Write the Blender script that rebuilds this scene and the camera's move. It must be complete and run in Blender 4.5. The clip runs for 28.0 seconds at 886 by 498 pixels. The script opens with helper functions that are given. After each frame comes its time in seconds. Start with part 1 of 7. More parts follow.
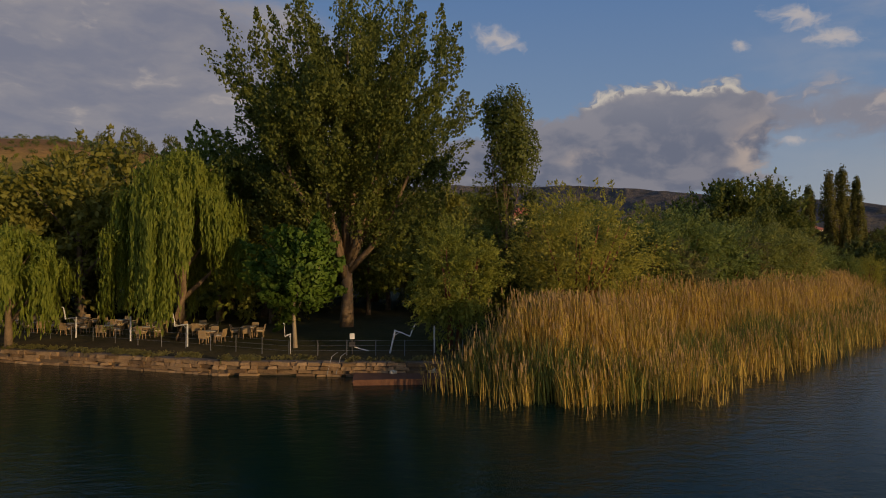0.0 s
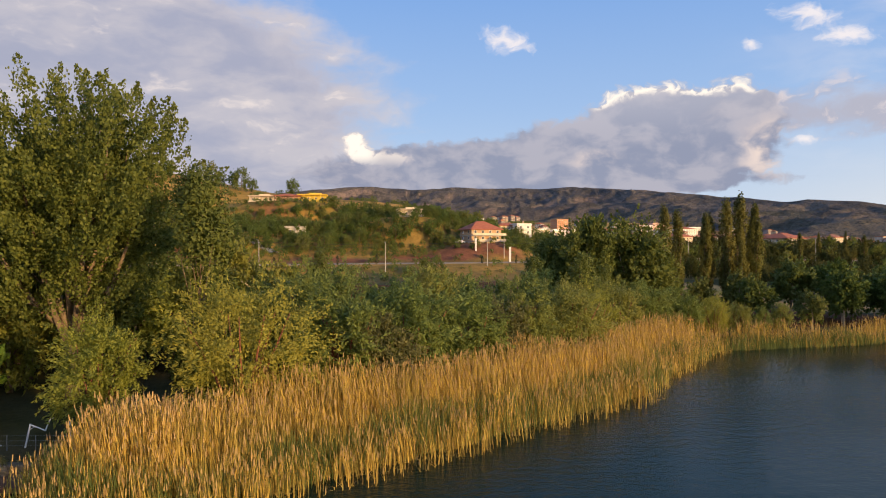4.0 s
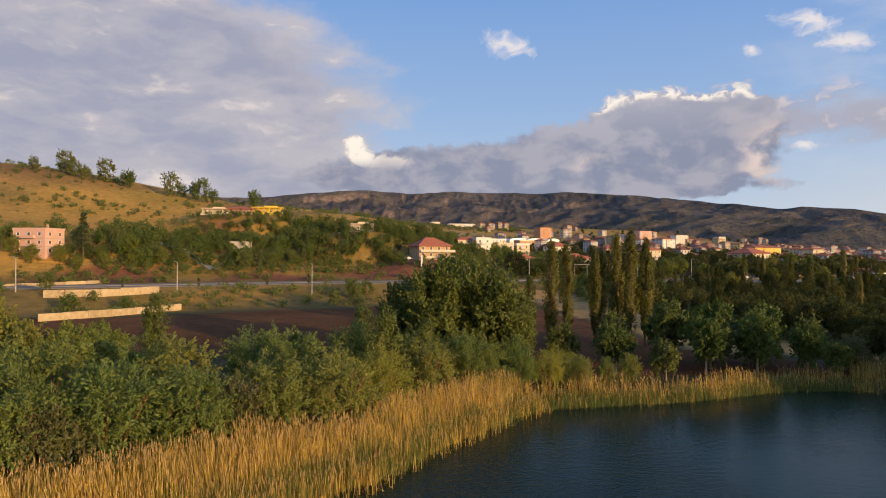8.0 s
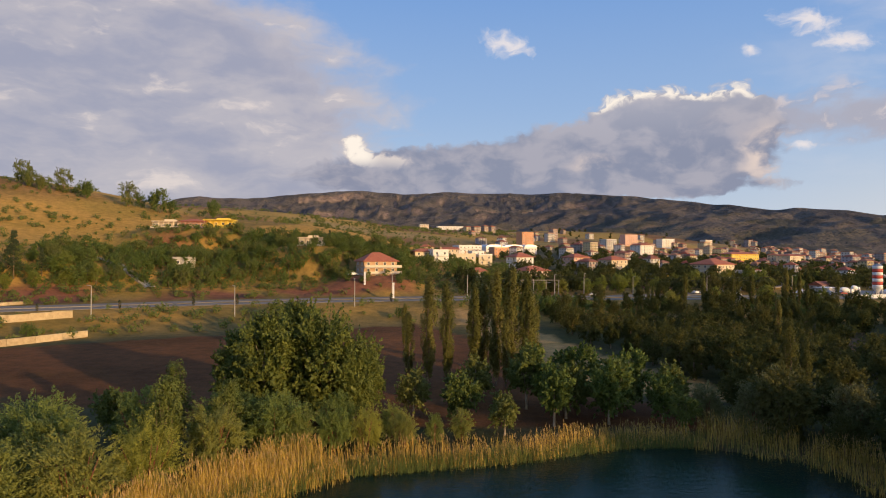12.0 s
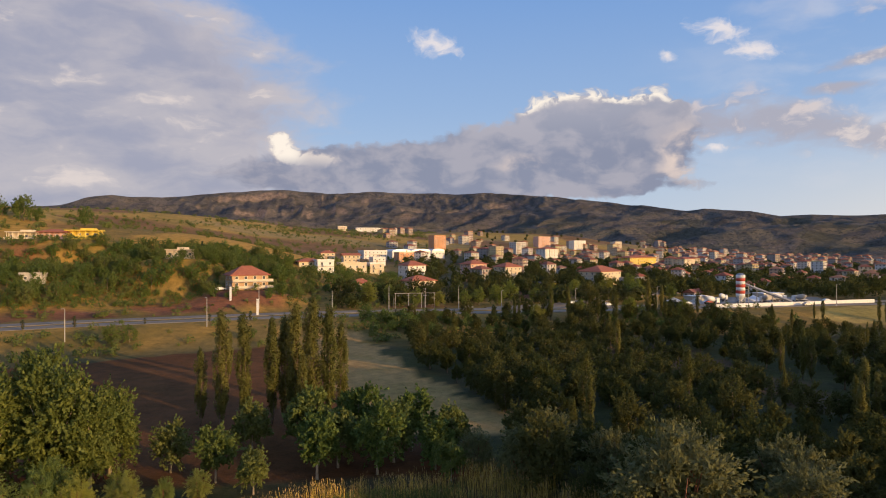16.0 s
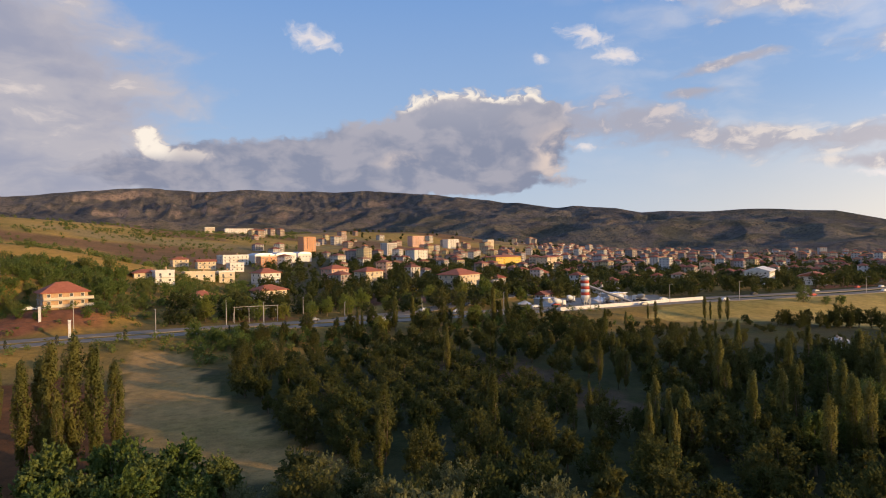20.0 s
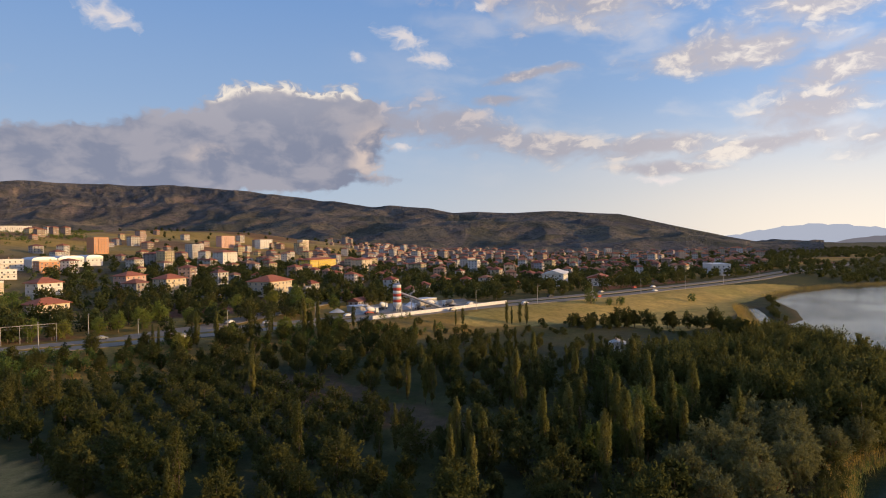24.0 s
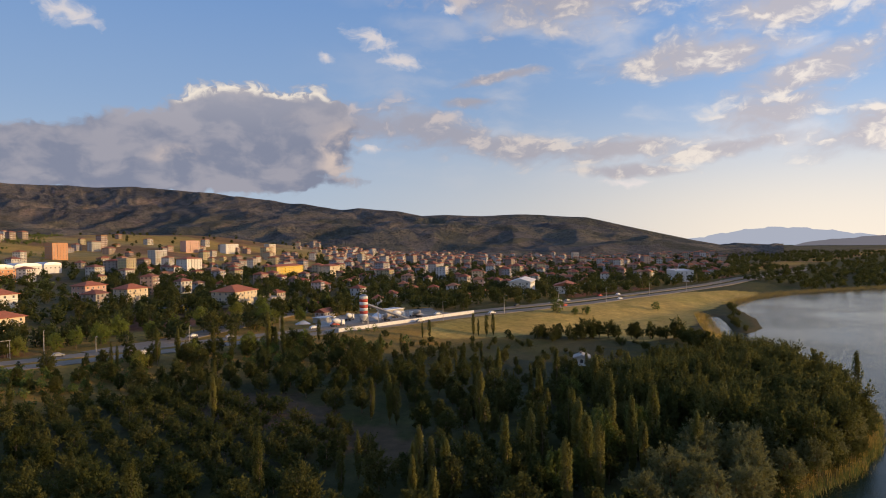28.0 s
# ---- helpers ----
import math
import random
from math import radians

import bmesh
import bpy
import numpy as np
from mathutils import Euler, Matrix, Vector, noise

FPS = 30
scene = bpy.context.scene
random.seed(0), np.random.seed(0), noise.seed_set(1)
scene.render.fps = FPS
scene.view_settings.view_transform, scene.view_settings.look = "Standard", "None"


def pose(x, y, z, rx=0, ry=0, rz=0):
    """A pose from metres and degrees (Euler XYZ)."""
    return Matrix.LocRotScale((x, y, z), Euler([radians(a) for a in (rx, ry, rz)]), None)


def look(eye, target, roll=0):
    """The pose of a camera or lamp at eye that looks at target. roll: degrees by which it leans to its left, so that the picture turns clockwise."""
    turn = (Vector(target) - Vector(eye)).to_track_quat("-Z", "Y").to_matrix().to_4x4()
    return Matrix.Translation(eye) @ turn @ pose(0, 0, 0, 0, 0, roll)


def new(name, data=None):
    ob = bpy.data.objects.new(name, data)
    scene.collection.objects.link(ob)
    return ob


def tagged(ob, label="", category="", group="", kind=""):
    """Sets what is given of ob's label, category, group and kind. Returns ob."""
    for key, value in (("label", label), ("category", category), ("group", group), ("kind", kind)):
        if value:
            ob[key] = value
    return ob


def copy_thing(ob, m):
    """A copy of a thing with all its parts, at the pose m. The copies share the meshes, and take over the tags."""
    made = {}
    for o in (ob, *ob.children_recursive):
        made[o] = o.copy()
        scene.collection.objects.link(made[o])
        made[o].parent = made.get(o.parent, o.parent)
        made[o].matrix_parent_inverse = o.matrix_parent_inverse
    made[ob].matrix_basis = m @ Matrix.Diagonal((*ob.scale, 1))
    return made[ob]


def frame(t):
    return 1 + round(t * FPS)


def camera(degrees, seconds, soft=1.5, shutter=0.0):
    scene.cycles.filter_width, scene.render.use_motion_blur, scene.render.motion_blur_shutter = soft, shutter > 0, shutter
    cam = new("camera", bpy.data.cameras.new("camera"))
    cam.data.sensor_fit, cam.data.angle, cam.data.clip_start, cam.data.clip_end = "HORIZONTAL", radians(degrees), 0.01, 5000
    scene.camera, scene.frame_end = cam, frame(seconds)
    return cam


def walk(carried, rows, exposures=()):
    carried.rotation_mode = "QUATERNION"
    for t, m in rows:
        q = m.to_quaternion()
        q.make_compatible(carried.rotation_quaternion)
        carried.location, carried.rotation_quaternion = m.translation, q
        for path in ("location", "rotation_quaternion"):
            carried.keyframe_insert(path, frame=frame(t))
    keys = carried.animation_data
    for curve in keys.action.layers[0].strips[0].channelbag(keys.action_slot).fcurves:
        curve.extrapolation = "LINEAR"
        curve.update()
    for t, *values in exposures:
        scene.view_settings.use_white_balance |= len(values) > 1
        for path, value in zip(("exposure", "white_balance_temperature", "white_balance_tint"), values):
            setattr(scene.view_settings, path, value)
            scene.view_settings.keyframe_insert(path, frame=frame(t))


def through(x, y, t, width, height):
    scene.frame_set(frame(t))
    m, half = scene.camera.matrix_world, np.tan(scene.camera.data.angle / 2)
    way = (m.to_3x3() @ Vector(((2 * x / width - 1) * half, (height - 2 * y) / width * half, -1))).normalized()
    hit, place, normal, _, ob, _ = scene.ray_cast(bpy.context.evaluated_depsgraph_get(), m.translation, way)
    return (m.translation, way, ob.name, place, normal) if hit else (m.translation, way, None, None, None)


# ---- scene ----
cam = camera(68.0, 28.0, 1.0)
PATH = [
    (0, (-1.456, -5.707, 7.214), (-1.368, -3.709, 7.211), 0.2),
    (0.5, (1.275, -5.747, 7.629), (1.358, -3.749, 7.627), 0.1),
    (1, (4.412, -5.77, 8.208), (4.488, -3.772, 8.206), 0.1),
    (1.5, (7.19, -5.829, 8.811), (7.259, -3.83, 8.813), 0.1),
    (2, (10.047, -5.932, 9.543), (10.106, -3.933, 9.545), 0.0),
    (2.5, (12.841, -6.091, 10.269), (12.896, -4.092, 10.273), -0.1),
    (3, (15.652, -6.246, 11.064), (15.705, -4.247, 11.069), -0.1),
    (3.5, (18.783, -6.264, 11.969), (18.838, -4.265, 11.973), -0.1),
    (4, (21.425, -6.196, 12.798), (21.483, -4.196, 12.8), -0.1),
    (4.5, (23.984, -6.114, 13.557), (24.045, -4.115, 13.561), -0.1),
    (6.5, (35.906, -3.59, 16.153), (35.965, -1.591, 16.164), 0.4),
    (7, (38.745, -3.389, 16.917), (38.802, -1.389, 16.93), 0.3),
    (7.5, (41.366, -3.248, 17.751), (41.427, -1.249, 17.764), 0.4),
    (8, (44.246, -3.043, 18.717), (44.305, -1.044, 18.729), 0.3),
    (8.5, (47.441, -2.623, 19.668), (47.5, -0.624, 19.681), 0.3),
    (9, (50.262, -1.978, 20.441), (50.32, 0.021, 20.455), 0.4),
    (9.5, (52.974, -1.41, 21.239), (53.035, 0.589, 21.253), 0.4),
    (10, (55.667, -1.151, 22.127), (55.729, 0.848, 22.139), 0.5),
    (10.5, (58.553, -0.978, 22.959), (58.614, 1.021, 22.97), 0.4),
    (11, (61.685, -0.654, 23.941), (61.748, 1.345, 23.951), 0.3),
    (11.5, (64.377, -0.343, 24.793), (64.44, 1.656, 24.804), 0.3),
    (13.5, (77.37, -0.221, 28.356), (77.429, 1.778, 28.365), 0.2),
    (14, (80.49, 0.515, 29.029), (80.583, 2.513, 29.038), 0.1),
    (14.5, (82.895, 1.326, 29.635), (83.032, 3.321, 29.642), 0.1),
    (15, (85.635, 1.924, 30.296), (85.833, 3.914, 30.304), 0.0),
    (15.5, (88.101, 2.616, 30.929), (88.342, 4.601, 30.936), -0.0),
    (16, (90.867, 3.368, 31.529), (91.143, 5.349, 31.537), -0.0),
    (16.5, (93.185, 4.25, 31.965), (93.486, 6.227, 31.972), -0.2),
    (17, (95.88, 5.028, 32.56), (96.219, 6.999, 32.566), -0.4),
    (17.5, (98.297, 5.804, 32.954), (98.664, 7.77, 32.959), -0.5),
    (18, (100.534, 6.415, 33.431), (100.932, 8.375, 33.435), -0.6),
    (18.5, (102.662, 6.866, 33.967), (103.096, 8.819, 33.97), -0.7),
    (19, (104.734, 7.238, 34.664), (105.25, 9.171, 34.664), -0.9),
    (19.5, (105.922, 7.561, 35.213), (106.488, 9.479, 35.21), -1.0),
    (20, (107.078, 7.967, 35.831), (107.7, 9.868, 35.828), -1.0),
    (20.5, (107.905, 8.439, 36.368), (108.567, 10.327, 36.363), -1.0),
    (21, (108.437, 8.715, 36.903), (109.16, 10.579, 36.897), -1.0),
    (21.5, (108.739, 8.598, 37.325), (109.521, 10.439, 37.321), -1.0),
    (22, (108.622, 8.29, 37.771), (109.491, 10.091, 37.767), -1.0),
    (22.5, (108.658, 8.045, 38.224), (109.608, 9.805, 38.219), -1.0),
    (24.5, (109.769, 8.299, 41.087), (110.915, 9.938, 41.069), -0.9),
    (25, (109.961, 8.252, 41.396), (111.122, 9.881, 41.382), -0.9),
    (25.5, (110.029, 8.234, 41.98), (111.2, 9.855, 41.964), -0.8),
    (26, (110.271, 8.001, 42.703), (111.449, 9.618, 42.687), -0.9),
    (26.5, (110.282, 7.884, 43.321), (111.463, 9.498, 43.303), -0.9),
    (27, (110.392, 7.805, 43.927), (111.577, 9.416, 43.91), -0.9),
    (27.5, (110.418, 7.876, 44.475), (111.608, 9.484, 44.458), -0.8),
    (28, (110.597, 7.775, 44.877), (111.791, 9.379, 44.863), -0.9),
]
walk(cam, [(t, look(eye, target, roll)) for t, eye, target, roll in PATH], [(0, -0.95), (0.5, 0.25), (1.0, 0.45), (4, 0.2), (8, 0.02), (14, 0.0), (20, -0.03), (28, -0.22)])

# ---------------------------------------------------------------- world, sun
SUN_AZ, SUN_EL = radians(135), radians(8.5)
world = bpy.data.worlds.new("sky")
scene.world = world
world.use_nodes = True


class Nodes:
    """Short hand for building a node tree."""

    def __init__(self, tree):
        self.t = tree
        tree.nodes.clear()

    def add(self, kind, ins=None, **props):
        n = self.t.nodes.new(kind)
        for k, v in props.items():
            setattr(n, k, v)
        for k, v in (ins or {}).items():
            if isinstance(v, bpy.types.NodeSocket):
                self.t.links.new(v, n.inputs[k])
            else:
                n.inputs[k].default_value = v
        return n

    def math(self, op, a, b=0.0, c=0.0, clamp=False):
        n = self.add("ShaderNodeMath", {0: a, 1: b, 2: c}, operation=op, use_clamp=clamp)
        return n.outputs[0]

    def vec(self, op, a, b=(0, 0, 0)):
        n = self.add("ShaderNodeVectorMath", {0: a, 1: b}, operation=op)
        return n.outputs["Value" if op in ("LENGTH", "DOT_PRODUCT", "DISTANCE") else "Vector"]

    def mix(self, f, a, b, blend="MIX"):
        n = self.add("ShaderNodeMix", {0: f, 6: a, 7: b}, data_type="RGBA", blend_type=blend)
        return n.outputs[2]

    def noise(self, v, scale, detail=4.0, rough=0.55, dist=0.0, out=0):
        ins = {"Scale": scale, "Detail": detail, "Roughness": rough, "Distortion": dist}
        if v is not None:
            ins["Vector"] = v
        return self.add("ShaderNodeTexNoise", ins).outputs[out]

    def span(self, x, a, b, lo=0.0, hi=1.0, kind="SMOOTHSTEP"):
        n = self.add("ShaderNodeMapRange", {0: x, 1: a, 2: b, 3: lo, 4: hi}, interpolation_type=kind)
        return n.outputs[0]


def build_sky():
    n = Nodes(world.node_tree)
    way = n.add("ShaderNodeTexCoord").outputs["Generated"]
    sep = n.add("ShaderNodeSeparateXYZ", {0: way})
    az = n.math("MULTIPLY", n.math("ARCTAN2", sep.outputs[0], sep.outputs[1]), 180 / math.pi)
    el = n.math("MULTIPLY", n.math("ARCSINE", sep.outputs[2]), 180 / math.pi)
    uv = n.add("ShaderNodeCombineXYZ", {0: az, 1: el, 2: 0.0}).outputs[0]
    sky = n.add("ShaderNodeTexSky", sky_type="NISHITA", sun_disc=False, sun_elevation=SUN_EL, sun_rotation=SUN_AZ,
                altitude=900.0, air_density=1.0, dust_density=0.6, ozone_density=2.0).outputs[0]
    # clouds: banks at their bearings, torn and heaped by layered noise
    def warp(q, s, amp):
        w = n.vec("SUBTRACT", n.noise(n.vec("MULTIPLY", q, (s, s * 1.4, 1)), 1.0, 3.0, 0.55, 0.0, 1), (0.5, 0.5, 0.5))
        return n.vec("ADD", q, n.vec("MULTIPLY", w, (amp, amp * 0.7, 0)))

    def bank(q, a, e, ra, re, tilt=0.0):
        """1 in the middle of a bank, 0 at its rim, negative outside."""
        d = n.vec("SUBTRACT", q, (a, e, 0))
        if tilt:
            d = n.add("ShaderNodeVectorRotate", {"Vector": d, "Angle": radians(-tilt)}, rotation_type="Z_AXIS").outputs[0]
        return n.math("SUBTRACT", 1.0, n.vec("LENGTH", n.vec("MULTIPLY", d, (1 / ra, 1 / re, 0))))

    def union(parts):
        m = parts[0]
        for p in parts[1:]:
            m = n.math("MAXIMUM", m, p)
        return m

    def plus(*terms):
        m = terms[0]
        for p in terms[1:]:
            m = n.math("ADD", m, p)
        return m

    def around(x, k):
        return n.math("MULTIPLY", n.math("SUBTRACT", x, 0.5), k)

    soft = warp(uv, 0.20, 3.0)
    fine = warp(soft, 0.8, 1.0)
    wisp = n.noise(n.vec("MULTIPLY", soft, (0.11, 0.30, 1)), 1.0, 5.0, 0.52)
    lump = n.noise(n.vec("MULTIPLY", soft, (0.36, 0.52, 1)), 1.0, 6.0, 0.52)
    tuft = n.noise(n.vec("MULTIPLY", fine, (0.20, 0.62, 1)), 1.0, 5.0, 0.54)
    curl = n.noise(n.vec("MULTIPLY", fine, (1.1, 1.5, 1)), 1.0, 4.0, 0.55)
    # the great veil, with warm streaks where the low sun catches it
    veil = plus(union([bank(soft, *b) for b in ((-35, 11.5, 33.5, 12.5), (-22, 6.2, 21, 3.0), (-24, 15.5, 17.5, 6.5, -12), (-75, 16, 34, 12), (-130, 20, 44, 12))]), around(wisp, 0.5), around(curl, 0.10))
    veil_a = n.span(veil, -0.06, 0.20)
    streak = n.span(plus(tuft, around(wisp, 0.7), around(curl, 0.15)), 0.58, 0.80)
    rim = n.span(veil, 0.30, 0.05)
    greycol = n.mix(n.span(plus(wisp, around(tuft, 0.3)), 0.36, 0.64), (0.35, 0.355, 0.45, 1), (0.51, 0.475, 0.51, 1))
    greycol = n.mix(n.math("MULTIPLY", n.math("MAXIMUM", streak, n.math("MULTIPLY", rim, 0.4)), 0.7), greycol, (0.84, 0.72, 0.65, 1))
    # the heaped bank over the range
    body = plus(union([bank(fine, *b) for b in ((0.5, 6.6, 11.5, 2.4), (5.5, 7.4, 7.5, 2.4), (12.0, 7.8, 7.5, 3.2), (20.0, 8.9, 8.6, 4.6), (17.5, 9.8, 4.2, 3.2), (24.0, 8.9, 6.0, 4.3), (21.0, 11.3, 7.6, 1.9), (16.8, 11.0, 3.2, 1.7), (25.5, 11.1, 3.4, 1.6), (-3.6, 7.3, 3.6, 1.6), (14, 5.6, 16, 1.3))]), around(lump, 0.42), around(curl, 0.34))
    body_a = n.span(body, -0.04, 0.20)
    heapcol = n.mix(n.span(plus(lump, around(wisp, 0.8)), 0.36, 0.64), (0.25, 0.27, 0.365, 1), (0.40, 0.385, 0.445, 1))
    heapcol = n.mix(n.span(el, 8.0, 12.8, 0.0, 0.45), heapcol, (0.52, 0.50, 0.55, 1))
    side = n.math("MULTIPLY", n.math("MAXIMUM", n.span(bank(fine, 28.0, 7.8, 3.0, 3.4), 0.0, 0.9), n.math("MULTIPLY", n.span(bank(fine, 14.6, 7.4, 3.0, 1.0), 0.0, 0.8), 0.6)), n.span(lump, 0.36, 0.62))
    heapcol = n.mix(n.math("MULTIPLY", side, 0.8), heapcol, (0.86, 0.68, 0.57, 1))
    # bright crowns of the heap, fading downwards into it
    knob = warp(warp(uv, 0.9, 0.8), 2.6, 0.45)
    crown = n.math("MULTIPLY", n.span(body, 0.50, 0.16), n.math("MULTIPLY", n.span(az, 13.6, 15.2), n.span(az, 28.2, 26.2)))
    crown_a = n.math("MULTIPLY", n.math("MULTIPLY", n.math("MULTIPLY", crown, n.span(el, 11.0, 12.3)), n.span(curl, 0.36, 0.54, 0.25, 1.0)), body_a)
    lone = plus(union([bank(knob, *b) for b in ((-6.0, 9.0, 1.3, 1.2), (-5.2, 8.1, 1.5, 1.0), (-3.2, 7.7, 2.6, 0.9))]), around(curl, 1.1))
    lone_a = n.math("MULTIPLY", n.span(lone, 0.0, 0.45), n.span(el, 6.8, 8.3))
    lit = n.math("ADD", n.span(crown_a, 0.05, 0.6), n.math("MULTIPLY", n.span(lone, 0.1, 0.6), n.span(az, -3.4, -5.2, 0.25, 1.0)), clamp=True)
    crowncol = n.mix(lit, (0.62, 0.55, 0.54, 1), (0.98, 0.88, 0.77, 1))
    # the tail that trails from the heap, and broken cloud towards the sun
    tail = plus(union([bank(soft, *b) for b in ((29, 10.6, 9.5, 2.0, -6), (36, 9.8, 8.5, 2.4, -14), (43, 8.2, 8.0, 1.7, -6), (51, 7.6, 9.0, 1.5, 3), (53, 5.9, 6.0, 0.7), (46.5, 21.5, 13.5, 5.2, -5), (58, 14.5, 10, 2.4), (64.5, 18.2, 7, 3.2, 8), (63, 9.6, 7.0, 2.0, 10),
                                                (66, 12.6, 8.0, 2.2, 14), (60, 7.4, 8.0, 1.1, 8), (72, 8, 9, 2.4, 8), (80, 16, 14, 6), (98, 13, 20, 5), (42, 14.0, 5.5, 0.7, 6), (39.5, 12.0, 4.5, 0.6))]), around(lump, 1.0), around(tuft, 1.1), around(curl, 0.35))
    tail_a = n.span(tail, 0.02, 0.75)
    warm = n.span(plus(tuft, around(lump, 0.9), around(curl, 0.5)), 0.50, 0.74)
    tailcol = n.mix(warm, n.mix(n.span(az, 30, 60), (0.41, 0.40, 0.47, 1), (0.50, 0.465, 0.50, 1)), n.mix(n.span(az, 30, 60), (0.66, 0.57, 0.56, 1), (0.88, 0.78, 0.69, 1)))
    scrap = plus(union([bank(fine, *b) for b in ((7.3, 17.4, 3.0, 1.2, -8), (31.0, 17.3, 2.9, 1.2, -20), (33.3, 15.4, 2.3, 1.0, -8), (26.8, 15.7, 0.9, 0.6), (37.2, 19.6, 1.2, 0.6, 20), (30.5, 8.6, 1.0, 0.5), (52.5, 5.0, 2.4, 0.5))]), around(tuft, 0.9), around(curl, 1.2))
    scrap_a = n.span(scrap, 0.05, 0.95, 0.0, 0.85)
    # low haze band that warms towards the sun
    toward = n.span(az, 10, 66)
    haze = n.math("MULTIPLY", n.span(el, 13.0, -1.0), n.math("ADD", 0.42, n.math("MULTIPLY", toward, 0.55)))
    hazecol = n.mix(toward, (0.56, 0.60, 0.68, 1), (0.92, 0.80, 0.66, 1))
    base = n.mix(1.0, sky, (SKY_GAIN, SKY_GAIN, SKY_GAIN * 0.98, 1), "MULTIPLY")
    up = n.span(el, -2.0, 24.0, 0, 1, "LINEAR")
    blue = n.mix(up, (0.52, 0.65, 0.80, 1), (0.175, 0.355, 0.74, 1))
    blue = n.mix(n.span(el, 24, 75), blue, (0.075, 0.165, 0.40, 1))
    col = n.mix(0.85, base, blue)
    col = n.mix(haze, col, hazecol)
    glow = n.math("MULTIPLY", n.math("MULTIPLY", n.span(az, 70, 125), n.span(az, 180, 150)), n.span(el, 45, 4, 0, 0.8))
    col = n.mix(glow, col, (1.35, 0.98, 0.58, 1))
    thin = n.math("MULTIPLY", n.span(wisp, 0.45, 0.72, 0.0, 0.45), n.math("MULTIPLY", n.span(az, 22, 44), n.span(el, 3.0, 9.0)))
    col = n.mix(thin, col, (0.80, 0.74, 0.72, 1))
    col = n.mix(n.math("MULTIPLY", veil_a, 0.93), col, greycol)
    col = n.mix(n.math("MULTIPLY", tail_a, 0.88), col, tailcol)
    col = n.mix(n.math("MULTIPLY", body_a, 0.95), col, heapcol)
    col = n.mix(n.math("MAXIMUM", crown_a, lone_a), col, crowncol)
    col = n.mix(scrap_a, col, (0.86, 0.78, 0.76, 1))
    bright = n.span(az, 40, 70, 1.0, 1.24)
    col = n.vec("MULTIPLY", col, n.add("ShaderNodeCombineXYZ", {0: bright, 1: bright, 2: bright}).outputs[0])
    bg = n.add("ShaderNodeBackground", {"Color": col, "Strength": SKY_STRENGTH})
    n.add("ShaderNodeOutputWorld", {0: bg.outputs[0]})


SKY_GAIN, SKY_STRENGTH = 0.10, 1.02
build_sky()
sun = new("sun", bpy.data.lights.new("sun", "SUN"))
sun.data.energy, sun.data.angle, sun.data.color = 4.7, radians(0.6), (1.0, 0.64, 0.29)
sun.matrix_world = look((math.sin(SUN_AZ) * math.cos(SUN_EL), math.cos(SUN_AZ) * math.cos(SUN_EL), math.sin(SUN_EL)), (0, 0, 0))


# ---------------------------------------------------------------- materials
def material(name, build):
    m = bpy.data.materials.new(name)
    m.use_nodes = True
    n = Nodes(m.node_tree)
    shader = build(n)
    n.add("ShaderNodeOutputMaterial", {0: shader})
    return m


def rgb(r, g, b):
    return (r, g, b, 1.0)


def surface(n, color, rough=0.8, normal=None, metal=0.0, spec=0.3):
    ins = {"Base Color": color, "Roughness": rough, "Metallic": metal, "Specular IOR Level": spec}
    if normal is not None:
        ins["Normal"] = normal
    return n.add("ShaderNodeBsdfPrincipled", ins).outputs[0]


def bump(n, h, strength=0.4, dist=0.02):
    return n.add("ShaderNodeBump", {"Height": h, "Strength": strength, "Distance": dist}).outputs[0]


def place(n):
    return n.add("ShaderNodeNewGeometry").outputs["Position"]


def worn(name, c1, c2, scale, rough=0.8, relief=0.3, metal=0.0, per_object=0.0, spec=0.3):
    """A plain material with two scales of blotches."""

    def make(n):
        p = place(n)
        a = n.noise(p, scale, 5.0, 0.6)
        b = n.noise(p, scale * 9, 3.0, 0.6)
        f = n.math("ADD", n.math("MULTIPLY", n.math("SUBTRACT", a, 0.5), 1.6), n.math("MULTIPLY", b, 1.0), clamp=True)
        if per_object:
            r = n.add("ShaderNodeObjectInfo").outputs["Random"]
            f = n.math("ADD", f, n.math("MULTIPLY", n.math("SUBTRACT", r, 0.5), per_object), clamp=True)
        return surface(n, n.mix(f, c1, c2), rough, bump(n, b, relief), metal, spec)

    return material(name, make)


def leafy(name, dark, light, warm=None, through=0.35, hue=0.5, grain=0.55, spec=0.25):
    """Leaves: each its own shade, some light coming through."""

    def make(n):
        g = n.add("ShaderNodeNewGeometry")
        r = g.outputs["Random Per Island"]
        o = n.add("ShaderNodeObjectInfo").outputs["Random"]
        big = n.noise(g.outputs["Position"], 0.5, 2.0)
        f = n.math("ADD", n.math("MULTIPLY", r, grain), n.math("MULTIPLY", n.math("SUBTRACT", big, 0.3), 0.7), clamp=True)
        c = n.mix(f, dark, light)
        if warm:
            c = n.mix(n.math("MULTIPLY", n.span(o, 0.3, 1.0), hue), c, warm)
        d = surface(n, c, 0.6, None, 0.0, spec)
        t = n.add("ShaderNodeBsdfTranslucent", {0: n.mix(0.5, c, light)}).outputs[0]
        return n.add("ShaderNodeMixShader", {0: through, 1: d, 2: t}).outputs[0]

    return material(name, make)


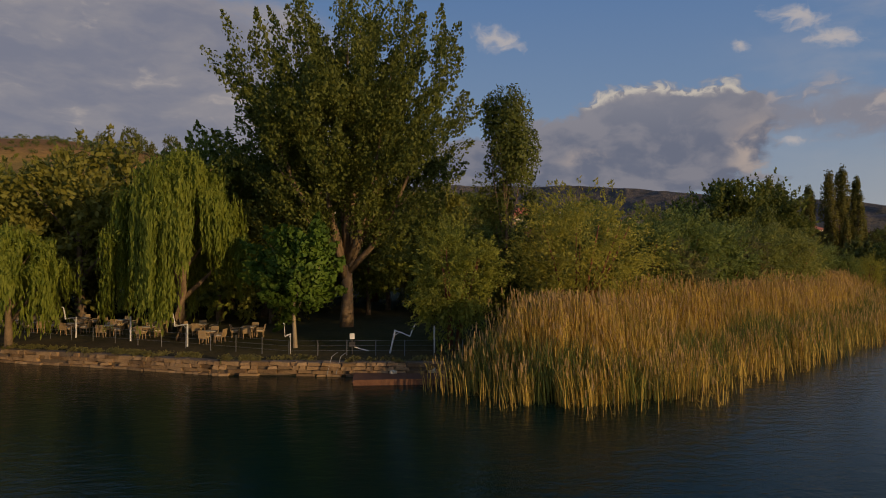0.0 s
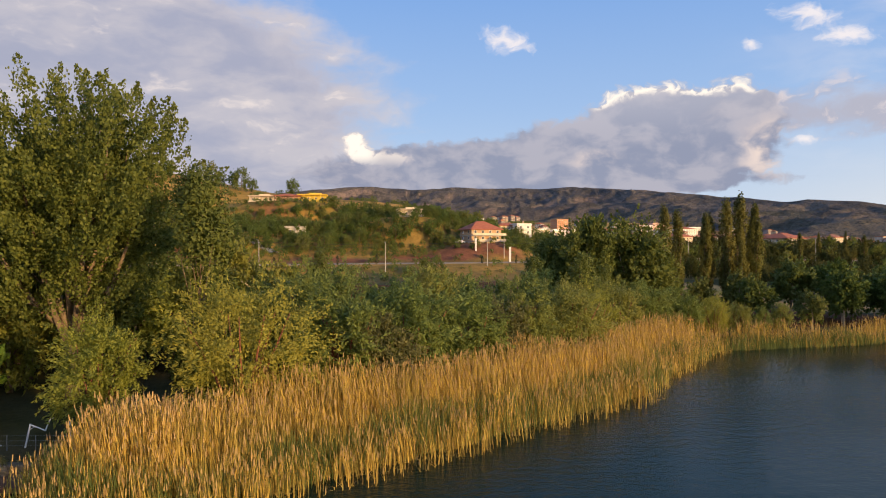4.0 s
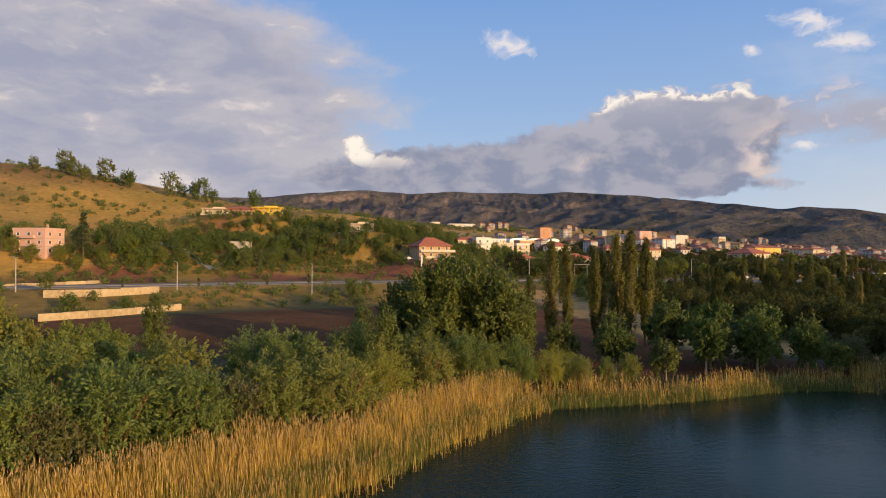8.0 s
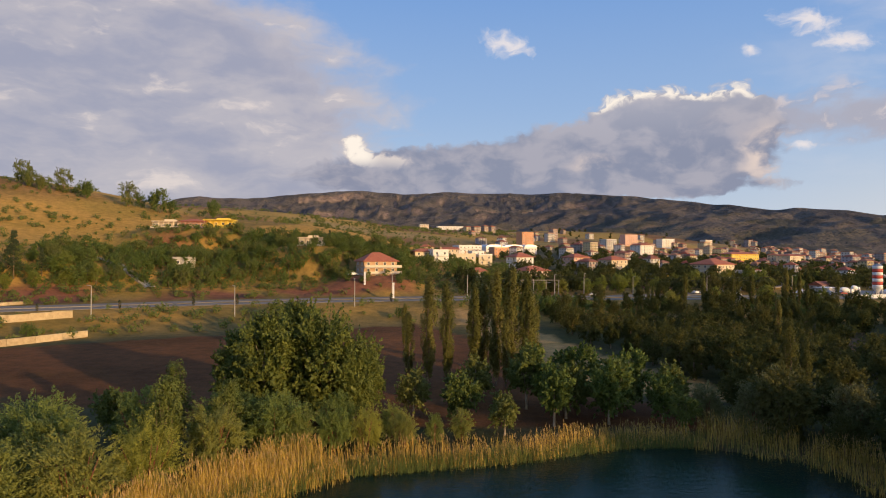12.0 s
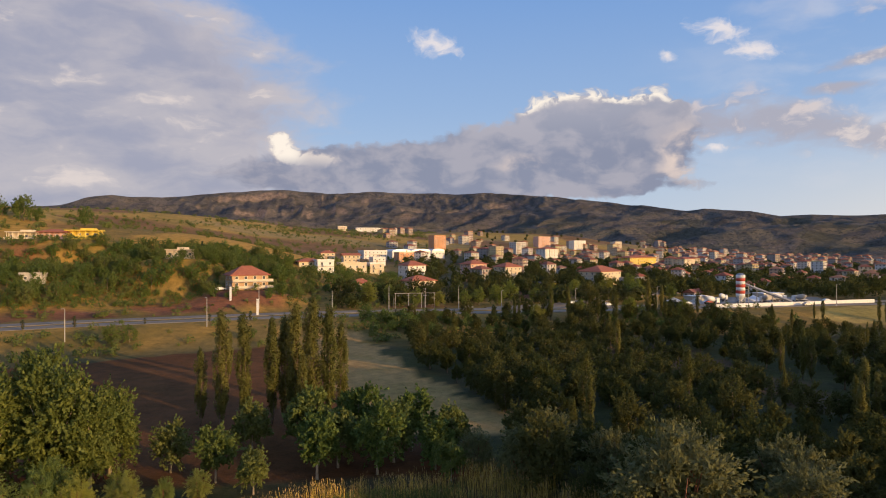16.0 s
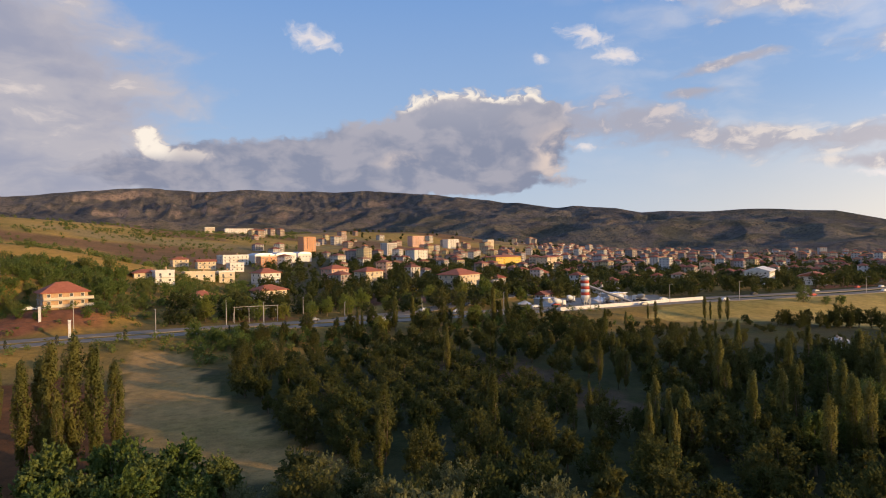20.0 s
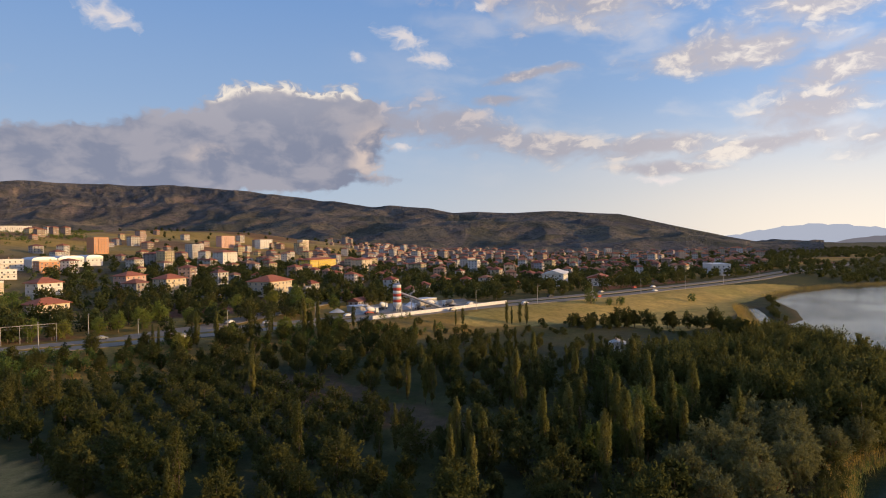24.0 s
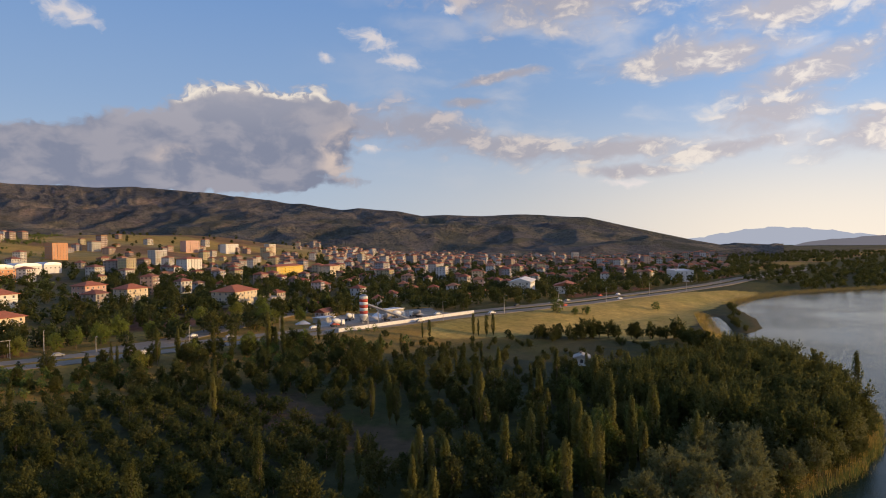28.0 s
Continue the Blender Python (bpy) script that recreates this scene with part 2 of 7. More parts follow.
LEAF_POPLAR = leafy("poplar_leaves", rgb(0.064, 0.092, 0.018), rgb(0.235, 0.26, 0.055))
LEAF_WILLOW = leafy("weeping_willow_leaves", rgb(0.12, 0.17, 0.02), rgb(0.36, 0.40, 0.06), None, 0.45)
LEAF_MAPLE = leafy("maple_leaves", rgb(0.07, 0.135, 0.018), rgb(0.21, 0.32, 0.045))
LEAF_TAMARISK = leafy("tamarisk_leaves", rgb(0.15, 0.19, 0.03), rgb(0.44, 0.45, 0.085), rgb(0.46, 0.40, 0.07), 0.45, 0.6)
LEAF_WALNUT = leafy("walnut_leaves", rgb(0.055, 0.095, 0.02), rgb(0.19, 0.24, 0.05), rgb(0.22, 0.20, 0.06), 0.35, 0.5)
LEAF_COLUMN = leafy("columnar_poplar_leaves", rgb(0.075, 0.09, 0.025), rgb(0.29, 0.275, 0.075), rgb(0.26, 0.225, 0.065), 0.42, 0.5, 0.35, 0.1)
LEAF_WOOD = leafy("wood_leaves", rgb(0.042, 0.055, 0.017), rgb(0.15, 0.155, 0.045), rgb(0.14, 0.13, 0.04), 0.45, 0.7, 0.25, 0.05)
LEAF_OLIVE = leafy("silver_willow_leaves", rgb(0.105, 0.112, 0.045), rgb(0.29, 0.28, 0.11), None, 0.4, 0.5, 0.4, 0.15)
LEAF_SHORE = leafy("shore_willow_leaves", rgb(0.095, 0.14, 0.035), rgb(0.31, 0.365, 0.095), rgb(0.36, 0.31, 0.075), 0.42, 0.45, 0.5, 0.15)
LEAF_GARDEN = leafy("garden_leaves", rgb(0.085, 0.13, 0.022), rgb(0.32, 0.34, 0.065), rgb(0.33, 0.28, 0.06), 0.38, 0.5)
LEAF_GROVE = leafy("grove_leaves", rgb(0.050, 0.062, 0.018), rgb(0.20, 0.195, 0.052), rgb(0.18, 0.16, 0.045), 0.42, 0.5, 0.3, 0.08)
LEAF_FIR = leafy("fir_needles", rgb(0.025, 0.04, 0.015), rgb(0.07, 0.09, 0.03), None, 0.1)
BARK = worn("bark", rgb(0.10, 0.07, 0.045), rgb(0.30, 0.22, 0.14), 2.0, 0.9, 0.8)
BARK_PALE = worn("pale_bark", rgb(0.22, 0.17, 0.11), rgb(0.48, 0.40, 0.28), 1.5, 0.9, 0.7)
STEM_RED = worn("red_stems", rgb(0.14, 0.05, 0.03), rgb(0.28, 0.11, 0.06), 3.0, 0.8, 0.3)


def reed_shader(n):
    g = n.add("ShaderNodeNewGeometry")
    r = g.outputs["Random Per Island"]
    p = g.outputs["Position"]
    big = n.noise(p, 0.22, 3.0)
    tuft = n.noise(p, 1.1, 3.0)
    f = n.math("ADD", n.math("MULTIPLY", r, 0.75), n.math("MULTIPLY", n.math("SUBTRACT", tuft, 0.3), 0.8), clamp=True)
    c = n.mix(f, rgb(0.17, 0.098, 0.016), rgb(0.86, 0.61, 0.135))
    c = n.mix(n.span(big, 0.48, 0.66, 0.0, 0.6), c, rgb(0.19, 0.19, 0.045))
    d = surface(n, c, 0.6, None, 0.0, 0.25)
    t = n.add("ShaderNodeBsdfTranslucent", {0: c}).outputs[0]
    return n.add("ShaderNodeMixShader", {0: 0.25, 1: d, 2: t}).outputs[0]


REED = material("dry_reed", reed_shader)
REED_GREEN = leafy("green_reed", rgb(0.09, 0.13, 0.03), rgb(0.22, 0.25, 0.07))
PLUME = worn("reed_plume", rgb(0.38, 0.25, 0.10), rgb(0.60, 0.43, 0.20), 8.0, 0.9, 0.3)


def water_shader(n):
    p = place(n)
    wind = n.noise(n.vec("MULTIPLY", p, (1.0, 1.7, 1.0)), 0.9, 4.0, 0.55)
    small = n.noise(n.vec("MULTIPLY", p, (1.0, 1.5, 1.0)), 3.2, 3.0, 0.6)
    patch = n.span(n.noise(p, 0.018, 3.0), 0.40, 0.62, 0.35, 1.0)
    h = n.math("MULTIPLY", n.math("ADD", wind, n.math("MULTIPLY", small, 0.4)), patch)
    c = n.mix(n.noise(p, 0.03, 3.0), rgb(0.003, 0.017, 0.012), rgb(0.006, 0.026, 0.018))
    return n.add("ShaderNodeBsdfPrincipled", {"Base Color": c, "Roughness": 0.14, "Specular Tint": rgb(0.66, 1.0, 0.84), "IOR": 1.235, "Specular IOR Level": 0.32,
                                              "Normal": bump(n, h, 0.5, 0.2)}).outputs[0]


WATER = material("lake_water", water_shader)


def ground_shader(n):
    p = place(n)
    base = n.add("ShaderNodeVertexColor", layer_name="soil").outputs[0]
    a = n.noise(p, 0.35, 6.0, 0.65)
    b = n.noise(p, 3.0, 4.0, 0.65)
    f = n.math("ADD", n.math("MULTIPLY", a, 0.9), n.math("MULTIPLY", b, 0.6))
    c = n.mix(1.0, base, n.add("ShaderNodeCombineColor", {0: n.span(f, 0.3, 1.2, 0.55, 1.45), 1: n.span(f, 0.3, 1.2, 0.6, 1.4), 2: n.span(f, 0.3, 1.2, 0.6, 1.4)}).outputs[0], "MULTIPLY")
    # parched and greener patches, tussocks
    wide = n.noise(n.vec("MULTIPLY", p, (1, 1.7, 1)), 0.022, 6.0, 0.62)
    c = n.mix(n.span(wide, 0.47, 0.62, 0.0, 0.45), c, n.mix(1.0, c, rgb(0.52, 0.66, 0.52), "MULTIPLY"))
    c = n.mix(n.span(wide, 0.42, 0.30, 0.0, 0.6), c, n.mix(1.0, c, rgb(1.5, 1.35, 1.1), "MULTIPLY"))
    tuss = n.noise(p, 0.55, 3.0, 0.7)
    c = n.mix(n.span(tuss, 0.58, 0.68, 0.0, 0.4), c, n.mix(1.0, c, rgb(0.5, 0.6, 0.5), "MULTIPLY"))
    return surface(n, c, 0.95, bump(n, f, 0.8, 0.25), 0.0, 0.1)


SOIL = material("soil_and_grass", ground_shader)


def hill_shader(n):
    g = n.add("ShaderNodeNewGeometry")
    p = g.outputs["Position"]
    slope = n.add("ShaderNodeSeparateXYZ", {0: g.outputs["Normal"]}).outputs[2]
    high = n.add("ShaderNodeSeparateXYZ", {0: p}).outputs[2]
    a = n.noise(n.vec("MULTIPLY", p, (1, 1, 2.0)), 0.0035, 6.0, 0.6)
    b = n.noise(p, 0.012, 7.0, 0.65)
    d = n.noise(n.vec("MULTIPLY", p, (1, 1.2, 5)), 0.045, 5.0, 0.7)
    e = n.noise(p, 0.11, 4.0, 0.7)
    c = n.mix(n.span(a, 0.36, 0.64), rgb(0.114, 0.106, 0.102), rgb(0.21, 0.175, 0.140))
    c = n.mix(n.span(b, 0.50, 0.62, 0, 0.6), c, rgb(0.066, 0.067, 0.060))
    # scattered shrubs and darker gullies
    c = n.mix(n.span(e, 0.54, 0.62, 0, 0.65), c, rgb(0.05, 0.055, 0.035))
    c = n.mix(n.span(d, 0.54, 0.66, 0, 0.6), c, rgb(0.065, 0.065, 0.055))
    # pale terraces and fields on the foot
    cell = n.add("ShaderNodeTexVoronoi", {"Vector": n.vec("MULTIPLY", p, (1.0, 0.55, 4.0)), "Scale": 0.009}, voronoi_dimensions="3D")
    pick = n.add("ShaderNodeSeparateColor", {0: cell.outputs["Color"]}).outputs[0]
    field = n.math("MULTIPLY", n.span(pick, 0.70, 0.76), n.math("MULTIPLY", n.span(high, 190, 120), n.span(e, 0.62, 0.45)))
    c = n.mix(n.math("MULTIPLY", field, 0.5), c, rgb(0.26, 0.215, 0.125))
    green = n.math("MULTIPLY", n.span(pick, 0.30, 0.24), n.span(high, 220, 140))
    c = n.mix(n.math("MULTIPLY", green, 0.4), c, rgb(0.085, 0.09, 0.05))
    rock = n.math("MULTIPLY", n.span(slope, 0.86, 0.70), n.span(n.math("ADD", d, n.math("MULTIPLY", e, 0.6)), 0.62, 0.84))
    c = n.mix(n.math("MULTIPLY", rock, 0.85), c, rgb(0.38, 0.28, 0.22))
    h = n.math("ADD", b, n.math("ADD", n.math("MULTIPLY", d, 0.5), n.math("MULTIPLY", e, 0.16)))
    return surface(n, c, 0.95, bump(n, h, 0.9, 34.0), 0.0, 0.1)


HILLS = material("mountain_slopes", hill_shader)
ASPHALT = worn("asphalt", rgb(0.22, 0.185, 0.145), rgb(0.33, 0.285, 0.23), 0.25, 1.0, 0.2, 0.0, 0.0, 0.04)
PALE_STONE = worn("pale_stone_wall", rgb(0.30, 0.225, 0.125), rgb(0.58, 0.46, 0.28), 0.9, 0.95, 0.6, 0.0, 0.5)
CONCRETE = worn("concrete", rgb(0.34, 0.31, 0.27), rgb(0.52, 0.48, 0.42), 0.6, 0.9, 0.3)
STONE = worn("quay_stone", rgb(0.15, 0.095, 0.05), rgb(0.44, 0.30, 0.16), 1.6, 0.95, 0.9, 0.0, 0.7)
MORTAR = worn("mortar", rgb(0.10, 0.075, 0.05), rgb(0.22, 0.17, 0.12), 2.0, 0.95, 0.5)
WHITE = worn("white_paint", rgb(0.62, 0.61, 0.58), rgb(0.85, 0.84, 0.80), 1.2, 0.6, 0.1)
GREY = worn("grey_metal", rgb(0.22, 0.23, 0.24), rgb(0.40, 0.40, 0.40), 2.0, 0.5, 0.1, 0.6)
RUST = worn("rusty_deck", rgb(0.10, 0.045, 0.028), rgb(0.22, 0.11, 0.06), 1.2, 0.7, 0.3)
WICKER = worn("wicker", rgb(0.25, 0.17, 0.09), rgb(0.48, 0.36, 0.20), 4.0, 0.8, 0.6)
CUSHION = worn("cream_cloth", rgb(0.50, 0.42, 0.28), rgb(0.72, 0.64, 0.48), 4.0, 0.95, 0.3)
WOOD = worn("wood", rgb(0.14, 0.09, 0.05), rgb(0.32, 0.22, 0.13), 3.0, 0.8, 0.4)
DARK = worn("dark_metal", rgb(0.03, 0.03, 0.03), rgb(0.08, 0.075, 0.07), 2.0, 0.6, 0.1)
RED_PAINT = worn("red_paint", rgb(0.42, 0.05, 0.03), rgb(0.58, 0.11, 0.07), 0.8, 0.6, 0.1)
BRICK = worn("hollow_brick", rgb(0.42, 0.25, 0.14), rgb(0.60, 0.43, 0.27), 0.7, 0.9, 0.4)


def wall_material(name, colours, islands=False):
    def make(n):
        o = n.add("ShaderNodeNewGeometry").outputs["Random Per Island"] if islands else n.add("ShaderNodeObjectInfo").outputs["Random"]
        ramp = n.add("ShaderNodeValToRGB", {0: o})
        ramp.color_ramp.interpolation = "CONSTANT"
        e = ramp.color_ramp.elements
        for i, c in enumerate(colours):
            q = e[i] if i < 2 else e.new(i / len(colours))
            q.position, q.color = i / len(colours), (*c, 1)
        p = place(n)
        dirt = n.noise(p, 0.35, 5.0, 0.6)
        c = n.mix(n.span(dirt, 0.45, 0.75, 0.0, 0.35), ramp.outputs[0], rgb(0.28, 0.23, 0.18))
        return surface(n, c, 0.85, bump(n, n.noise(p, 6.0), 0.2), 0.0, 0.2)

    return material(name, make)


WALLS = wall_material("town_plaster", [(0.48, 0.42, 0.32), (0.56, 0.54, 0.50), (0.36, 0.27, 0.22), (0.52, 0.44, 0.26), (0.34, 0.31, 0.29), (0.62, 0.60, 0.58), (0.42, 0.30, 0.25), (0.40, 0.38, 0.40)])
ROOFS = wall_material("town_roof_tiles", [(0.28, 0.095, 0.055), (0.34, 0.13, 0.07), (0.24, 0.095, 0.065), (0.30, 0.15, 0.09), (0.26, 0.08, 0.05)])
PLASTER_CREAM = worn("cream_plaster", rgb(0.58, 0.48, 0.34), rgb(0.72, 0.62, 0.47), 0.4, 0.9, 0.2)
PLASTER_WHITE = worn("white_plaster", rgb(0.66, 0.63, 0.58), rgb(0.82, 0.80, 0.76), 0.4, 0.9, 0.2)
PLASTER_YELLOW = worn("yellow_plaster", rgb(0.66, 0.46, 0.06), rgb(0.80, 0.60, 0.12), 0.4, 0.9, 0.2)
PLASTER_PINK = worn("pink_plaster", rgb(0.58, 0.34, 0.26), rgb(0.70, 0.46, 0.37), 0.4, 0.9, 0.2)
PLASTER_ORANGE = worn("orange_plaster", rgb(0.55, 0.26, 0.13), rgb(0.66, 0.36, 0.20), 0.4, 0.9, 0.2)
ROOF_TILE = worn("red_roof_tiles", rgb(0.30, 0.09, 0.05), rgb(0.48, 0.18, 0.10), 0.8, 0.85, 0.5)
ROOF_METAL = worn("pale_metal_roof", rgb(0.55, 0.56, 0.58), rgb(0.75, 0.75, 0.76), 0.5, 0.45, 0.1, 0.3)
GLASS = material("window_glass", lambda n: surface(n, rgb(0.10, 0.10, 0.105), 0.12, None, 0.0, 0.5))


# ---------------------------------------------------------------- mesh tools
class Mesh:
    """Collects boxes, tubes and prisms into one mesh."""

    def __init__(self):
        self.v, self.f, self.m = [], [], []

    def add(self, verts, faces, mat=0):
        k = len(self.v)
        self.v += [tuple(p) for p in verts]
        self.f += [tuple(i + k for i in f) for f in faces]
        self.m += [mat] * len(faces)
        return self

    def box(self, c, s, rz=0.0, mat=0, taper=1.0):
        x, y, z = (a / 2 for a in s)
        co, si = math.cos(rz), math.sin(rz)
        pts = []
        for dz, k in ((-z, 1.0), (z, taper)):
            for dx, dy in ((-x, -y), (x, -y), (x, y), (-x, y)):
                dx, dy = dx * k, dy * k
                pts.append((c[0] + dx * co - dy * si, c[1] + dx * si + dy * co, c[2] + dz))
        return self.add(pts, [(3, 2, 1, 0), (4, 5, 6, 7), (0, 1, 5, 4), (1, 2, 6, 5), (2, 3, 7, 6), (3, 0, 4, 7)], mat)

    def tube(self, pts, radii, seg=6, mat=0, cap=True):
        rings, k = [], len(pts)
        pts = [Vector(p) for p in pts]
        for i, p in enumerate(pts):
            d = (pts[min(i + 1, k - 1)] - pts[max(i - 1, 0)]).normalized()
            a = d.orthogonal().normalized() if abs(d.z) < 0.99 else Vector((1, 0, 0))
            if abs(d.z) < 0.99:
                a = d.cross(Vector((0, 0, 1))).normalized()
            b = d.cross(a).normalized()
            rings.append([p + (a * math.cos(t) + b * math.sin(t)) * radii[i] for t in (2 * math.pi * j / seg for j in range(seg))])
        verts = [q for r in rings for q in r]
        faces = [(i * seg + j, i * seg + (j + 1) % seg, (i + 1) * seg + (j + 1) % seg, (i + 1) * seg + j) for i in range(k - 1) for j in range(seg)]
        if cap:
            faces += [tuple(range(seg))[::-1], tuple((k - 1) * seg + j for j in range(seg))]
        return self.add(verts, faces, mat)

    def mesh(self, name, mats, smooth=False):
        me = bpy.data.meshes.new(name)
        me.from_pydata(self.v, [], self.f)
        for m in mats if isinstance(mats, (list, tuple)) else [mats]:
            me.materials.append(m)
        me.polygons.foreach_set("material_index", self.m)
        if smooth:
            me.polygons.foreach_set("use_smooth", [True] * len(self.f))
        me.update()
        return me


def part(name, data, mats, parent, label="", smooth=False):
    """One mesh object under a thing or a part."""
    me = data.mesh(name, mats, smooth) if isinstance(data, Mesh) else data
    ob = new(name, me)
    ob.parent = parent
    return tagged(ob, label) if label else ob


def thing(name, label, category, group="", kind="", at=None):
    ob = tagged(new(name), label, category, group, kind)
    ob.empty_display_size = 0.3
    if at is not None:
        ob.matrix_basis = at
    return ob


def solid(name, data, mats, label, category, group="", kind="", smooth=False):
    me = data.mesh(name, mats, smooth) if isinstance(data, Mesh) else data
    return tagged(new(name, me), label, category, group, kind)


def quads(name, q, mat, soft=0.0, round_to=None):
    """A mesh of loose quads from an array (n, 4, 3); round_to: rounded normals, one for each quad."""
    n = len(q)
    me = bpy.data.meshes.new(name)
    me.vertices.add(4 * n)
    me.vertices.foreach_set("co", np.ascontiguousarray(q, dtype=np.float32).ravel())
    me.loops.add(4 * n)
    me.loops.foreach_set("vertex_index", np.arange(4 * n, dtype=np.int32))
    me.polygons.add(n)
    me.polygons.foreach_set("loop_start", np.arange(0, 4 * n, 4, dtype=np.int32))
    me.polygons.foreach_set("loop_total", np.full(n, 4, dtype=np.int32))
    me.materials.append(mat)
    me.update()
    if soft:
        # round the shading over the whole crown, or over its boughs
        v = q.reshape(-1, 3)
        d = (v - v.mean(0)) / np.maximum(v.std(0), 0.1)
        d = unit(d + np.array([0, 0, 0.5])) if round_to is None else np.repeat(round_to, 4, 0)
        f = np.repeat(unit(np.cross(q[:, 2] - q[:, 0], q[:, 3] - q[:, 1])), 4, 0)
        me.polygons.foreach_set("use_smooth", np.ones(n, bool))
        me.normals_split_custom_set_from_vertices(unit(d * soft + f * (1 - soft)).tolist())
    return me


def unit(v):
    return v / np.maximum(np.linalg.norm(v, axis=-1, keepdims=True), 1e-9)


def leaf_quads(rng, p, out, size, slim=0.6, droop=0.0, along=None):
    """Leaf-shaped quads at the points p, facing more or less along out."""
    n = len(p)
    nor = unit(unit(out) + rng.normal(0, 0.55, (n, 3)) + np.array([0, 0, 0.35]))
    a = unit(np.cross(nor, unit(rng.normal(0, 1, (n, 3)))))
    if along is not None:
        a = unit(along + rng.normal(0, 0.45, (n, 3)))
    if droop:
        a = unit(a * (1 - droop) + np.array([0, 0, -1.0]) * droop)
    b = unit(np.cross(nor, a))
    s = (size * rng.uniform(0.6, 1.35, n))[:, None]
    return np.stack([p - a * s * 0.5, p - b * s * slim * 0.5 - a * s * 0.05, p + a * s * 0.5, p + b * s * slim * 0.5 - a * s * 0.05], axis=1)


def clump_leaves(rng, centres, radii, count, size, slim=0.6, droop=0.0, middle=None):
    """count leaves on each of the clumps (centres n x 3, radii n x 3)."""
    n = len(centres)
    d = unit(rng.normal(0, 1, (n, count, 3)))
    r = rng.uniform(0.45, 1.0, (n, count, 1)) ** 0.6
    p = centres[:, None, :] + d * r * radii[:, None, :]
    out = d.copy()
    if middle is not None:
        out = unit(d * 0.7 + unit(centres - middle)[:, None, :] * 0.6)
    return leaf_quads(rng, p.reshape(-1, 3), out.reshape(-1, 3), size, slim, droop)


def sprays(rng, start, way, length, spread, per, size, slim=0.5, sag=0.15):
    """Leafy sprays: leaves crowd along bending twigs that taper to a tip."""
    n = len(start)
    s = rng.uniform(0.03, 1.0, (n, per, 1))
    off = unit(rng.normal(0, 1, (n, per, 3))) * rng.uniform(0.2, 1.0, (n, per, 1)) ** 0.6
    wide = np.asarray(spread).reshape(-1, 1, 1) * np.sin(np.clip(s, 0, 1) ** 0.75 * 2.75 + 0.25)
    L = np.asarray(length).reshape(-1, 1, 1)
    p = start[:, None] + way[:, None] * L * s + off * wide
    p[..., 2:] -= sag * L * s * s
    along = np.repeat(way[:, None], per, 1) - np.array([0, 0, 1.0]) * sag * 2 * s
    return leaf_quads(rng, p.reshape(-1, 3), (off + way[:, None] * 0.4).reshape(-1, 3), size, slim, 0.0, along.reshape(-1, 3))


def spray_crown(rng, height, width, low, n, per, size, length, spread, up=0.6, slim=0.5, sag=0.15, pinch=0.1, inner=0.25, outer=0.78, shape=None):
    """A crown of sprays growing out of an uneven egg-shaped body."""
    h = (height - low) / 2
    d = unit(rng.normal(0, 1, (n, 3)))
    k = rng.uniform(inner, outer, (n, 1)) * (1 + 0.12 * np.sin(np.arctan2(d[:, 1:2], d[:, :1]) * 3 + d[:, 2:] * 4 + n))
    c = d * np.minimum(k, 0.96)
    wide = width / 2 * (1 - pinch * c[:, 2:])
    if shape is not None:
        wide = width / 2 * np.interp((c[:, 2:] + 1) / 2, *shape) / np.sqrt(np.maximum(1 - c[:, 2:] ** 2, 0.15))
    start = np.concatenate([c[:, :2] * wide, c[:, 2:] * h + low + h], 1)
    way = unit(d * np.array([1, 1, 0.6]) + np.array([0, 0, up]) + rng.normal(0, 0.22, (n, 3)))
    return sprays(rng, start, way, length * rng.uniform(0.65, 1.3, n), spread * rng.uniform(0.7, 1.25, n), per, size, slim, sag)


def bough_crown(rng, height, width, low, boughs, per, size, lump=0.2, tall=1.0, slim=0.6, droop=0.0, pinch=0.1, stray=0.12):
    """Leaves over rounded boughs with gaps between them; gives the quads and the boughs' normals."""
    h = (height - low) / 2
    k = np.arange(boughs) + 0.5
    z = 1 - 2 * k / boughs
    a = k * 2.39996 + rng.uniform(0, 6.28) + rng.normal(0, 0.3, boughs)
    d = np.stack([np.sqrt(1 - z * z) * np.cos(a), np.sqrt(1 - z * z) * np.sin(a), z], 1)
    reach = rng.uniform(0.55, 0.92, (boughs, 1))
    reach[rng.uniform(0, 1, boughs) < 0.2] *= 0.5
    r = lump * width * rng.uniform(0.65, 1.3, boughs)
    c = d * reach
    c = np.concatenate([c[:, :2] * (width / 2 - 0.5 * lump * width) * (1 - pinch * c[:, 2:]), c[:, 2:] * (h - 0.5 * lump * width * tall) + low + h], 1)
    tufts = 11
    e = unit(rng.normal(0, 1, (boughs, tufts, 3)) + d[:, None] * 0.8 + np.array([0, 0, 0.25])).reshape(-1, 3)
    rr = np.repeat(r, tufts)
    start = np.repeat(c, tufts, 0) + e * rr[:, None] * 0.15 * np.array([1, 1, tall])
    way = unit(e * np.array([1, 1, tall]) + rng.normal(0, 0.15, e.shape))
    long = rr * rng.uniform(0.75, 1.15 + 2.0 * stray, len(rr)) * (1 + (tall - 1) * np.abs(way[:, 2]))
    q = sprays(rng, start, way, long, rr * rng.uniform(0.28, 0.46, len(rr)), max(4, per // tufts), size, slim, droop)
    out = np.repeat(unit(e * 0.9 + np.repeat(d, tufts, 0) * 0.4 + np.array([0, 0, 0.2])), max(4, per // tufts), 0)
    return q, out


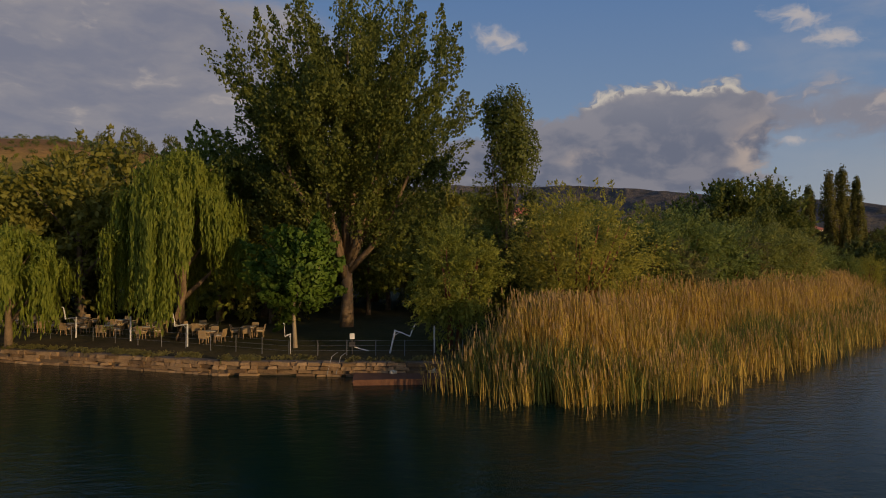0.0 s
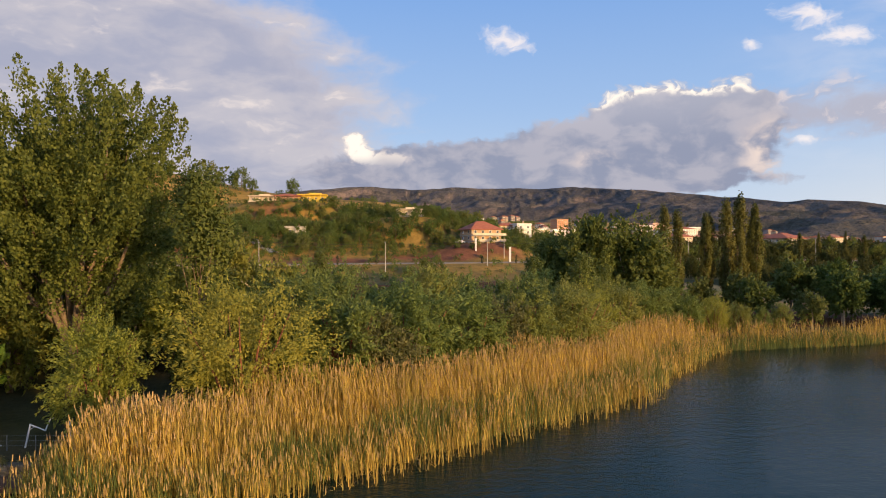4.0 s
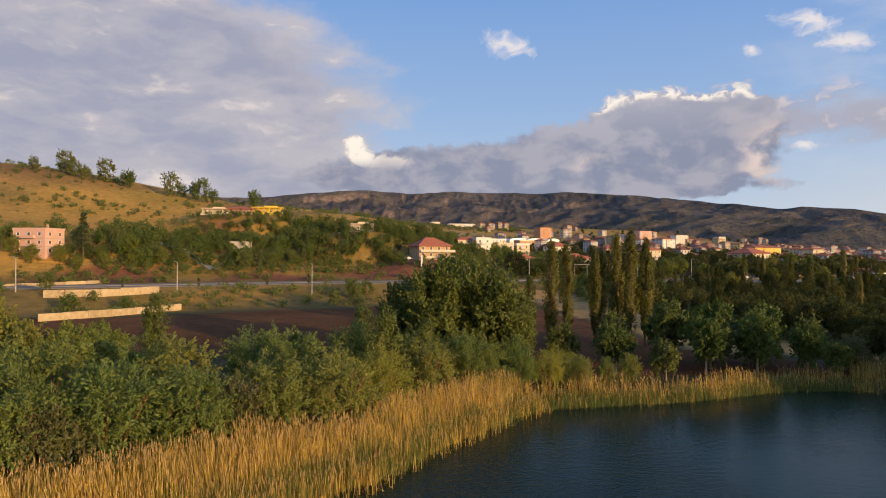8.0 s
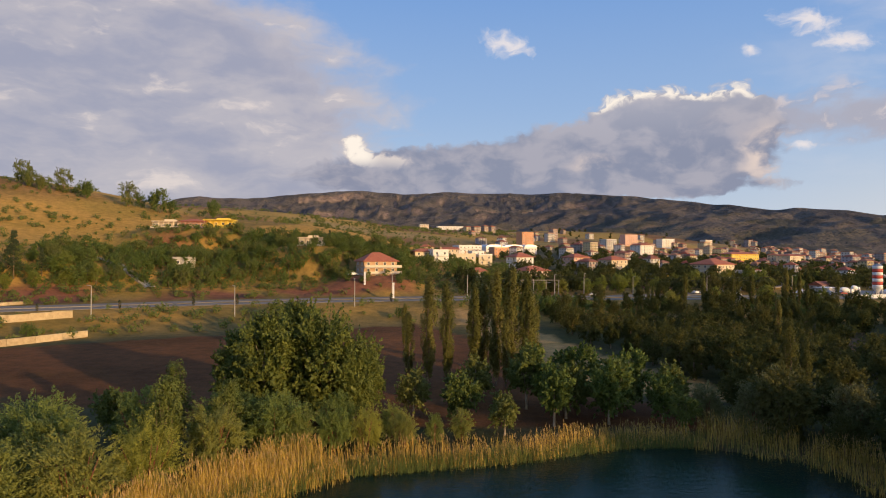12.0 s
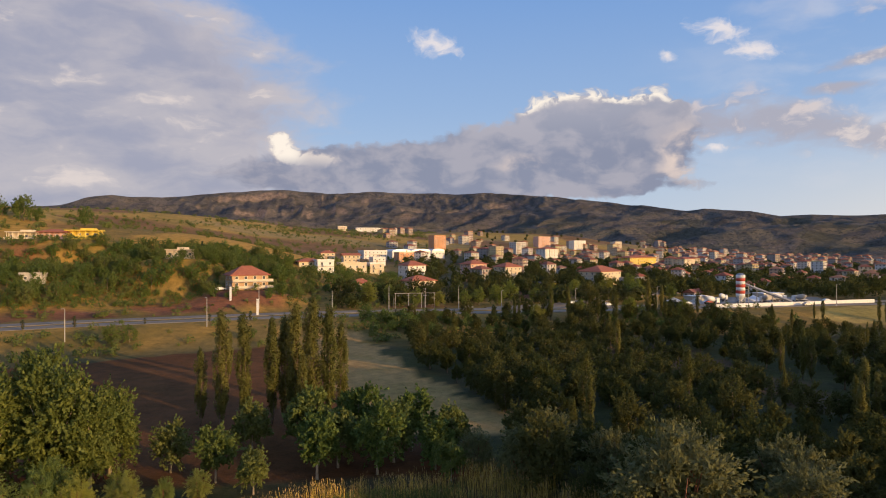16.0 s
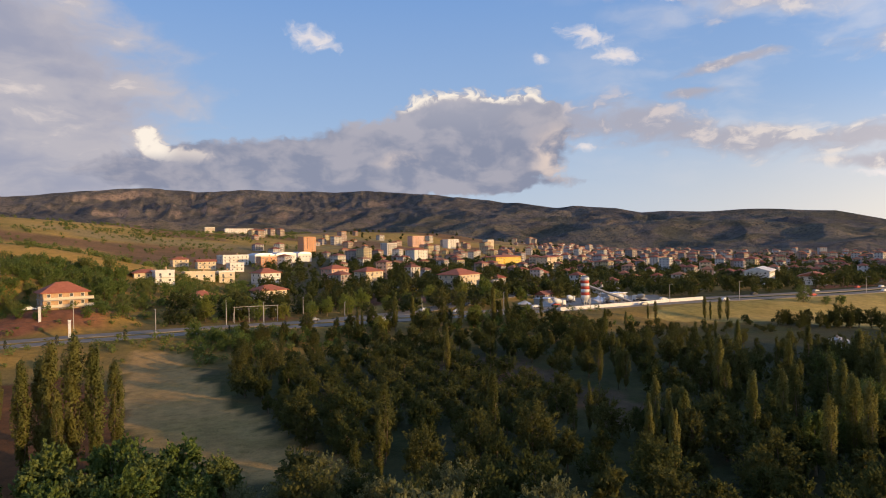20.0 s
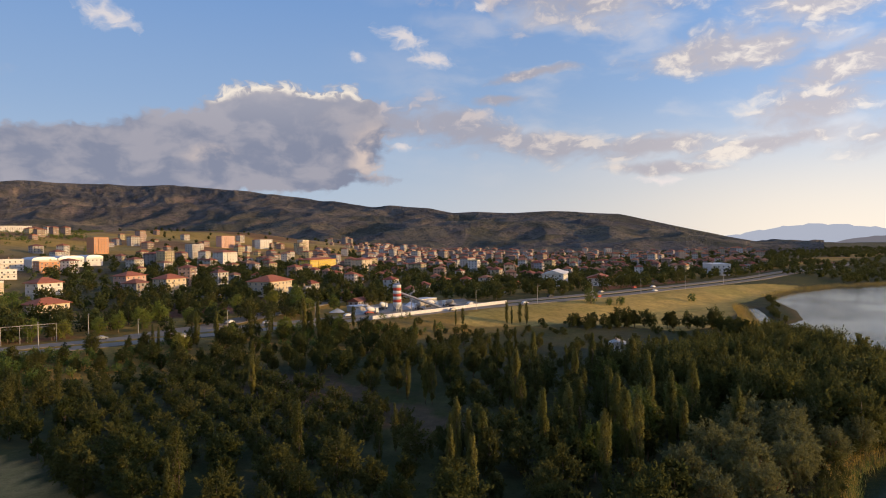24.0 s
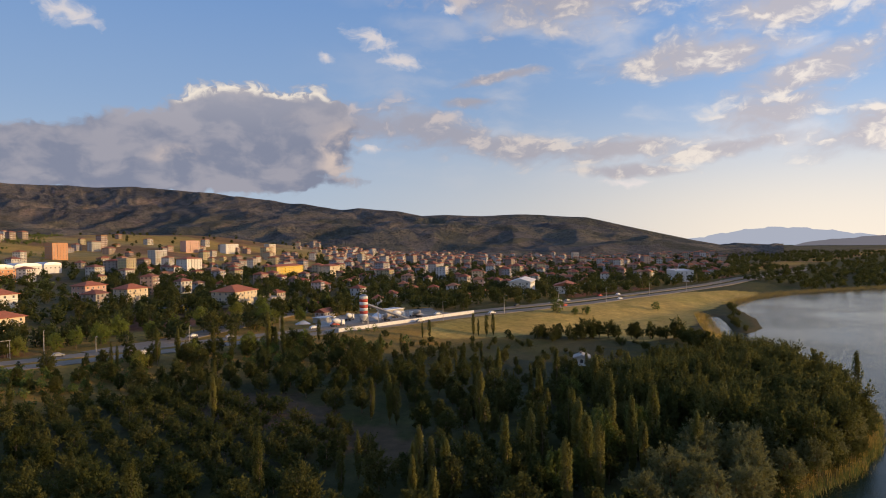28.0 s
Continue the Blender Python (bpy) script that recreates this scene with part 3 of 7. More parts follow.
# ---------------------------------------------------------------- lie of the land
LAKE = np.array([(-420, 70), (-60, 46), (-27, 36.8), (-19.5, 34.6), (-12.5, 32.2), (-5, 31.6), (0.2, 31.4), (2, 27.4), (5, 25.2), (9, 25.8), (18.5, 34.2), (25, 38.8),
                 (40.5, 52.6), (46.6, 62.5), (57.5, 75.6), (78, 80), (93.7, 86.2), (103.7, 86.2), (114.5, 80.3), (116.6, 73), (117, 60), (133, 48), (170, 43),
                 (205, 51), (229, 62), (245, 61), (266, 64), (294, 74), (318, 100), (345, 138), (384, 166), (406, 188), (440, 212), (462, 225), (470, 221), (440, 198), (411, 178), (416, 172), (436, 177), (472, 199), (530, 246), (582, 260), (650, 264),
                 (760, 236), (1150, 130), (1600, -300), (900, -1300), (-300, -1200), (-800, -200)], float)
ROAD_X = [-900, -400, -120, -62, -8, 50, 120, 180, 300, 410, 620, 1000, 2500]
ROAD_Y = [-60, 95, 176, 201, 232, 252, 262, 267, 277, 288, 320, 400, 760]


def smooth(x):
    x = np.clip(x, 0, 1)
    return x * x * (3 - 2 * x)


def inland(x, y):
    """Metres from the water's edge, negative in the lake."""
    p = np.stack([np.ravel(x), np.ravel(y)], -1).astype(float)
    a, b = LAKE, np.roll(LAKE, -1, 0)
    best, inside = np.full(len(p), 1e9), np.zeros(len(p), bool)
    for (ax, ay), (bx, by) in zip(a, b):
        ex, ey = bx - ax, by - ay
        t = np.clip(((p[:, 0] - ax) * ex + (p[:, 1] - ay) * ey) / (ex * ex + ey * ey), 0, 1)
        best = np.minimum(best, np.hypot(p[:, 0] - ax - t * ex, p[:, 1] - ay - t * ey))
        if ay != by:
            inside ^= ((ay > p[:, 1]) != (by > p[:, 1])) & (p[:, 0] < ax + (p[:, 1] - ay) / (by - ay) * ex)
    return np.where(inside, -best, best).reshape(np.shape(x))


def road_y(x):
    return np.interp(x, ROAD_X, ROAD_Y)


def wave(x, y, k, seed):
    """Cheap smooth relief between -1 and 1."""
    r = np.random.default_rng(seed)
    z = 0
    for i in range(5):
        a, ph = r.uniform(0, 6.28, 2)
        f = k * r.uniform(0.6, 1.8)
        z = z + np.sin((x * math.cos(a) + y * math.sin(a)) * f + ph)
    return z / 3.2


def hump(x, y, cx, cy, sx, sy, h):
    return h * np.exp(-((x - cx) / sx) ** 2 / 2 - ((y - cy) / sy) ** 2 / 2)


def ground_z(x, y):
    x, y = np.asarray(x, float), np.asarray(y, float)
    d, t = inland(x, y), y - road_y(x)
    z = np.where(d < 0, np.maximum(-2.0, d * 0.3) - 0.12, 0.25 + 0.6 * smooth(d / 4) + 2.2 * smooth((d - 14) / 110))
    far = np.hypot(x - 100, y)
    land = smooth(d / 25)
    rise = smooth((t + 52) / 38)
    z = z + rise * land * 4.6
    z = z + wave(x, y, 0.05, 1) * 0.25 * smooth(d / 20) * (1 - smooth((14 - np.abs(t)) / 6))
    back = smooth((t - 14) / 60)
    az = np.degrees(np.arctan2(x - 100, np.maximum(y, 1)))
    z = z + np.maximum(0, t - 90) * 0.036 * (1 - 0.93 * smooth((az - 12) / 26)) * land * (y > 0)
    z = z + back * (hump(x, y, -250, 430, 150, 105, 56) + hump(x, y, -112, 262, 45, 28, 8) + hump(x, y, 12, 395, 62, 58, 15) + hump(x, y, -270, 930, 215, 240, 52)
                    + hump(x, y, 60, 1250, 240, 230, 22) + hump(x, y, 520, 1500, 260, 160, 26) + wave(x, y, 0.022, 3) * 1.4)
    # level pads under the hillside houses
    for px, py, level, rad in ((47, 287, 15.6, 30), (14, 312, 28.4, 32), (-51, 340, 37.4, 40)):
        z = z + (level - z) * smooth((rad - np.hypot(x - px, (y - py) * 1.2)) / 22)
    return z


def gz(x, y):
    return float(ground_z(np.array([x]), np.array([y]))[0])


def inside(poly, x, y):
    r = np.zeros(np.shape(x), bool)
    for (ax, ay), (bx, by) in zip(poly, poly[1:] + poly[:1]):
        if ay != by:
            r ^= ((ay > y) != (by > y)) & (x < ax + (y - ay) / (by - ay) * (bx - ax))
    return r


RED_FIELD = [(-75, 118), (-30, 112), (30, 100), (75, 92), (112, 90), (108, 104), (92, 118), (86, 165), (66, 205), (30, 186), (-30, 158), (-70, 150)]
STRAW_FIELD = [(78, 228), (94, 222), (100, 188), (110, 150), (119, 124), (128, 106), (97, 114), (88, 150), (83, 178)]
GOLD_FIELD = [(270, 242), (290, 258), (332, 266), (409, 279), (497, 300), (605, 292), (635, 281), (540, 256), (475, 236), (440, 212), (385, 186), (352, 186), (330, 226), (293, 230)]
CLEARING = [(161, 182), (173, 195), (186, 184), (188, 164), (187, 150), (196, 116), (184, 104), (176, 118), (174, 146), (163, 162)]
YARD = [(238, 268), (262, 262), (322, 281), (336, 326), (268, 322)]


def soil_colour(x, y):
    d, t = inland(x, y), y - road_y(x)
    w1, w2 = wave(x, y, 0.09, 5), wave(x, y, 0.31, 6)
    n = (w1 * 0.6 + w2 * 0.4)[..., None]
    grass, dry, red = np.array([0.074, 0.073, 0.025]), np.array([0.43, 0.255, 0.06]), np.array([0.142, 0.062, 0.023])
    straw, gold, dark = np.array([0.42, 0.26, 0.095]), np.array([0.45, 0.31, 0.088]), np.array([0.075, 0.068, 0.032])
    olive = np.array([0.225, 0.155, 0.048])
    c = dark + (grass - dark) * smooth(n + 0.5)
    k = smooth((t + 66) / 24)[..., None]
    c = c + ((olive + (dry * 0.85 - olive) * smooth(n + 0.35)) - c) * k * (x < 330)[..., None]
    hill = smooth((t - 16) / 40)[..., None]
    big = wave(x, y, 0.035, 71)[..., None]
    c = c + ((dry + (olive - dry) * smooth(n * 0.9 + big * 0.7 + 0.2)) - c) * hill
    cut = smooth((t - 15) / 5) * smooth((44 - t) / 12) * smooth((x + 45) / 25) * smooth((75 - x) / 20) * smooth((wave(x, y, 0.16, 10) + 0.55) / 0.5)
    scar = np.maximum(smooth((wave(x, y, 0.04, 9) - 0.45) / 0.3) * smooth((t - 16) / 8) * smooth((230 - t) / 60), cut)[..., None]
    c = c + (np.array([0.24, 0.10, 0.055]) - c) * scar
    for poly, col in ((RED_FIELD, red), (STRAW_FIELD, straw), (GOLD_FIELD, gold), (CLEARING, np.array([0.105, 0.072, 0.04])), (YARD, np.array([0.30, 0.28, 0.25]))):
        wx, wy = x + w2 * 2.0, y + w1 * 2.0
        c = np.where(inside(poly, wx, wy)[..., None], col * (1 + 0.22 * n), c)
    r, az = np.hypot(x - 100, y), np.degrees(np.arctan2(x - 100, np.maximum(y, 1)))
    slope = smooth((r - 760) / 220) * smooth((34 - az) / 8)
    town = (smooth((t - 60) / 60) * smooth((x - 60 - 0.02 * t) / 80) * (1 - slope))[..., None]
    c = c + (np.array([0.44, 0.29, 0.075]) * (1 + 0.25 * n) - c) * (0.55 * smooth((r - 400) / 100) * smooth((t - 120) / 80))[..., None]
    strip = (smooth((wave(x, y * 2.2, 0.012, 61) - 0.12) / 0.15) * smooth((r - 420) / 150) * smooth((t - 150) / 80))[..., None]
    c = c + (np.array([0.36, 0.25, 0.095]) - c) * strip
    bare = (smooth((wave(x, y * 1.6, 0.014, 62) - 0.12) / 0.2) * smooth((r - 380) / 150) * smooth((t - 150) / 80))[..., None]
    c = c + (np.array([0.20, 0.10, 0.055]) - c) * bare * 0.8
    c = c + (np.array([0.085, 0.078, 0.042]) * (1 + 0.3 * n) - c) * town * 0.85
    shore = (smooth((d + 0.5) / 1.0) * smooth((7 - d) / 5))[..., None]
    return c + (np.array([0.10, 0.07, 0.04]) - c) * shore * 0.6


def axis(lo, hi, step, far_lo, far_hi, grow=1.13):
    mid = list(np.arange(lo, hi + step / 2, step))
    a, s = [], step
    p = lo
    while p > far_lo:
        s *= grow
        p -= s
        a.append(max(p, far_lo))
    b, s, p = [], step, mid[-1]
    while p < far_hi:
        s *= grow
        p += s
        b.append(min(p, far_hi))
    return np.array(a[::-1] + mid + b)


def build_ground():
    xs, ys = axis(-120, 475, 2.5, -4900, 4900, 1.05), axis(22, 330, 2.5, -4900, 4900, 1.05)
    X, Y = np.meshgrid(xs, ys)
    Z = ground_z(X, Y)
    nx, ny = len(xs), len(ys)
    v = np.stack([X, Y, Z], -1).reshape(-1, 3)
    i = (np.arange(ny - 1)[:, None] * nx + np.arange(nx - 1)[None]).ravel()
    f = np.stack([i, i + 1, i + nx + 1, i + nx], -1)
    me = bpy.data.meshes.new("ground")
    me.vertices.add(len(v))
    me.vertices.foreach_set("co", v.astype(np.float32).ravel())
    me.loops.add(f.size)
    me.loops.foreach_set("vertex_index", f.astype(np.int32).ravel())
    me.polygons.add(len(f))
    me.polygons.foreach_set("loop_start", np.arange(0, f.size, 4, dtype=np.int32))
    me.polygons.foreach_set("loop_total", np.full(len(f), 4, dtype=np.int32))
    me.polygons.foreach_set("use_smooth", np.ones(len(f), bool))
    col = me.attributes.new("soil", "FLOAT_COLOR", "POINT")
    c = np.concatenate([np.clip(soil_colour(X, Y).reshape(-1, 3), 0.01, 1), np.ones((len(v), 1))], 1)
    col.data.foreach_set("color", c.astype(np.float32).ravel())
    me.materials.append(SOIL)
    me.update()
    tagged(new("ground", me), "rolling ground of grass, red soil and dry fields", "ground", kind="structure")


build_ground()
# the lake's sheet stops short of the town
w = Mesh().add([(-900, -1300, 0), (1650, -1300, 0), (1650, 290, 0), (-900, 290, 0)], [(0, 1, 2, 3)])
solid("water", w, WATER, "calm dark teal lake water with faint ripples", "water", kind="structure")


def build_mountains():
    """The long range behind the town: height over bearing and distance."""
    A = [-60, -40, -30, -22.5, -20.8, -19, -15.2, -10.7, -7.6, -5, -2.2, 1.1, 7.4, 12, 16.7, 22, 25.3, 28, 30.3, 32.9, 35, 37, 40.2, 45.2, 49, 52, 55, 58, 60, 75]
    E = [1.2, 1.8, 2.7, 3.5, 4.1, 4.35, 4.3, 4.85, 5.1, 5.15, 4.88, 5.1, 4.96, 5.0, 4.71, 4.12, 3.65, 3.4, 3.32, 3.19, 2.72, 2.8, 2.71, 2.59, 2.35, 1.55, 0.85, 0.2, -0.3, -0.8]
    na, nr = 1100, 120
    az = np.linspace(-62, 64, na)
    crest = 4300 - 1500 * smooth((az - 4) / 34)
    e = np.interp(az, A, E)
    top = 34 + crest * np.tan(np.radians(e))
    foot = crest - 2300 + 800 * smooth((az - 4) / 34)
    u = np.linspace(0, 1.25, nr)
    prof = np.interp(u, [0, 0.15, 0.35, 0.55, 0.72, 0.86, 0.94, 1.0, 1.08, 1.25], [0.0, 0.06, 0.18, 0.36, 0.55, 0.75, 0.89, 1.0, 0.98, 0.8])
    R = foot[None] + (crest - foot)[None] * u[:, None]
    X, Y = 100 + R * np.sin(np.radians(az))[None], R * np.cos(np.radians(az))[None]
    spur = 0
    for k, amp, s in ((0.0022, 1.0, 11), (0.0048, 0.75, 12), (0.010, 0.45, 13), (0.021, 0.25, 14), (0.045, 0.12, 15)):
        w1 = wave(X + 60 * wave(X, Y, 0.004, s + 20), Y, k, s)
        spur = spur + amp * (0.6 - 1.2 * np.abs(w1) if s > 11 else w1)
    bell = np.sin(np.clip(u, 0, 1) * math.pi)[:, None] ** 0.7
    Z = 4 + np.maximum(top[None] - 4, -40) * prof[:, None] * (1 + 0.20 * spur * bell) + spur * bell * 26
    # a rocky step below the crest
    cliff = np.exp(-((az + 6) / 6.5) ** 2)[None] + 0.6 * np.exp(-((az - 7) / 2.5) ** 2)[None] + 0.45 * np.exp(-((az - 14) / 3) ** 2)[None]
    Z = Z - 36 * cliff * smooth((0.955 + 0.02 * wave(X, Y, 0.02, 41) - u[:, None]) / 0.02) * smooth((u[:, None] - 0.55) / 0.3)
    # gullies that score the upper slope
    cleft = np.abs(wave(X, Y * 0.25, 0.026, 31)) + 0.5 * np.abs(wave(X, Y * 0.25, 0.06, 32))
    Z = Z - (9 + 9 * cliff) * cleft * smooth((u[:, None] - 0.62) / 0.25) * smooth((1.0 - u[:, None]) / 0.05)
    Z = Z + (wave(X, Y, 0.012, 21) * 3 + wave(X, Y, 0.03, 22) * 3) * smooth((u[:, None] - 0.8) / 0.15)
    Z = np.where(u[:, None] < 0.03, -60, Z)
    v = np.stack([X, Y, Z], -1).reshape(-1, 3)
    i = (np.arange(nr - 1)[:, None] * na + np.arange(na - 1)[None]).ravel()
    me = bpy.data.meshes.new("mountain_range")
    me.from_pydata(v.tolist(), [], np.stack([i, i + 1, i + na + 1, i + na], -1).tolist())
    me.polygons.foreach_set("use_smooth", [True] * len(me.polygons))
    me.materials.append(HILLS)
    tagged(new("mountain_range", me), "long rocky mountain range with bare brown slopes", "mountain", kind="structure")


build_mountains()


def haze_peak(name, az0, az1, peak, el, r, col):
    """A far blue mountain on the horizon, its haze painted in as a flat glow."""
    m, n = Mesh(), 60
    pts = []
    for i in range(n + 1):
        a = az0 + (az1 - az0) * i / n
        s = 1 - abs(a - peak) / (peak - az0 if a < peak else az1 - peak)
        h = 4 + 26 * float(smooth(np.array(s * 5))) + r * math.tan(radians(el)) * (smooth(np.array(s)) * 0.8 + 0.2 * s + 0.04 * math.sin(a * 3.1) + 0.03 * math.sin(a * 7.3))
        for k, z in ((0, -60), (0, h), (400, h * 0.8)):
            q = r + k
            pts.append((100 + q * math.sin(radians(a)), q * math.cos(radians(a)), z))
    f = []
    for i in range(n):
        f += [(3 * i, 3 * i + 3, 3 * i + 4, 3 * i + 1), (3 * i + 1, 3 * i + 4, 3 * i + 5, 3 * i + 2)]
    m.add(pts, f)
    # emission only: the hazy tone is put into the colour, sunlight has no effect
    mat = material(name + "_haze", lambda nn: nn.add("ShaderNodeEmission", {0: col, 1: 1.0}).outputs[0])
    solid(name, m, mat, "distant blue mountain backdrop with evening haze painted in", "mountain", kind="structure")


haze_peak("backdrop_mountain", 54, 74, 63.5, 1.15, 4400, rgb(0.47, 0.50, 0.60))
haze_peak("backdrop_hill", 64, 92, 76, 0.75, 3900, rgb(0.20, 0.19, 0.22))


def ribbon(name, pts, width, lift, mat, label, category, kind="structure", parent=None):
    """A road-like strip laid on the ground along a line."""
    m, rows = Mesh(), []
    dense = []
    for (ax, ay), (bx, by) in zip(pts, pts[1:]):
        k = max(1, int(math.hypot(bx - ax, by - ay) / 5))
        dense += [(ax + (bx - ax) * i / k, ay + (by - ay) * i / k) for i in range(k)]
    dense.append(pts[-1])
    n = len(dense)
    D = np.array(dense)
    T = unit(np.gradient(D, axis=0))
    L, R = D + np.stack([-T[:, 1], T[:, 0]], -1) * width / 2, D - np.stack([-T[:, 1], T[:, 0]], -1) * width / 2
    zl, zr, zc = ground_z(L[:, 0], L[:, 1]), ground_z(R[:, 0], R[:, 1]), ground_z(D[:, 0], D[:, 1])
    z = np.maximum(np.maximum(zl, zr), zc) + lift
    verts = []
    for i in range(n):
        verts += [(L[i, 0], L[i, 1], z[i]), (R[i, 0], R[i, 1], z[i]), (R[i, 0], R[i, 1], z[i] - 0.6), (L[i, 0], L[i, 1], z[i] - 0.6)]
    f = []
    for i in range(n - 1):
        a, b = 4 * i, 4 * i + 4
        f += [(a, a + 1, b + 1, b), (a + 1, a + 2, b + 2, b + 1), (a + 3, a, b, b + 3)]
    m.add(verts, f)
    me = m.mesh(name, mat)
    if parent:
        return part(name, me, mat, parent)
    return tagged(new(name, me), label, category, kind=kind)


dense_x = list(range(-400, 1001, 20))
ribbon("road", [(x, float(road_y(x)) - 7) for x in dense_x], 9.0, 0.10, ASPHALT, "grey asphalt carriageway along the lake", "road")
ribbon("road", [(x, float(road_y(x)) + 7) for x in dense_x], 9.0, 0.10, ASPHALT, "grey asphalt carriageway beside the hill", "road")
ribbon("road", [(150, 273), (184, 290), (235, 325), (285, 362), (345, 412), (520, 560), (760, 760)], 13.0, 0.15, ASPHALT, "grey town avenue branching off the lake road", "road")
ribbon("road", [(-38, 258), (-52, 270), (-68, 284), (-84, 291)], 4.0, 0.12, CONCRETE, "pale track climbing the slope", "road")


# ---------------------------------------------------------------- trees
def limbs(rng, height, spread, count, base_r, fork, seg=6, lean=0.0, reach=0.9):
    """A tapered trunk with limbs that bend upwards; also gives the limb tips."""
    m, tips = Mesh(), []
    top = height * reach
    bend = rng.normal(0, 0.02 * height, (2, 2))
    line = [(0, 0, -0.4), (bend[0, 0] * 0.3, bend[0, 1] * 0.3, fork * 0.5), (bend[0, 0] * 0.6 + lean, bend[0, 1] * 0.6, fork), (bend[0, 0] + lean, bend[0, 1], (fork + top) / 2), (bend[1, 0] + lean, bend[1, 1], top)]
    m.tube(line, [base_r * 1.25, base_r, base_r * 0.85, base_r * 0.45, base_r * 0.1], seg)
    for i in range(count):
        t = (i + rng.uniform(0, 0.8)) / count
        z0 = fork * 0.8 + (top - fork) * 0.65 * t
        a = i * 2.4 + rng.uniform(-0.4, 0.4)
        r = spread * rng.uniform(0.65, 1.0) * (1 - 0.45 * t)
        z1 = z0 + (height - z0) * rng.uniform(0.35, 0.7)
        q = base_r * (0.5 - 0.25 * t)
        s = np.array([math.cos(a), math.sin(a)])
        pts = [(lean * 0.8, 0, z0), (s[0] * r * 0.4, s[1] * r * 0.4, z0 + (z1 - z0) * 0.35), (s[0] * r * 0.8, s[1] * r * 0.8, z0 + (z1 - z0) * 0.72), (s[0] * r, s[1] * r, z1)]
        m.tube(pts, [q, q * 0.75, q * 0.4, q * 0.1], max(4, seg - 1))
        tips.append(pts[-1])
    return m, tips


def pieces(m):
    """The tubes of a mesh, one by one."""
    out = []
    starts = [0]
    reach = 0
    for f in m.f:
        if min(f) > reach and starts[-1] != min(f):
            starts.append(min(f))
        reach = max(reach, max(f))
    for a, b in zip(starts, starts[1:] + [len(m.v)]):
        q = Mesh()
        q.add(m.v[a:b], [tuple(i - a for i in f) for f in m.f if a <= min(f) < b])
        out.append(q)
    return out


def tree(name, trunk, crown, bark, leaf, label, category="tree", split=False):
    ob = thing(name, label, category)
    if split:
        for i, q in enumerate(pieces(trunk)):
            part("limb" if i else "trunk", q, bark, ob, smooth=True)
    else:
        part("trunk", trunk, bark, ob, smooth=True)
    part("crown", crown, leaf, ob)
    return ob


def round_crown(rng, height, width, low, clumps, leaves, size, lump=0.2, slim=0.6, droop=0.0, pinch=0.0, power=0.5):
    """Clumps over an egg-shaped envelope with an uneven outline."""
    h = (height - low) / 2
    mid = np.array([0, 0, low + h])
    d = unit(rng.normal(0, 1, (clumps, 3)))
    k = rng.uniform(0.25, 1.0, (clumps, 1)) ** power * rng.uniform(0.72, 1.0, (clumps, 1))
    c = d * k
    wide = 1 - pinch * np.clip(c[:, 2:3], -1, 1)
    c = np.concatenate([c[:, :2] * width / 2 * wide, c[:, 2:3] * h], 1) * 0.9 + mid
    r = np.stack([np.full(clumps, lump * width)] * 3, 1) * rng.uniform(0.6, 1.25, (clumps, 1)) * np.array([1, 1, 0.85])
    return clump_leaves(rng, c, r, leaves, size, slim, droop, mid)


def make_round(seed, height, width, low, clumps, leaves, size, leaf, bark=BARK, label="", lump=0.17, name="tree", pinch=0.15, trunk=0.022, fork=0.3, slim=0.6, droop=0.0, nlimb=7, up=0.7):
    rng = np.random.default_rng(seed)
    m, tips = limbs(rng, height, width * 0.42, nlimb, height * trunk, height * fork)
    q = spray_crown(rng, height * 0.95, width * 0.88, low, clumps, leaves, size, height * 0.19, lump * width * 0.75, up, slim, 0.08, pinch, 0.2, 0.95)
    return tree(name, m, quads("crown", q, leaf, 0.75), bark, leaf, label)


def make_bushy(seed, height, width, low, boughs, per, size, leaf, bark, label, name, lump=0.2, tall=1.0, slim=0.6, droop=0.0, pinch=0.1, nlimb=5, trunk=0.02, category="tree", stray=0.12):
    """A tree or bush of rounded leafy boughs on forking limbs."""
    rng = np.random.default_rng(seed)
    m, tips = limbs(rng, height * 0.9, width * 0.36, nlimb, height * trunk, height * 0.25)
    q, out = bough_crown(rng, height, width, low, boughs, per, size, lump, tall, slim, droop, pinch, stray)
    ob = thing(name, label, category)
    part("trunk", m, bark, ob, smooth=True)
    part("crown", quads("crown", q, leaf, 0.3, out), leaf, ob)
    return ob


def make_column(seed, height, width, leaves, label, leaf=LEAF_COLUMN, size=0.32):
    """A columnar poplar of steep plumes."""
    rng = np.random.default_rng(seed)
    m, tips = limbs(rng, height, width * 0.35, 10, 0.16, height * 0.12, 5)
    n = 90
    z = rng.uniform(0.13, 0.97, n)
    env = np.interp(z, [0.08, 0.2, 0.36, 0.58, 0.8, 0.93, 1.0], [0.18, 0.5, 0.85, 1.0, 0.82, 0.5, 0.12]) * width / 2
    a = rng.uniform(0, 6.28, n)
    k = rng.uniform(0.2, 0.95, n) * env
    c = np.stack([np.cos(a) * k, np.sin(a) * k, z * height], 1)
    r = np.stack([np.full(n, width * 0.14), np.full(n, width * 0.14), np.full(n, height * 0.10)], 1) * rng.uniform(0.7, 1.3, (n, 1))
    return tree("poplar_tree", m, quads("crown", clump_leaves(rng, c, r, leaves // n, size * 1.1, 0.42, 0.3), leaf, 0.5), BARK, leaf, label)


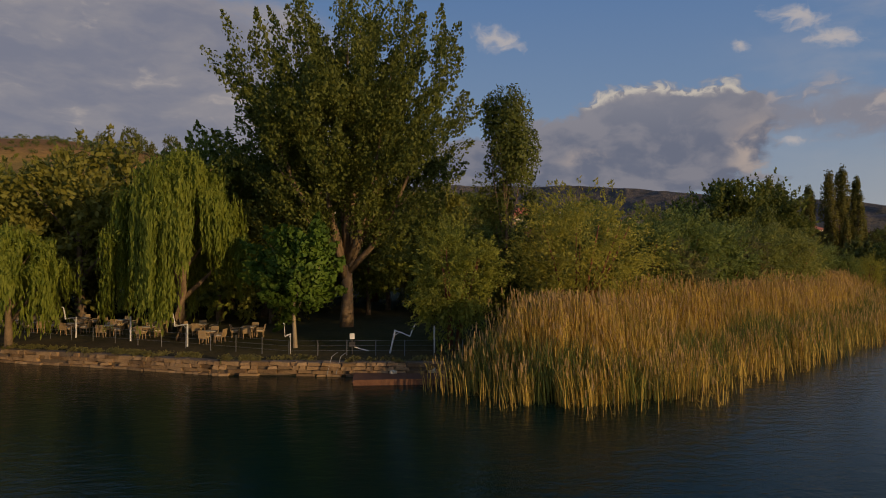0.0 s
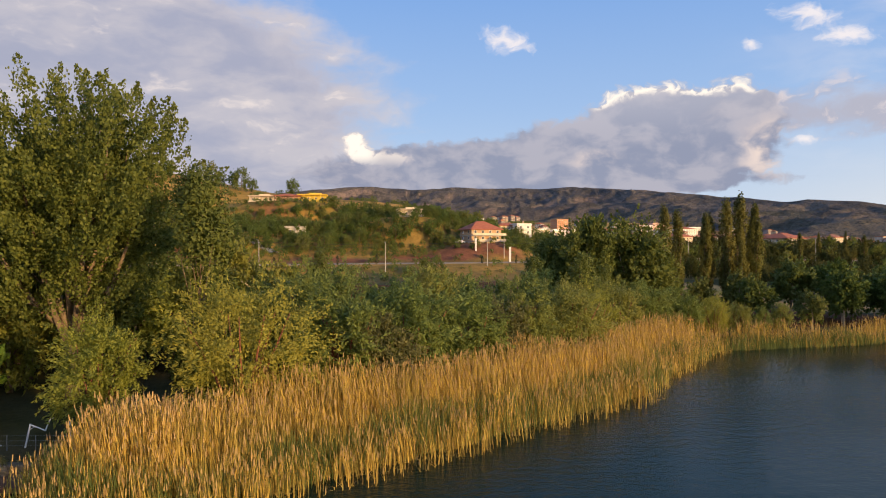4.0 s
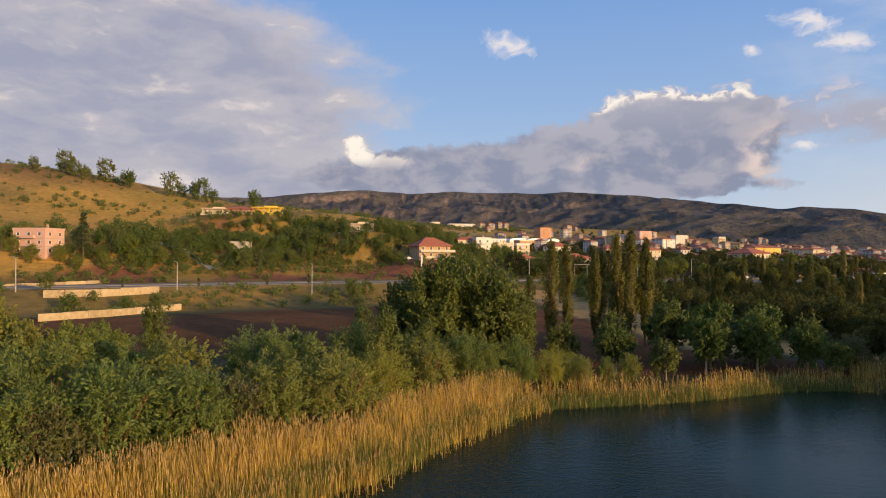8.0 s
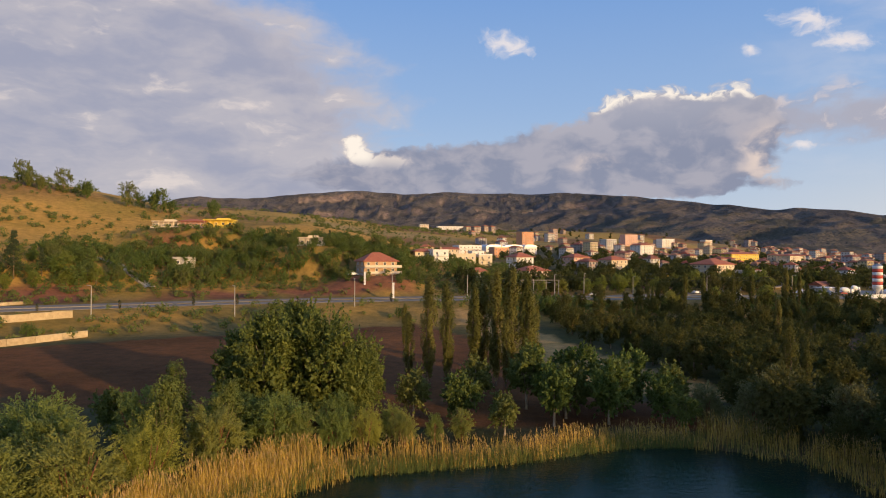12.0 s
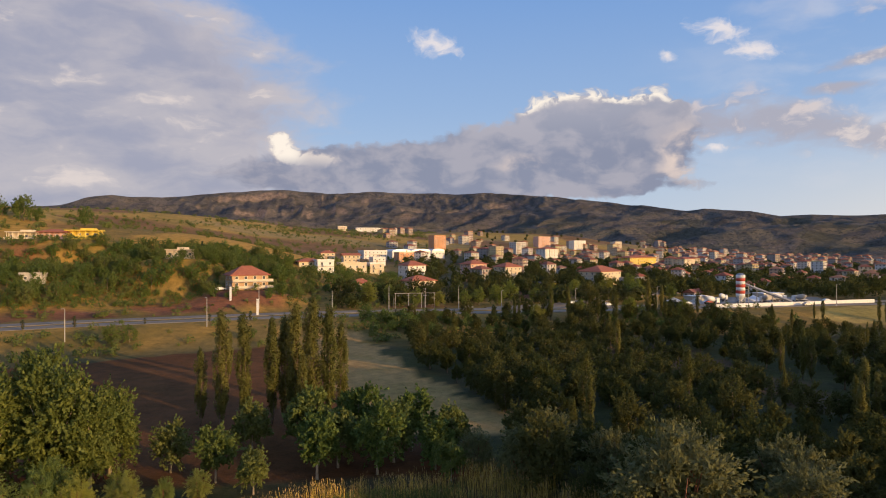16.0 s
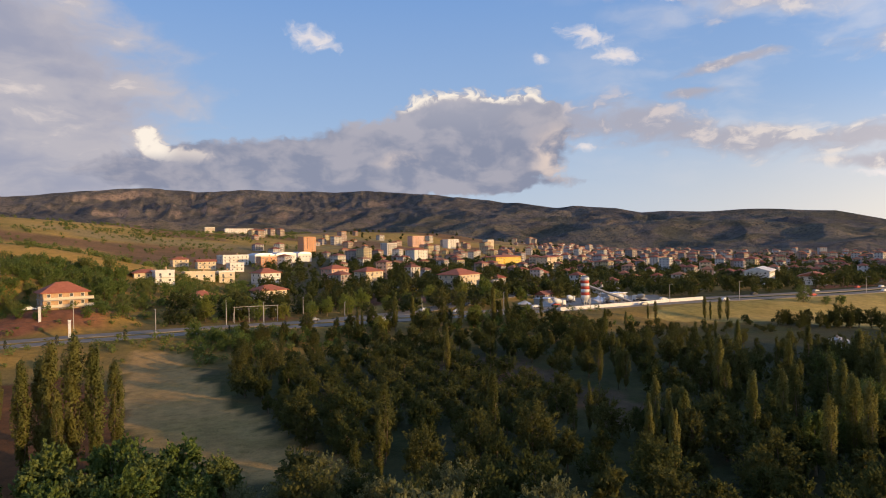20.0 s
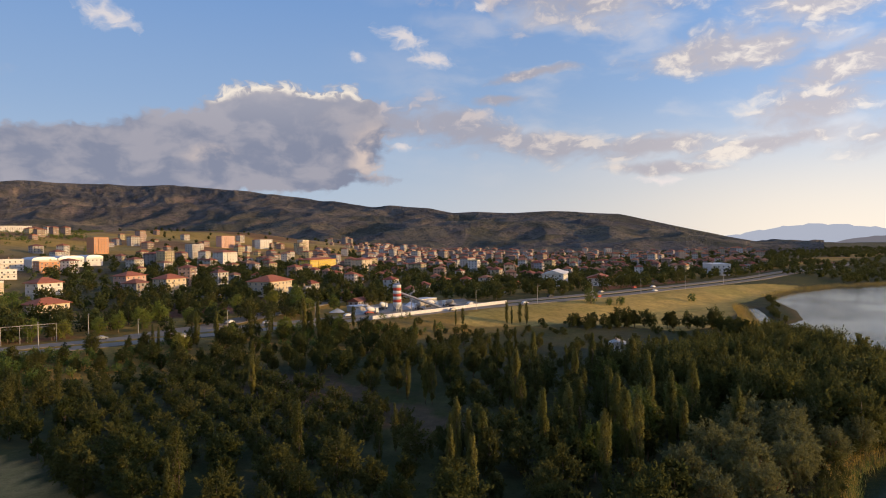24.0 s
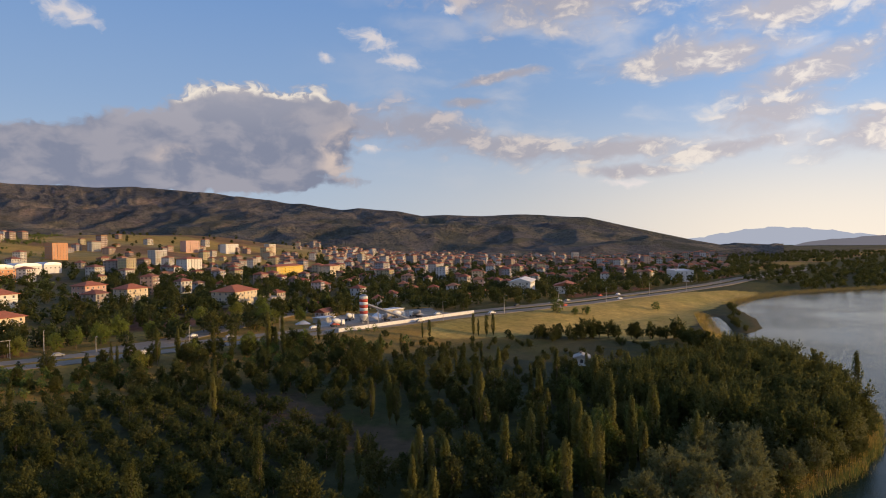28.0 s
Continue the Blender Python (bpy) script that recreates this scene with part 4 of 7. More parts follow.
def make_weeping(seed, height, width, strands, per, label):
    """A weeping willow: a domed head from which long strands hang."""
    rng = np.random.default_rng(seed)
    m, tips = limbs(rng, height * 0.95, width * 0.40, 9, height * 0.03, height * 0.25, 6, 0, 0.85)
    boughs = 36
    ba = np.arange(boughs) * 2.4 + rng.normal(0, 0.25, boughs)
    bk = np.sqrt((np.arange(boughs) + 0.6) / boughs)
    bz = height * (0.50 + 0.48 * np.sqrt(np.clip(1 - bk * bk, 0, 1))) * rng.uniform(0.84, 1.0, boughs)
    bl = np.clip(bz - height * rng.uniform(0.35, 0.85, boughs) * np.where(np.cos(ba) > 0.2, 0.6, 1.0), 0.7, None)
    b = rng.integers(0, boughs, strands)
    r = 0.040 * width
    x = np.cos(ba[b]) * bk[b] * width * 0.46 + rng.normal(0, r, strands)
    y = np.sin(ba[b]) * bk[b] * width * 0.46 + rng.normal(0, r, strands)
    top = bz[b] + rng.normal(0, 0.25, strands) - 0.9 * (rng.normal(0, 0.6, strands) ** 2)
    low = np.minimum(bl[b] + np.abs(rng.normal(0, 0.13 * height, strands)), top - 1.2)
    s = np.linspace(0, 1, per)[None]
    px = x[:, None] * (1 + 0.08 * np.sqrt(s)) + rng.normal(0, 0.07, (strands, per))
    py = y[:, None] * (1 + 0.08 * np.sqrt(s)) + rng.normal(0, 0.07, (strands, per))
    pz = top[:, None] + (low - top)[:, None] * s
    p = np.stack([px, py, pz], -1).reshape(-1, 3)
    out = np.stack([px, py, np.full_like(px, 0.6)], -1).reshape(-1, 3)
    q = leaf_quads(rng, p, out, 0.40, 0.26, 0.85)
    c = np.stack([np.cos(ba) * bk * width * 0.43, np.sin(ba) * bk * width * 0.43, bz - 0.3], 1)
    head = clump_leaves(rng, c, np.full((boughs, 3), 0.09 * width), 110, 0.3, 0.4, 0.4)
    ob = tree("weeping_willow", m, quads("crown", np.concatenate([q, head]), LEAF_WILLOW), BARK, LEAF_WILLOW, label, split=True)
    return ob


def make_big_poplar(seed, height, width, label):
    """A broad poplar: several stems that fan out, tufted at their tips."""
    rng = np.random.default_rng(seed)
    m, st, wy = Mesh(), [], []
    m.tube([(0, 0, -0.4), (0.1, 0, 2.5), (0.0, 0, 5.5)], [0.62, 0.46, 0.40], 9)
    for i in range(15):
        a = i * 2.4 + rng.uniform(-0.3, 0.3)
        k = (i / 14) ** 0.8
        r = width / 2 * (0.12 + 0.62 * k) * rng.uniform(0.8, 1.05)
        top = height * (0.95 - 0.40 * k ** 2.0) * rng.uniform(0.9, 1.0)
        z0 = rng.uniform(3.5, 6.5)
        s = np.array([math.cos(a), math.sin(a)])
        pts = [np.array([s[0] * r * f, s[1] * r * f, z0 + (top - z0) * g]) for f, g in ((0, 0), (0.35, 0.2), (0.68, 0.5), (0.9, 0.78), (1.0, 1.0))]
        m.tube([tuple(p) for p in pts], [0.32, 0.24, 0.17, 0.10, 0.03], 6)
        for j in range(9):
            g = rng.uniform(0.9, 4.0)
            i0 = min(int(g), 3)
            st.append(pts[i0] + (pts[i0 + 1] - pts[i0]) * (g - i0))
            wy.append(np.array([s[0] * 0.5, s[1] * 0.5, 1.0]) + rng.normal(0, 0.45, 3))
        for j in range(2):
            p0 = pts[1 + j]
            d = np.array([*(rng.uniform(-0.8, 0.8, 2) + s * 0.8), 0.9]) * rng.uniform(0.8, 1.3)
            m.tube([tuple(p0), tuple(p0 + d * 0.6), tuple(p0 + d * 1.2 + np.array([0, 0, 0.6]))], [0.10, 0.07, 0.02], 5)
    n = len(st)
    q1 = sprays(rng, np.array(st), unit(np.array(wy)), rng.uniform(1.8, 3.4, n), rng.uniform(0.5, 0.8, n), 170, 0.23, 0.75, 0.05)
    shape = ([0.0, 0.12, 0.35, 0.6, 0.8, 0.95, 1.0], [0.45, 0.75, 1.0, 1.05, 0.95, 0.62, 0.2])
    q2 = spray_crown(rng, height * 0.93, width * 0.90, height * 0.15, 660, 165, 0.25, 3.1, 0.92, 1.25, 0.75, 0.03, 0.0, 0.25, 0.95, shape)
    return tree("poplar_tree", m, quads("crown", np.concatenate([q1, q2]), LEAF_POPLAR), BARK, LEAF_POPLAR, label, split=True)


def make_tamarisk(seed, height, width, boughs, per, label, size=0.26, leaf=LEAF_TAMARISK, name="tamarisk_bush"):
    """A feathery shrub on several thin stems, fine leaves in upswept sprays."""
    rng = np.random.default_rng(seed)
    m = Mesh()
    for i in range(8):
        a, r = rng.uniform(0, 6.28), width * rng.uniform(0.15, 0.4)
        m.tube([(math.cos(a) * 0.25, math.sin(a) * 0.25, -0.3), (math.cos(a) * r * 0.45, math.sin(a) * r * 0.45, height * 0.35), (math.cos(a) * r, math.sin(a) * r, height * 0.75)], [0.11, 0.08, 0.02], 5)
    q, out = bough_crown(rng, height, width, height * 0.02, boughs, per, size, 0.19, 1.25, 0.42, 0.2, 0.12, 0.22)
    fan = spray_crown(rng, height * 0.98, width * 0.92, height * 0.05, 70, 50, size, height * 0.17, height * 0.05, 0.95, 0.3, 0.22, 0.05, 0.5, 0.95)
    out = np.concatenate([out, unit(fan.mean(1) - np.array([0, 0, height * 0.4]))])
    q = np.concatenate([q, fan])
    ob = thing(name, label, "bush")
    part("trunk", m, STEM_RED, ob, smooth=True)
    part("crown", quads("crown", q, leaf, 0.3, out), leaf, ob)
    return ob


def make_fir(seed, height, width, label):
    rng = np.random.default_rng(seed)
    m = Mesh().tube([(0, 0, -0.4), (0, 0, height * 0.5), (0, 0, height * 0.98)], [0.25, 0.15, 0.02], 6)
    n = 150
    z = rng.uniform(0.06, 1.0, n)
    a, k = rng.uniform(0, 6.28, n), rng.uniform(0.3, 1.0, n) * (1.03 - z) * width / 2
    c = np.stack([np.cos(a) * k, np.sin(a) * k, z * height - 0.12 * k], 1)
    r = np.stack([0.10 * width * np.ones(n), 0.10 * width * np.ones(n), 0.05 * width * np.ones(n)], 1)
    q = clump_leaves(rng, c, r, 26, 0.42, 0.4, 0.2)
    return tree("fir_tree", m, quads("crown", q, LEAF_FIR), BARK, LEAF_FIR, label)


USED = set()


def plant(template, x, y, scale=1.0, turn=0.0, tall=1.0, group="", sink=0.0):
    """Put the template itself, and after that copies of it, on the ground."""
    ob = template if template.name not in USED else copy_thing(template, Matrix())
    USED.add(template.name)
    ob.matrix_basis = pose(x, y, gz(x, y) - sink, 0, 0, turn)
    ob.scale = (scale, scale, scale * tall)
    if group:
        ob["group"] = group
    return ob


# the waterside garden
plant(make_big_poplar(11, 27.0, 20.0, "tall broad poplar with pale forked stems behind the terrace"), -6.9, 47.5, 1.0, 0)
plant(make_column(12, 17.6, 5.4, 19000, "leafy young poplar beside the tall one", LEAF_POPLAR, 0.27), 5.2, 41.5)
plant(make_weeping(13, 13.2, 9.2, 1150, 36, "weeping willow with long yellow-green strands over the terrace"), -17.4, 39.8)
plant(make_weeping(14, 8.8, 7.2, 480, 28, "smaller weeping willow hanging over the quay"), -27.2, 37.2)
plant(make_round(15, 8.1, 5.9, 1.5, 110, 130, 0.25, LEAF_MAPLE, BARK_PALE, "bright green young maple on the lawn", 0.13, slim=0.9, trunk=0.016), -9.0, 36.6)
T = [make_tamarisk(20 + i, 8.4, w_, 32, 640, "feathery olive-green tamarisk bush at the lakeside", 0.19) for i, w_ in enumerate((5.8, 8.6, 7.4))]
G = [make_tamarisk(26 + i, 8.4, w_, 24, 600, "dense green willow bush at the lakeside", 0.26, LEAF_SHORE, "willow_bush") for i, w_ in enumerate((6.4, 7.6, 5.6))]
plant(T[0], 1.0, 35.4, 1.0, 0)
plant(T[1], 9.4, 37.8, 1.24, 0)
for i, (x, y, s) in enumerate(((15.5, 43.5, 1.12), (20.0, 47.5, 1.16), (25.5, 50.5, 1.0), (30.5, 56, 1.06), (36, 60, 1.05), (40, 66, 0.96), (44.5, 72, 1.0), (49.5, 79, 0.95),
                              (22, 57, 1.2), (31, 65, 1.15), (13.5, 51, 1.3), (56.5, 84.5, 0.8), (63.5, 87, 0.55), (43, 81, 0.95), (72.5, 86.5, 0.5), (17, 62, 1.1), (26, 72, 1.1), (36, 75, 1.1), (7, 57, 1.1), (0, 62, 1.1), (-6, 70, 1.0), (9, 70, 1.05))):
    plant(T[2] if i % 7 == 5 else G[i % 3], x, y, s * 1.05, 57 * i, 0.95, "bushes along the shore")
S = [make_tamarisk(30 + i, 8.0, 7.0, 30, 380, "grey-green willow bush at the lakeside", 0.32, LEAF_OLIVE, "willow_bush") for i in range(2)]
for i, (x, y, s) in enumerate(((224, 70, 1.15), (230, 74, 1.2), (236, 72, 1.1), (218, 66, 1.1), (211, 63, 1.0), (204, 66, 1.2), (198, 60, 1.0), (244, 72, 1.0), (226, 80, 1.2), (219, 76, 1.25), (205, 73, 1.2), (196, 71, 1.1), (212, 72, 1.1), (191, 63, 1.0), (229, 65, 0.8), (238, 65, 0.9), (247, 66, 0.9), (256, 67, 1.0), (265, 69, 0.9), (275, 73, 1.0), (285, 78, 0.9), (18, 44, 0.9), (28.5, 54, 0.9), (122, 63, 1.75), (113, 88, 0.9), (128, 72, 1.3), (135, 62, 1.25), (118, 92, 1.1), (146, 58, 1.25), (124, 84, 1.0), (108, 93, 0.75), (140, 72, 1.2), (155, 56, 1.2), (168, 54, 1.1), (133, 82, 1.1))):
    plant(S[i % 2], x, y, s, 80 * i, 1.0, "willow bushes by the bay")
R = [make_bushy(40 + i, h_, w_, 0.5, 46, 380, 0.42, LEAF_POPLAR, BARK_PALE, "broad leafy poplar grown bushy to the ground", "poplar_tree", 0.16, 1.9, 0.7) for i, (h_, w_) in enumerate(((17.0, 8.6), (15.2, 10.0)))]
for i, (x, y, s) in enumerate(((46, 91, 1.0), (53.5, 94, 1.1), (40.5, 95, 0.8), (58, 99, 0.8), (49, 100, 1.05), (43.5, 99.5, 0.95), (57.5, 93.5, 0.7), (200, 86, 0.62), (208, 89, 0.7), (215, 96, 0.66), (190, 84, 0.6), (234, 121, 0.62), (222, 92, 0.64), (240, 108, 0.66))):
    plant(R[i % 2], x, y, s, 70 * i)
for i, (x, y, s) in enumerate(((48, 81, 0.8), (52, 79.5, 0.7), (60.5, 81.5, 0.62), (56.5, 80.5, 0.66), (65, 83.5, 0.5), (69, 85, 0.42))):
    plant(T[2] if i == 2 else G[i % 3], x, y, s, 64 * i, 1.1, "bushes along the shore")
Y = make_column(46, 11.5, 4.4, 8400, "young poplar standing in the shore bushes", LEAF_POPLAR, 0.28)
plant(Y, 39.8, 70.5)
plant(Y, 6, 92, 1.0, 90)
plant(Y, 44.5, 77.5, 0.85, 40)
plant(Y, 36.5, 83, 0.95, 140)
W = [make_bushy(50 + i, 8.2, 6.6, 1.2, 28, 230, 0.40, LEAF_WALNUT, BARK_PALE, "walnut tree on the red soil", "walnut_tree", 0.17, 1.25, 0.7, nlimb=7) for i in range(3)]
for i, (x, y, s) in enumerate(((73, 94.1, 0.95), (78.6, 89, 0.75), (66, 99, 0.9), (86.3, 93.5, 1.1), (94.4, 94.2, 1.15), (102.6, 95, 0.9), (84, 104, 1.3), (92, 106, 1.3), (76, 106, 1.0), (100, 104, 1.2), (89, 98, 1.1), (97, 99, 1.1),
                              (-30, 100, 0.9), (28, 86, 0.9), (-20, 85, 1.0), (106, 100, 1.0), (104, 90, 0.7))):
    plant(W[i % 3], x, y, s, 100 * i, 1.0, "walnut trees by the field")
C = [make_column(60 + i, 16.5, h_, 7700, "columnar poplar at the field's edge", LEAF_COLUMN, 0.32) for i, h_ in enumerate((2.7, 3.2, 2.3))]
for i, (x, y, s) in enumerate(((68.5, 121.5, 1.2), (64.8, 123, 0.78), (77, 122, 1.16), (81, 121.5, 1.28), (84, 122.5, 1.32), (87, 122, 1.28), (72, 123.5, 1.15), (89, 128, 1.0), (82.5, 118.5, 0.8), (63, 160, 0.65), (79, 125, 1.1))):
    plant(C[i % 3], x, y, s, 50 * i, 1.0, "columnar poplars at the field")

# the woods between bay and road
MID = [make_bushy(70 + i, 10.0, w_, 0.2, 22, 200, 0.48, LEAF_WOOD, BARK, "dark leafy tree of the lakeside wood", "wood_tree", 0.19, 1.1, 0.6, 0.0, p_) for i, (w_, p_) in enumerate(((8.5, 0.1), (7.0, 0.2), (9.5, 0.0), (5.6, 0.25)))]
MIDC = [make_column(80 + i, 15.0, w_, 3600, "slim dark poplar of the lakeside wood", LEAF_GROVE, 0.38) for i, w_ in enumerate((2.9, 2.3, 3.6))]
GROVE = [make_bushy(76 + i, 11.0, w_, 0.3, 32, 220, 0.46, LEAF_GROVE, BARK_PALE, "dense green tree of the lakeside grove", "grove_tree", 0.15, 1.6, 0.6) for i, w_ in enumerate((9.0, 8.0, 10.0))]
GARDEN = [make_bushy(86 + i, 10.0, w_, 0.3, 26, 400, 0.30, LEAF_GARDEN, BARK, "leafy tree behind the lakeside garden", "garden_tree", 0.18, 1.2) for i, w_ in enumerate((8.5, 7.0))]
LOW = [make_bushy(90 + i, 4.6, 5.0, 0.1, 14, 150, 0.36, LEAF_WOOD, BARK, "low dark green orchard tree in a row", "orchard_tree", 0.22, nlimb=3) for i in range(2)]
HILL = [make_bushy(95 + i, 6.5, 6.4, 0.1, 14, 130, 0.46, LEAF_WALNUT, BARK, "leafy tree on the dry hillside", "hillside_tree", 0.22, 1.1, nlimb=3) for i in range(3)]
rng = np.random.default_rng(5)
WOODLAND = [(112, 96), (126, 52), (170, 46), (205, 54), (230, 64), (262, 68), (292, 78), (314, 102), (340, 140), (336, 154), (300, 150), (280, 158), (262, 200), (244, 240), (200, 250), (140, 246), (100, 232), (102, 200), (109, 164), (116, 138), (121, 118)]
ORCHARD = [(120, 215), (150, 212), (172, 178), (182, 140), (160, 112), (132, 132), (122, 160)]


def free(x, y, gap, done):
    return all((x - a) ** 2 + (y - b) ** 2 > gap * gap for a, b in done)


done = []
for k in range(9000):
    x, y = rng.uniform(108, 350), rng.uniform(44, 252)
    p = np.array([x]), np.array([y])
    if not inside(WOODLAND, *p)[0] or inside(CLEARING, *p)[0] or inside(STRAW_FIELD, *p)[0] or inside(ORCHARD, *p)[0]:
        continue
    grove = x > 236 and y < 128
    if 188 < x < 234 and y < 84:
        continue
    if not free(x, y, 5.0 if grove else 5.9, done) or inland(*p)[0] < 3:
        continue
    done.append((x, y))
    u = rng.uniform()
    tall = (x > 190 and u < 0.14) or u < 0.06
    k_ = 0.62 if y > 212 and x < 152 else (0.5 if x > 236 else 0.72) if y > 140 else 0.9
    if grove:
        plant(GROVE[k % 3] if u > 0.15 else MIDC[k % 3], x, y, rng.uniform(0.85, 1.15) if u > 0.15 else rng.uniform(0.75, 0.95), rng.uniform(0, 360), 1.1, "trees of the grove")
    elif tall:
        plant(MIDC[k % 3], x, y, rng.uniform(0.6, 1.05) * k_, rng.uniform(0, 360), 1.0, "slim poplars of the wood")
    else:
        plant(MID[k % 4], x, y, rng.uniform(0.55, 1.15) * k_, rng.uniform(0, 360), 1.0, "trees of the wood")
for i in range(14):
    for j in range(15):
        a, b = 118 + 6.2 * i + rng.uniform(-0.8, 0.8), 112 + 6.4 * j + rng.uniform(-0.8, 0.8)
        p = np.array([a]), np.array([b])
        if inside(ORCHARD, *p)[0] and not inside(STRAW_FIELD, *p)[0] and rng.uniform() > 0.06:
            plant(LOW[(i + j) % 2], a, b, rng.uniform(0.85, 1.2), rng.uniform(0, 360), 1.0, "orchard rows")
# behind the garden and the shore bushes
for k in range(260):
    x, y = rng.uniform(-78, 8), rng.uniform(48, 80)
    if not free(x, y, 4.4, done) or (x > -12 and y < 56) or y < 48 + 0.0 * x or (x < -40 and y < 52):
        continue
    done.append((x, y))
    plant(GARDEN[k % 2], x, y, rng.uniform(1.3, 1.75) if y < 64 and x < -14 else rng.uniform(1.0, 1.3) if y < 64 else rng.uniform(0.9, 1.2), rng.uniform(0, 360), 1.05, "trees behind the garden")
# roadside and hillside
count = 0
for k in range(2600):
    x, y = rng.uniform(-170, 118), rng.uniform(235, 372)
    t = y - float(road_y(x))
    if t < (20 if x < -52 and k % 2 else 36) or t > 112 or count > 295 or not free(x, y, 4.6, done):
        continue
    if x > 58 and rng.uniform() < 0.85:
        continue
    if t < 46 and wave(np.array(x), np.array(y), 0.05, 33) < 0.1:
        continue
    if x < -88 and t > 75:
        continue
    if any(abs(x - a) < 11 and -c < y - b < 9 for a, b, c in ((47, 288, 14), (13, 313, 16), (-62, 338, 22), (-50, 340, 22), (-38, 343, 22), (-99, 244, 14))):
        continue
    done.append((x, y))
    count += 1
    plant(HILL[k % 3], x, y, rng.uniform(0.6, 1.3), rng.uniform(0, 360), 1.0, "trees on the hillside")
F = make_fir(100, 14.0, 8.0, "dark fir tree on the hillside")
plant(F, -82, 244.5, 1.25)
plant(F, -75, 250, 0.75, 40)
plant(F, 22, 322, 0.6, 40)
for i, x in enumerate((-190, -168, -150, -137, -134, -110, -104, -97, -90, -84, -60, -176, -160)):
    plant(HILL[i % 3], x, 398 + 3 * (i % 4), 1.1 + 0.35 * (i % 3), 40 * i, 1.25, "trees along the hill's crest")
CY = make_column(105, 3.2, 1.5, 700, "small dark cypress shrub on the road verge", LEAF_FIR, 0.22)
for i in range(13):
    x = -46 + 17 * i + (i % 3) * 2
    plant(CY, x, float(road_y(x)) - 13.5, 0.7 + 0.15 * (i % 4), 30 * i, 1.0, "cypress shrubs along the road")
for i, (x, y, s) in enumerate(((-45, 205 - 40, 0.8), (22, 205, 1.0), (26, 208, 0.8), (-34, 172, 0.6), (-60, 182, 0.9), (-68, 170, 1.0), (96, 240, 0.9), (103, 232, 0.9), (110, 224, 1.0), (116, 214, 0.9), (60, 214, 0.6), (378, 262, 1.3), (386, 256, 0.7), (394, 255, 0.8), (459, 256, 0.8))):
    plant(HILL[i % 3], x, y, s, 66 * i, 1.0, "bushes near the road")
for i, (x, y, s) in enumerate(((-44, 126, 1.2), (-52, 122, 1.1), (-40, 118, 0.9), (-58, 130, 1.2), (-66, 140, 1.0))):
    plant(GARDEN[i % 2], x, y, s, 45 * i, 1.0, "trees at the field's end")
for i, (x, y, s) in enumerate(((193.6, 93.7, 1.0), (197.3, 83.7, 1.05), (207, 79.3, 0.95), (230, 105, 1.0), (207.5, 124.6, 1.0), (192.6, 140, 0.9), (176, 100, 0.75), (173, 101, 0.7), (233, 147, 1.0), (212, 90, 1.0), (218, 76, 0.95), (165, 84, 0.9), (186, 78, 1.0), (160, 168, 0.8), (222, 120, 1.0), (240, 118, 1.05), (216, 104, 0.9))):
    plant(C[i % 3], x, y, s * 0.82, 50 * i, 1.0, "columnar poplars of the wood")


# scrub on the banks and the dry hill
def scrub():
    r = np.random.default_rng(77)
    kinds = [round_crown(np.random.default_rng(400 + i), 2.2, 2.8, 0.0, 8, 10, 0.55, 0.3) for i in range(4)]
    out = []
    for k in range(7600):
        x, y = r.uniform(-330, 130), r.uniform(150, 430)
        t = y - float(road_y(x))
        if t < -52 or (-15 < t < 16) or inside(RED_FIELD, np.array([x]), np.array([y]))[0] or inside(STRAW_FIELD, np.array([x]), np.array([y]))[0]:
            continue
        w_ = float(wave(np.array(x), np.array(y), 0.07, 78))
        if t < -15:
            keep = 0.55 if w_ > 0.0 else 0.12
        elif x > -45 and t < 35:
            keep = 0.3
        elif x > -70 and t < 120:
            keep = 0.85
        else:
            keep = 0.42 if w_ > 0.1 else 0.07
        if r.uniform() > keep or any(abs(x - a) < 9 and abs(y - b) < 8 for a, b in ((47, 290), (14, 315), (-62, 340), (-48, 343), (-33, 346), (-99, 246))):
            continue
        c, s = math.cos(k), math.sin(k)
        out.append(kinds[k % 4] @ np.array([[c, s, 0], [-s, c, 0], [0, 0, 1]]) * r.uniform(0.5, 1.5) + np.array([x, y, gz(x, y) - 0.1]))
    solid("scrub", quads("scrub", np.concatenate(out), LEAF_WALNUT), None, "low green and dry scrub on banks and hillside", "bushes", kind="stuff")


scrub()


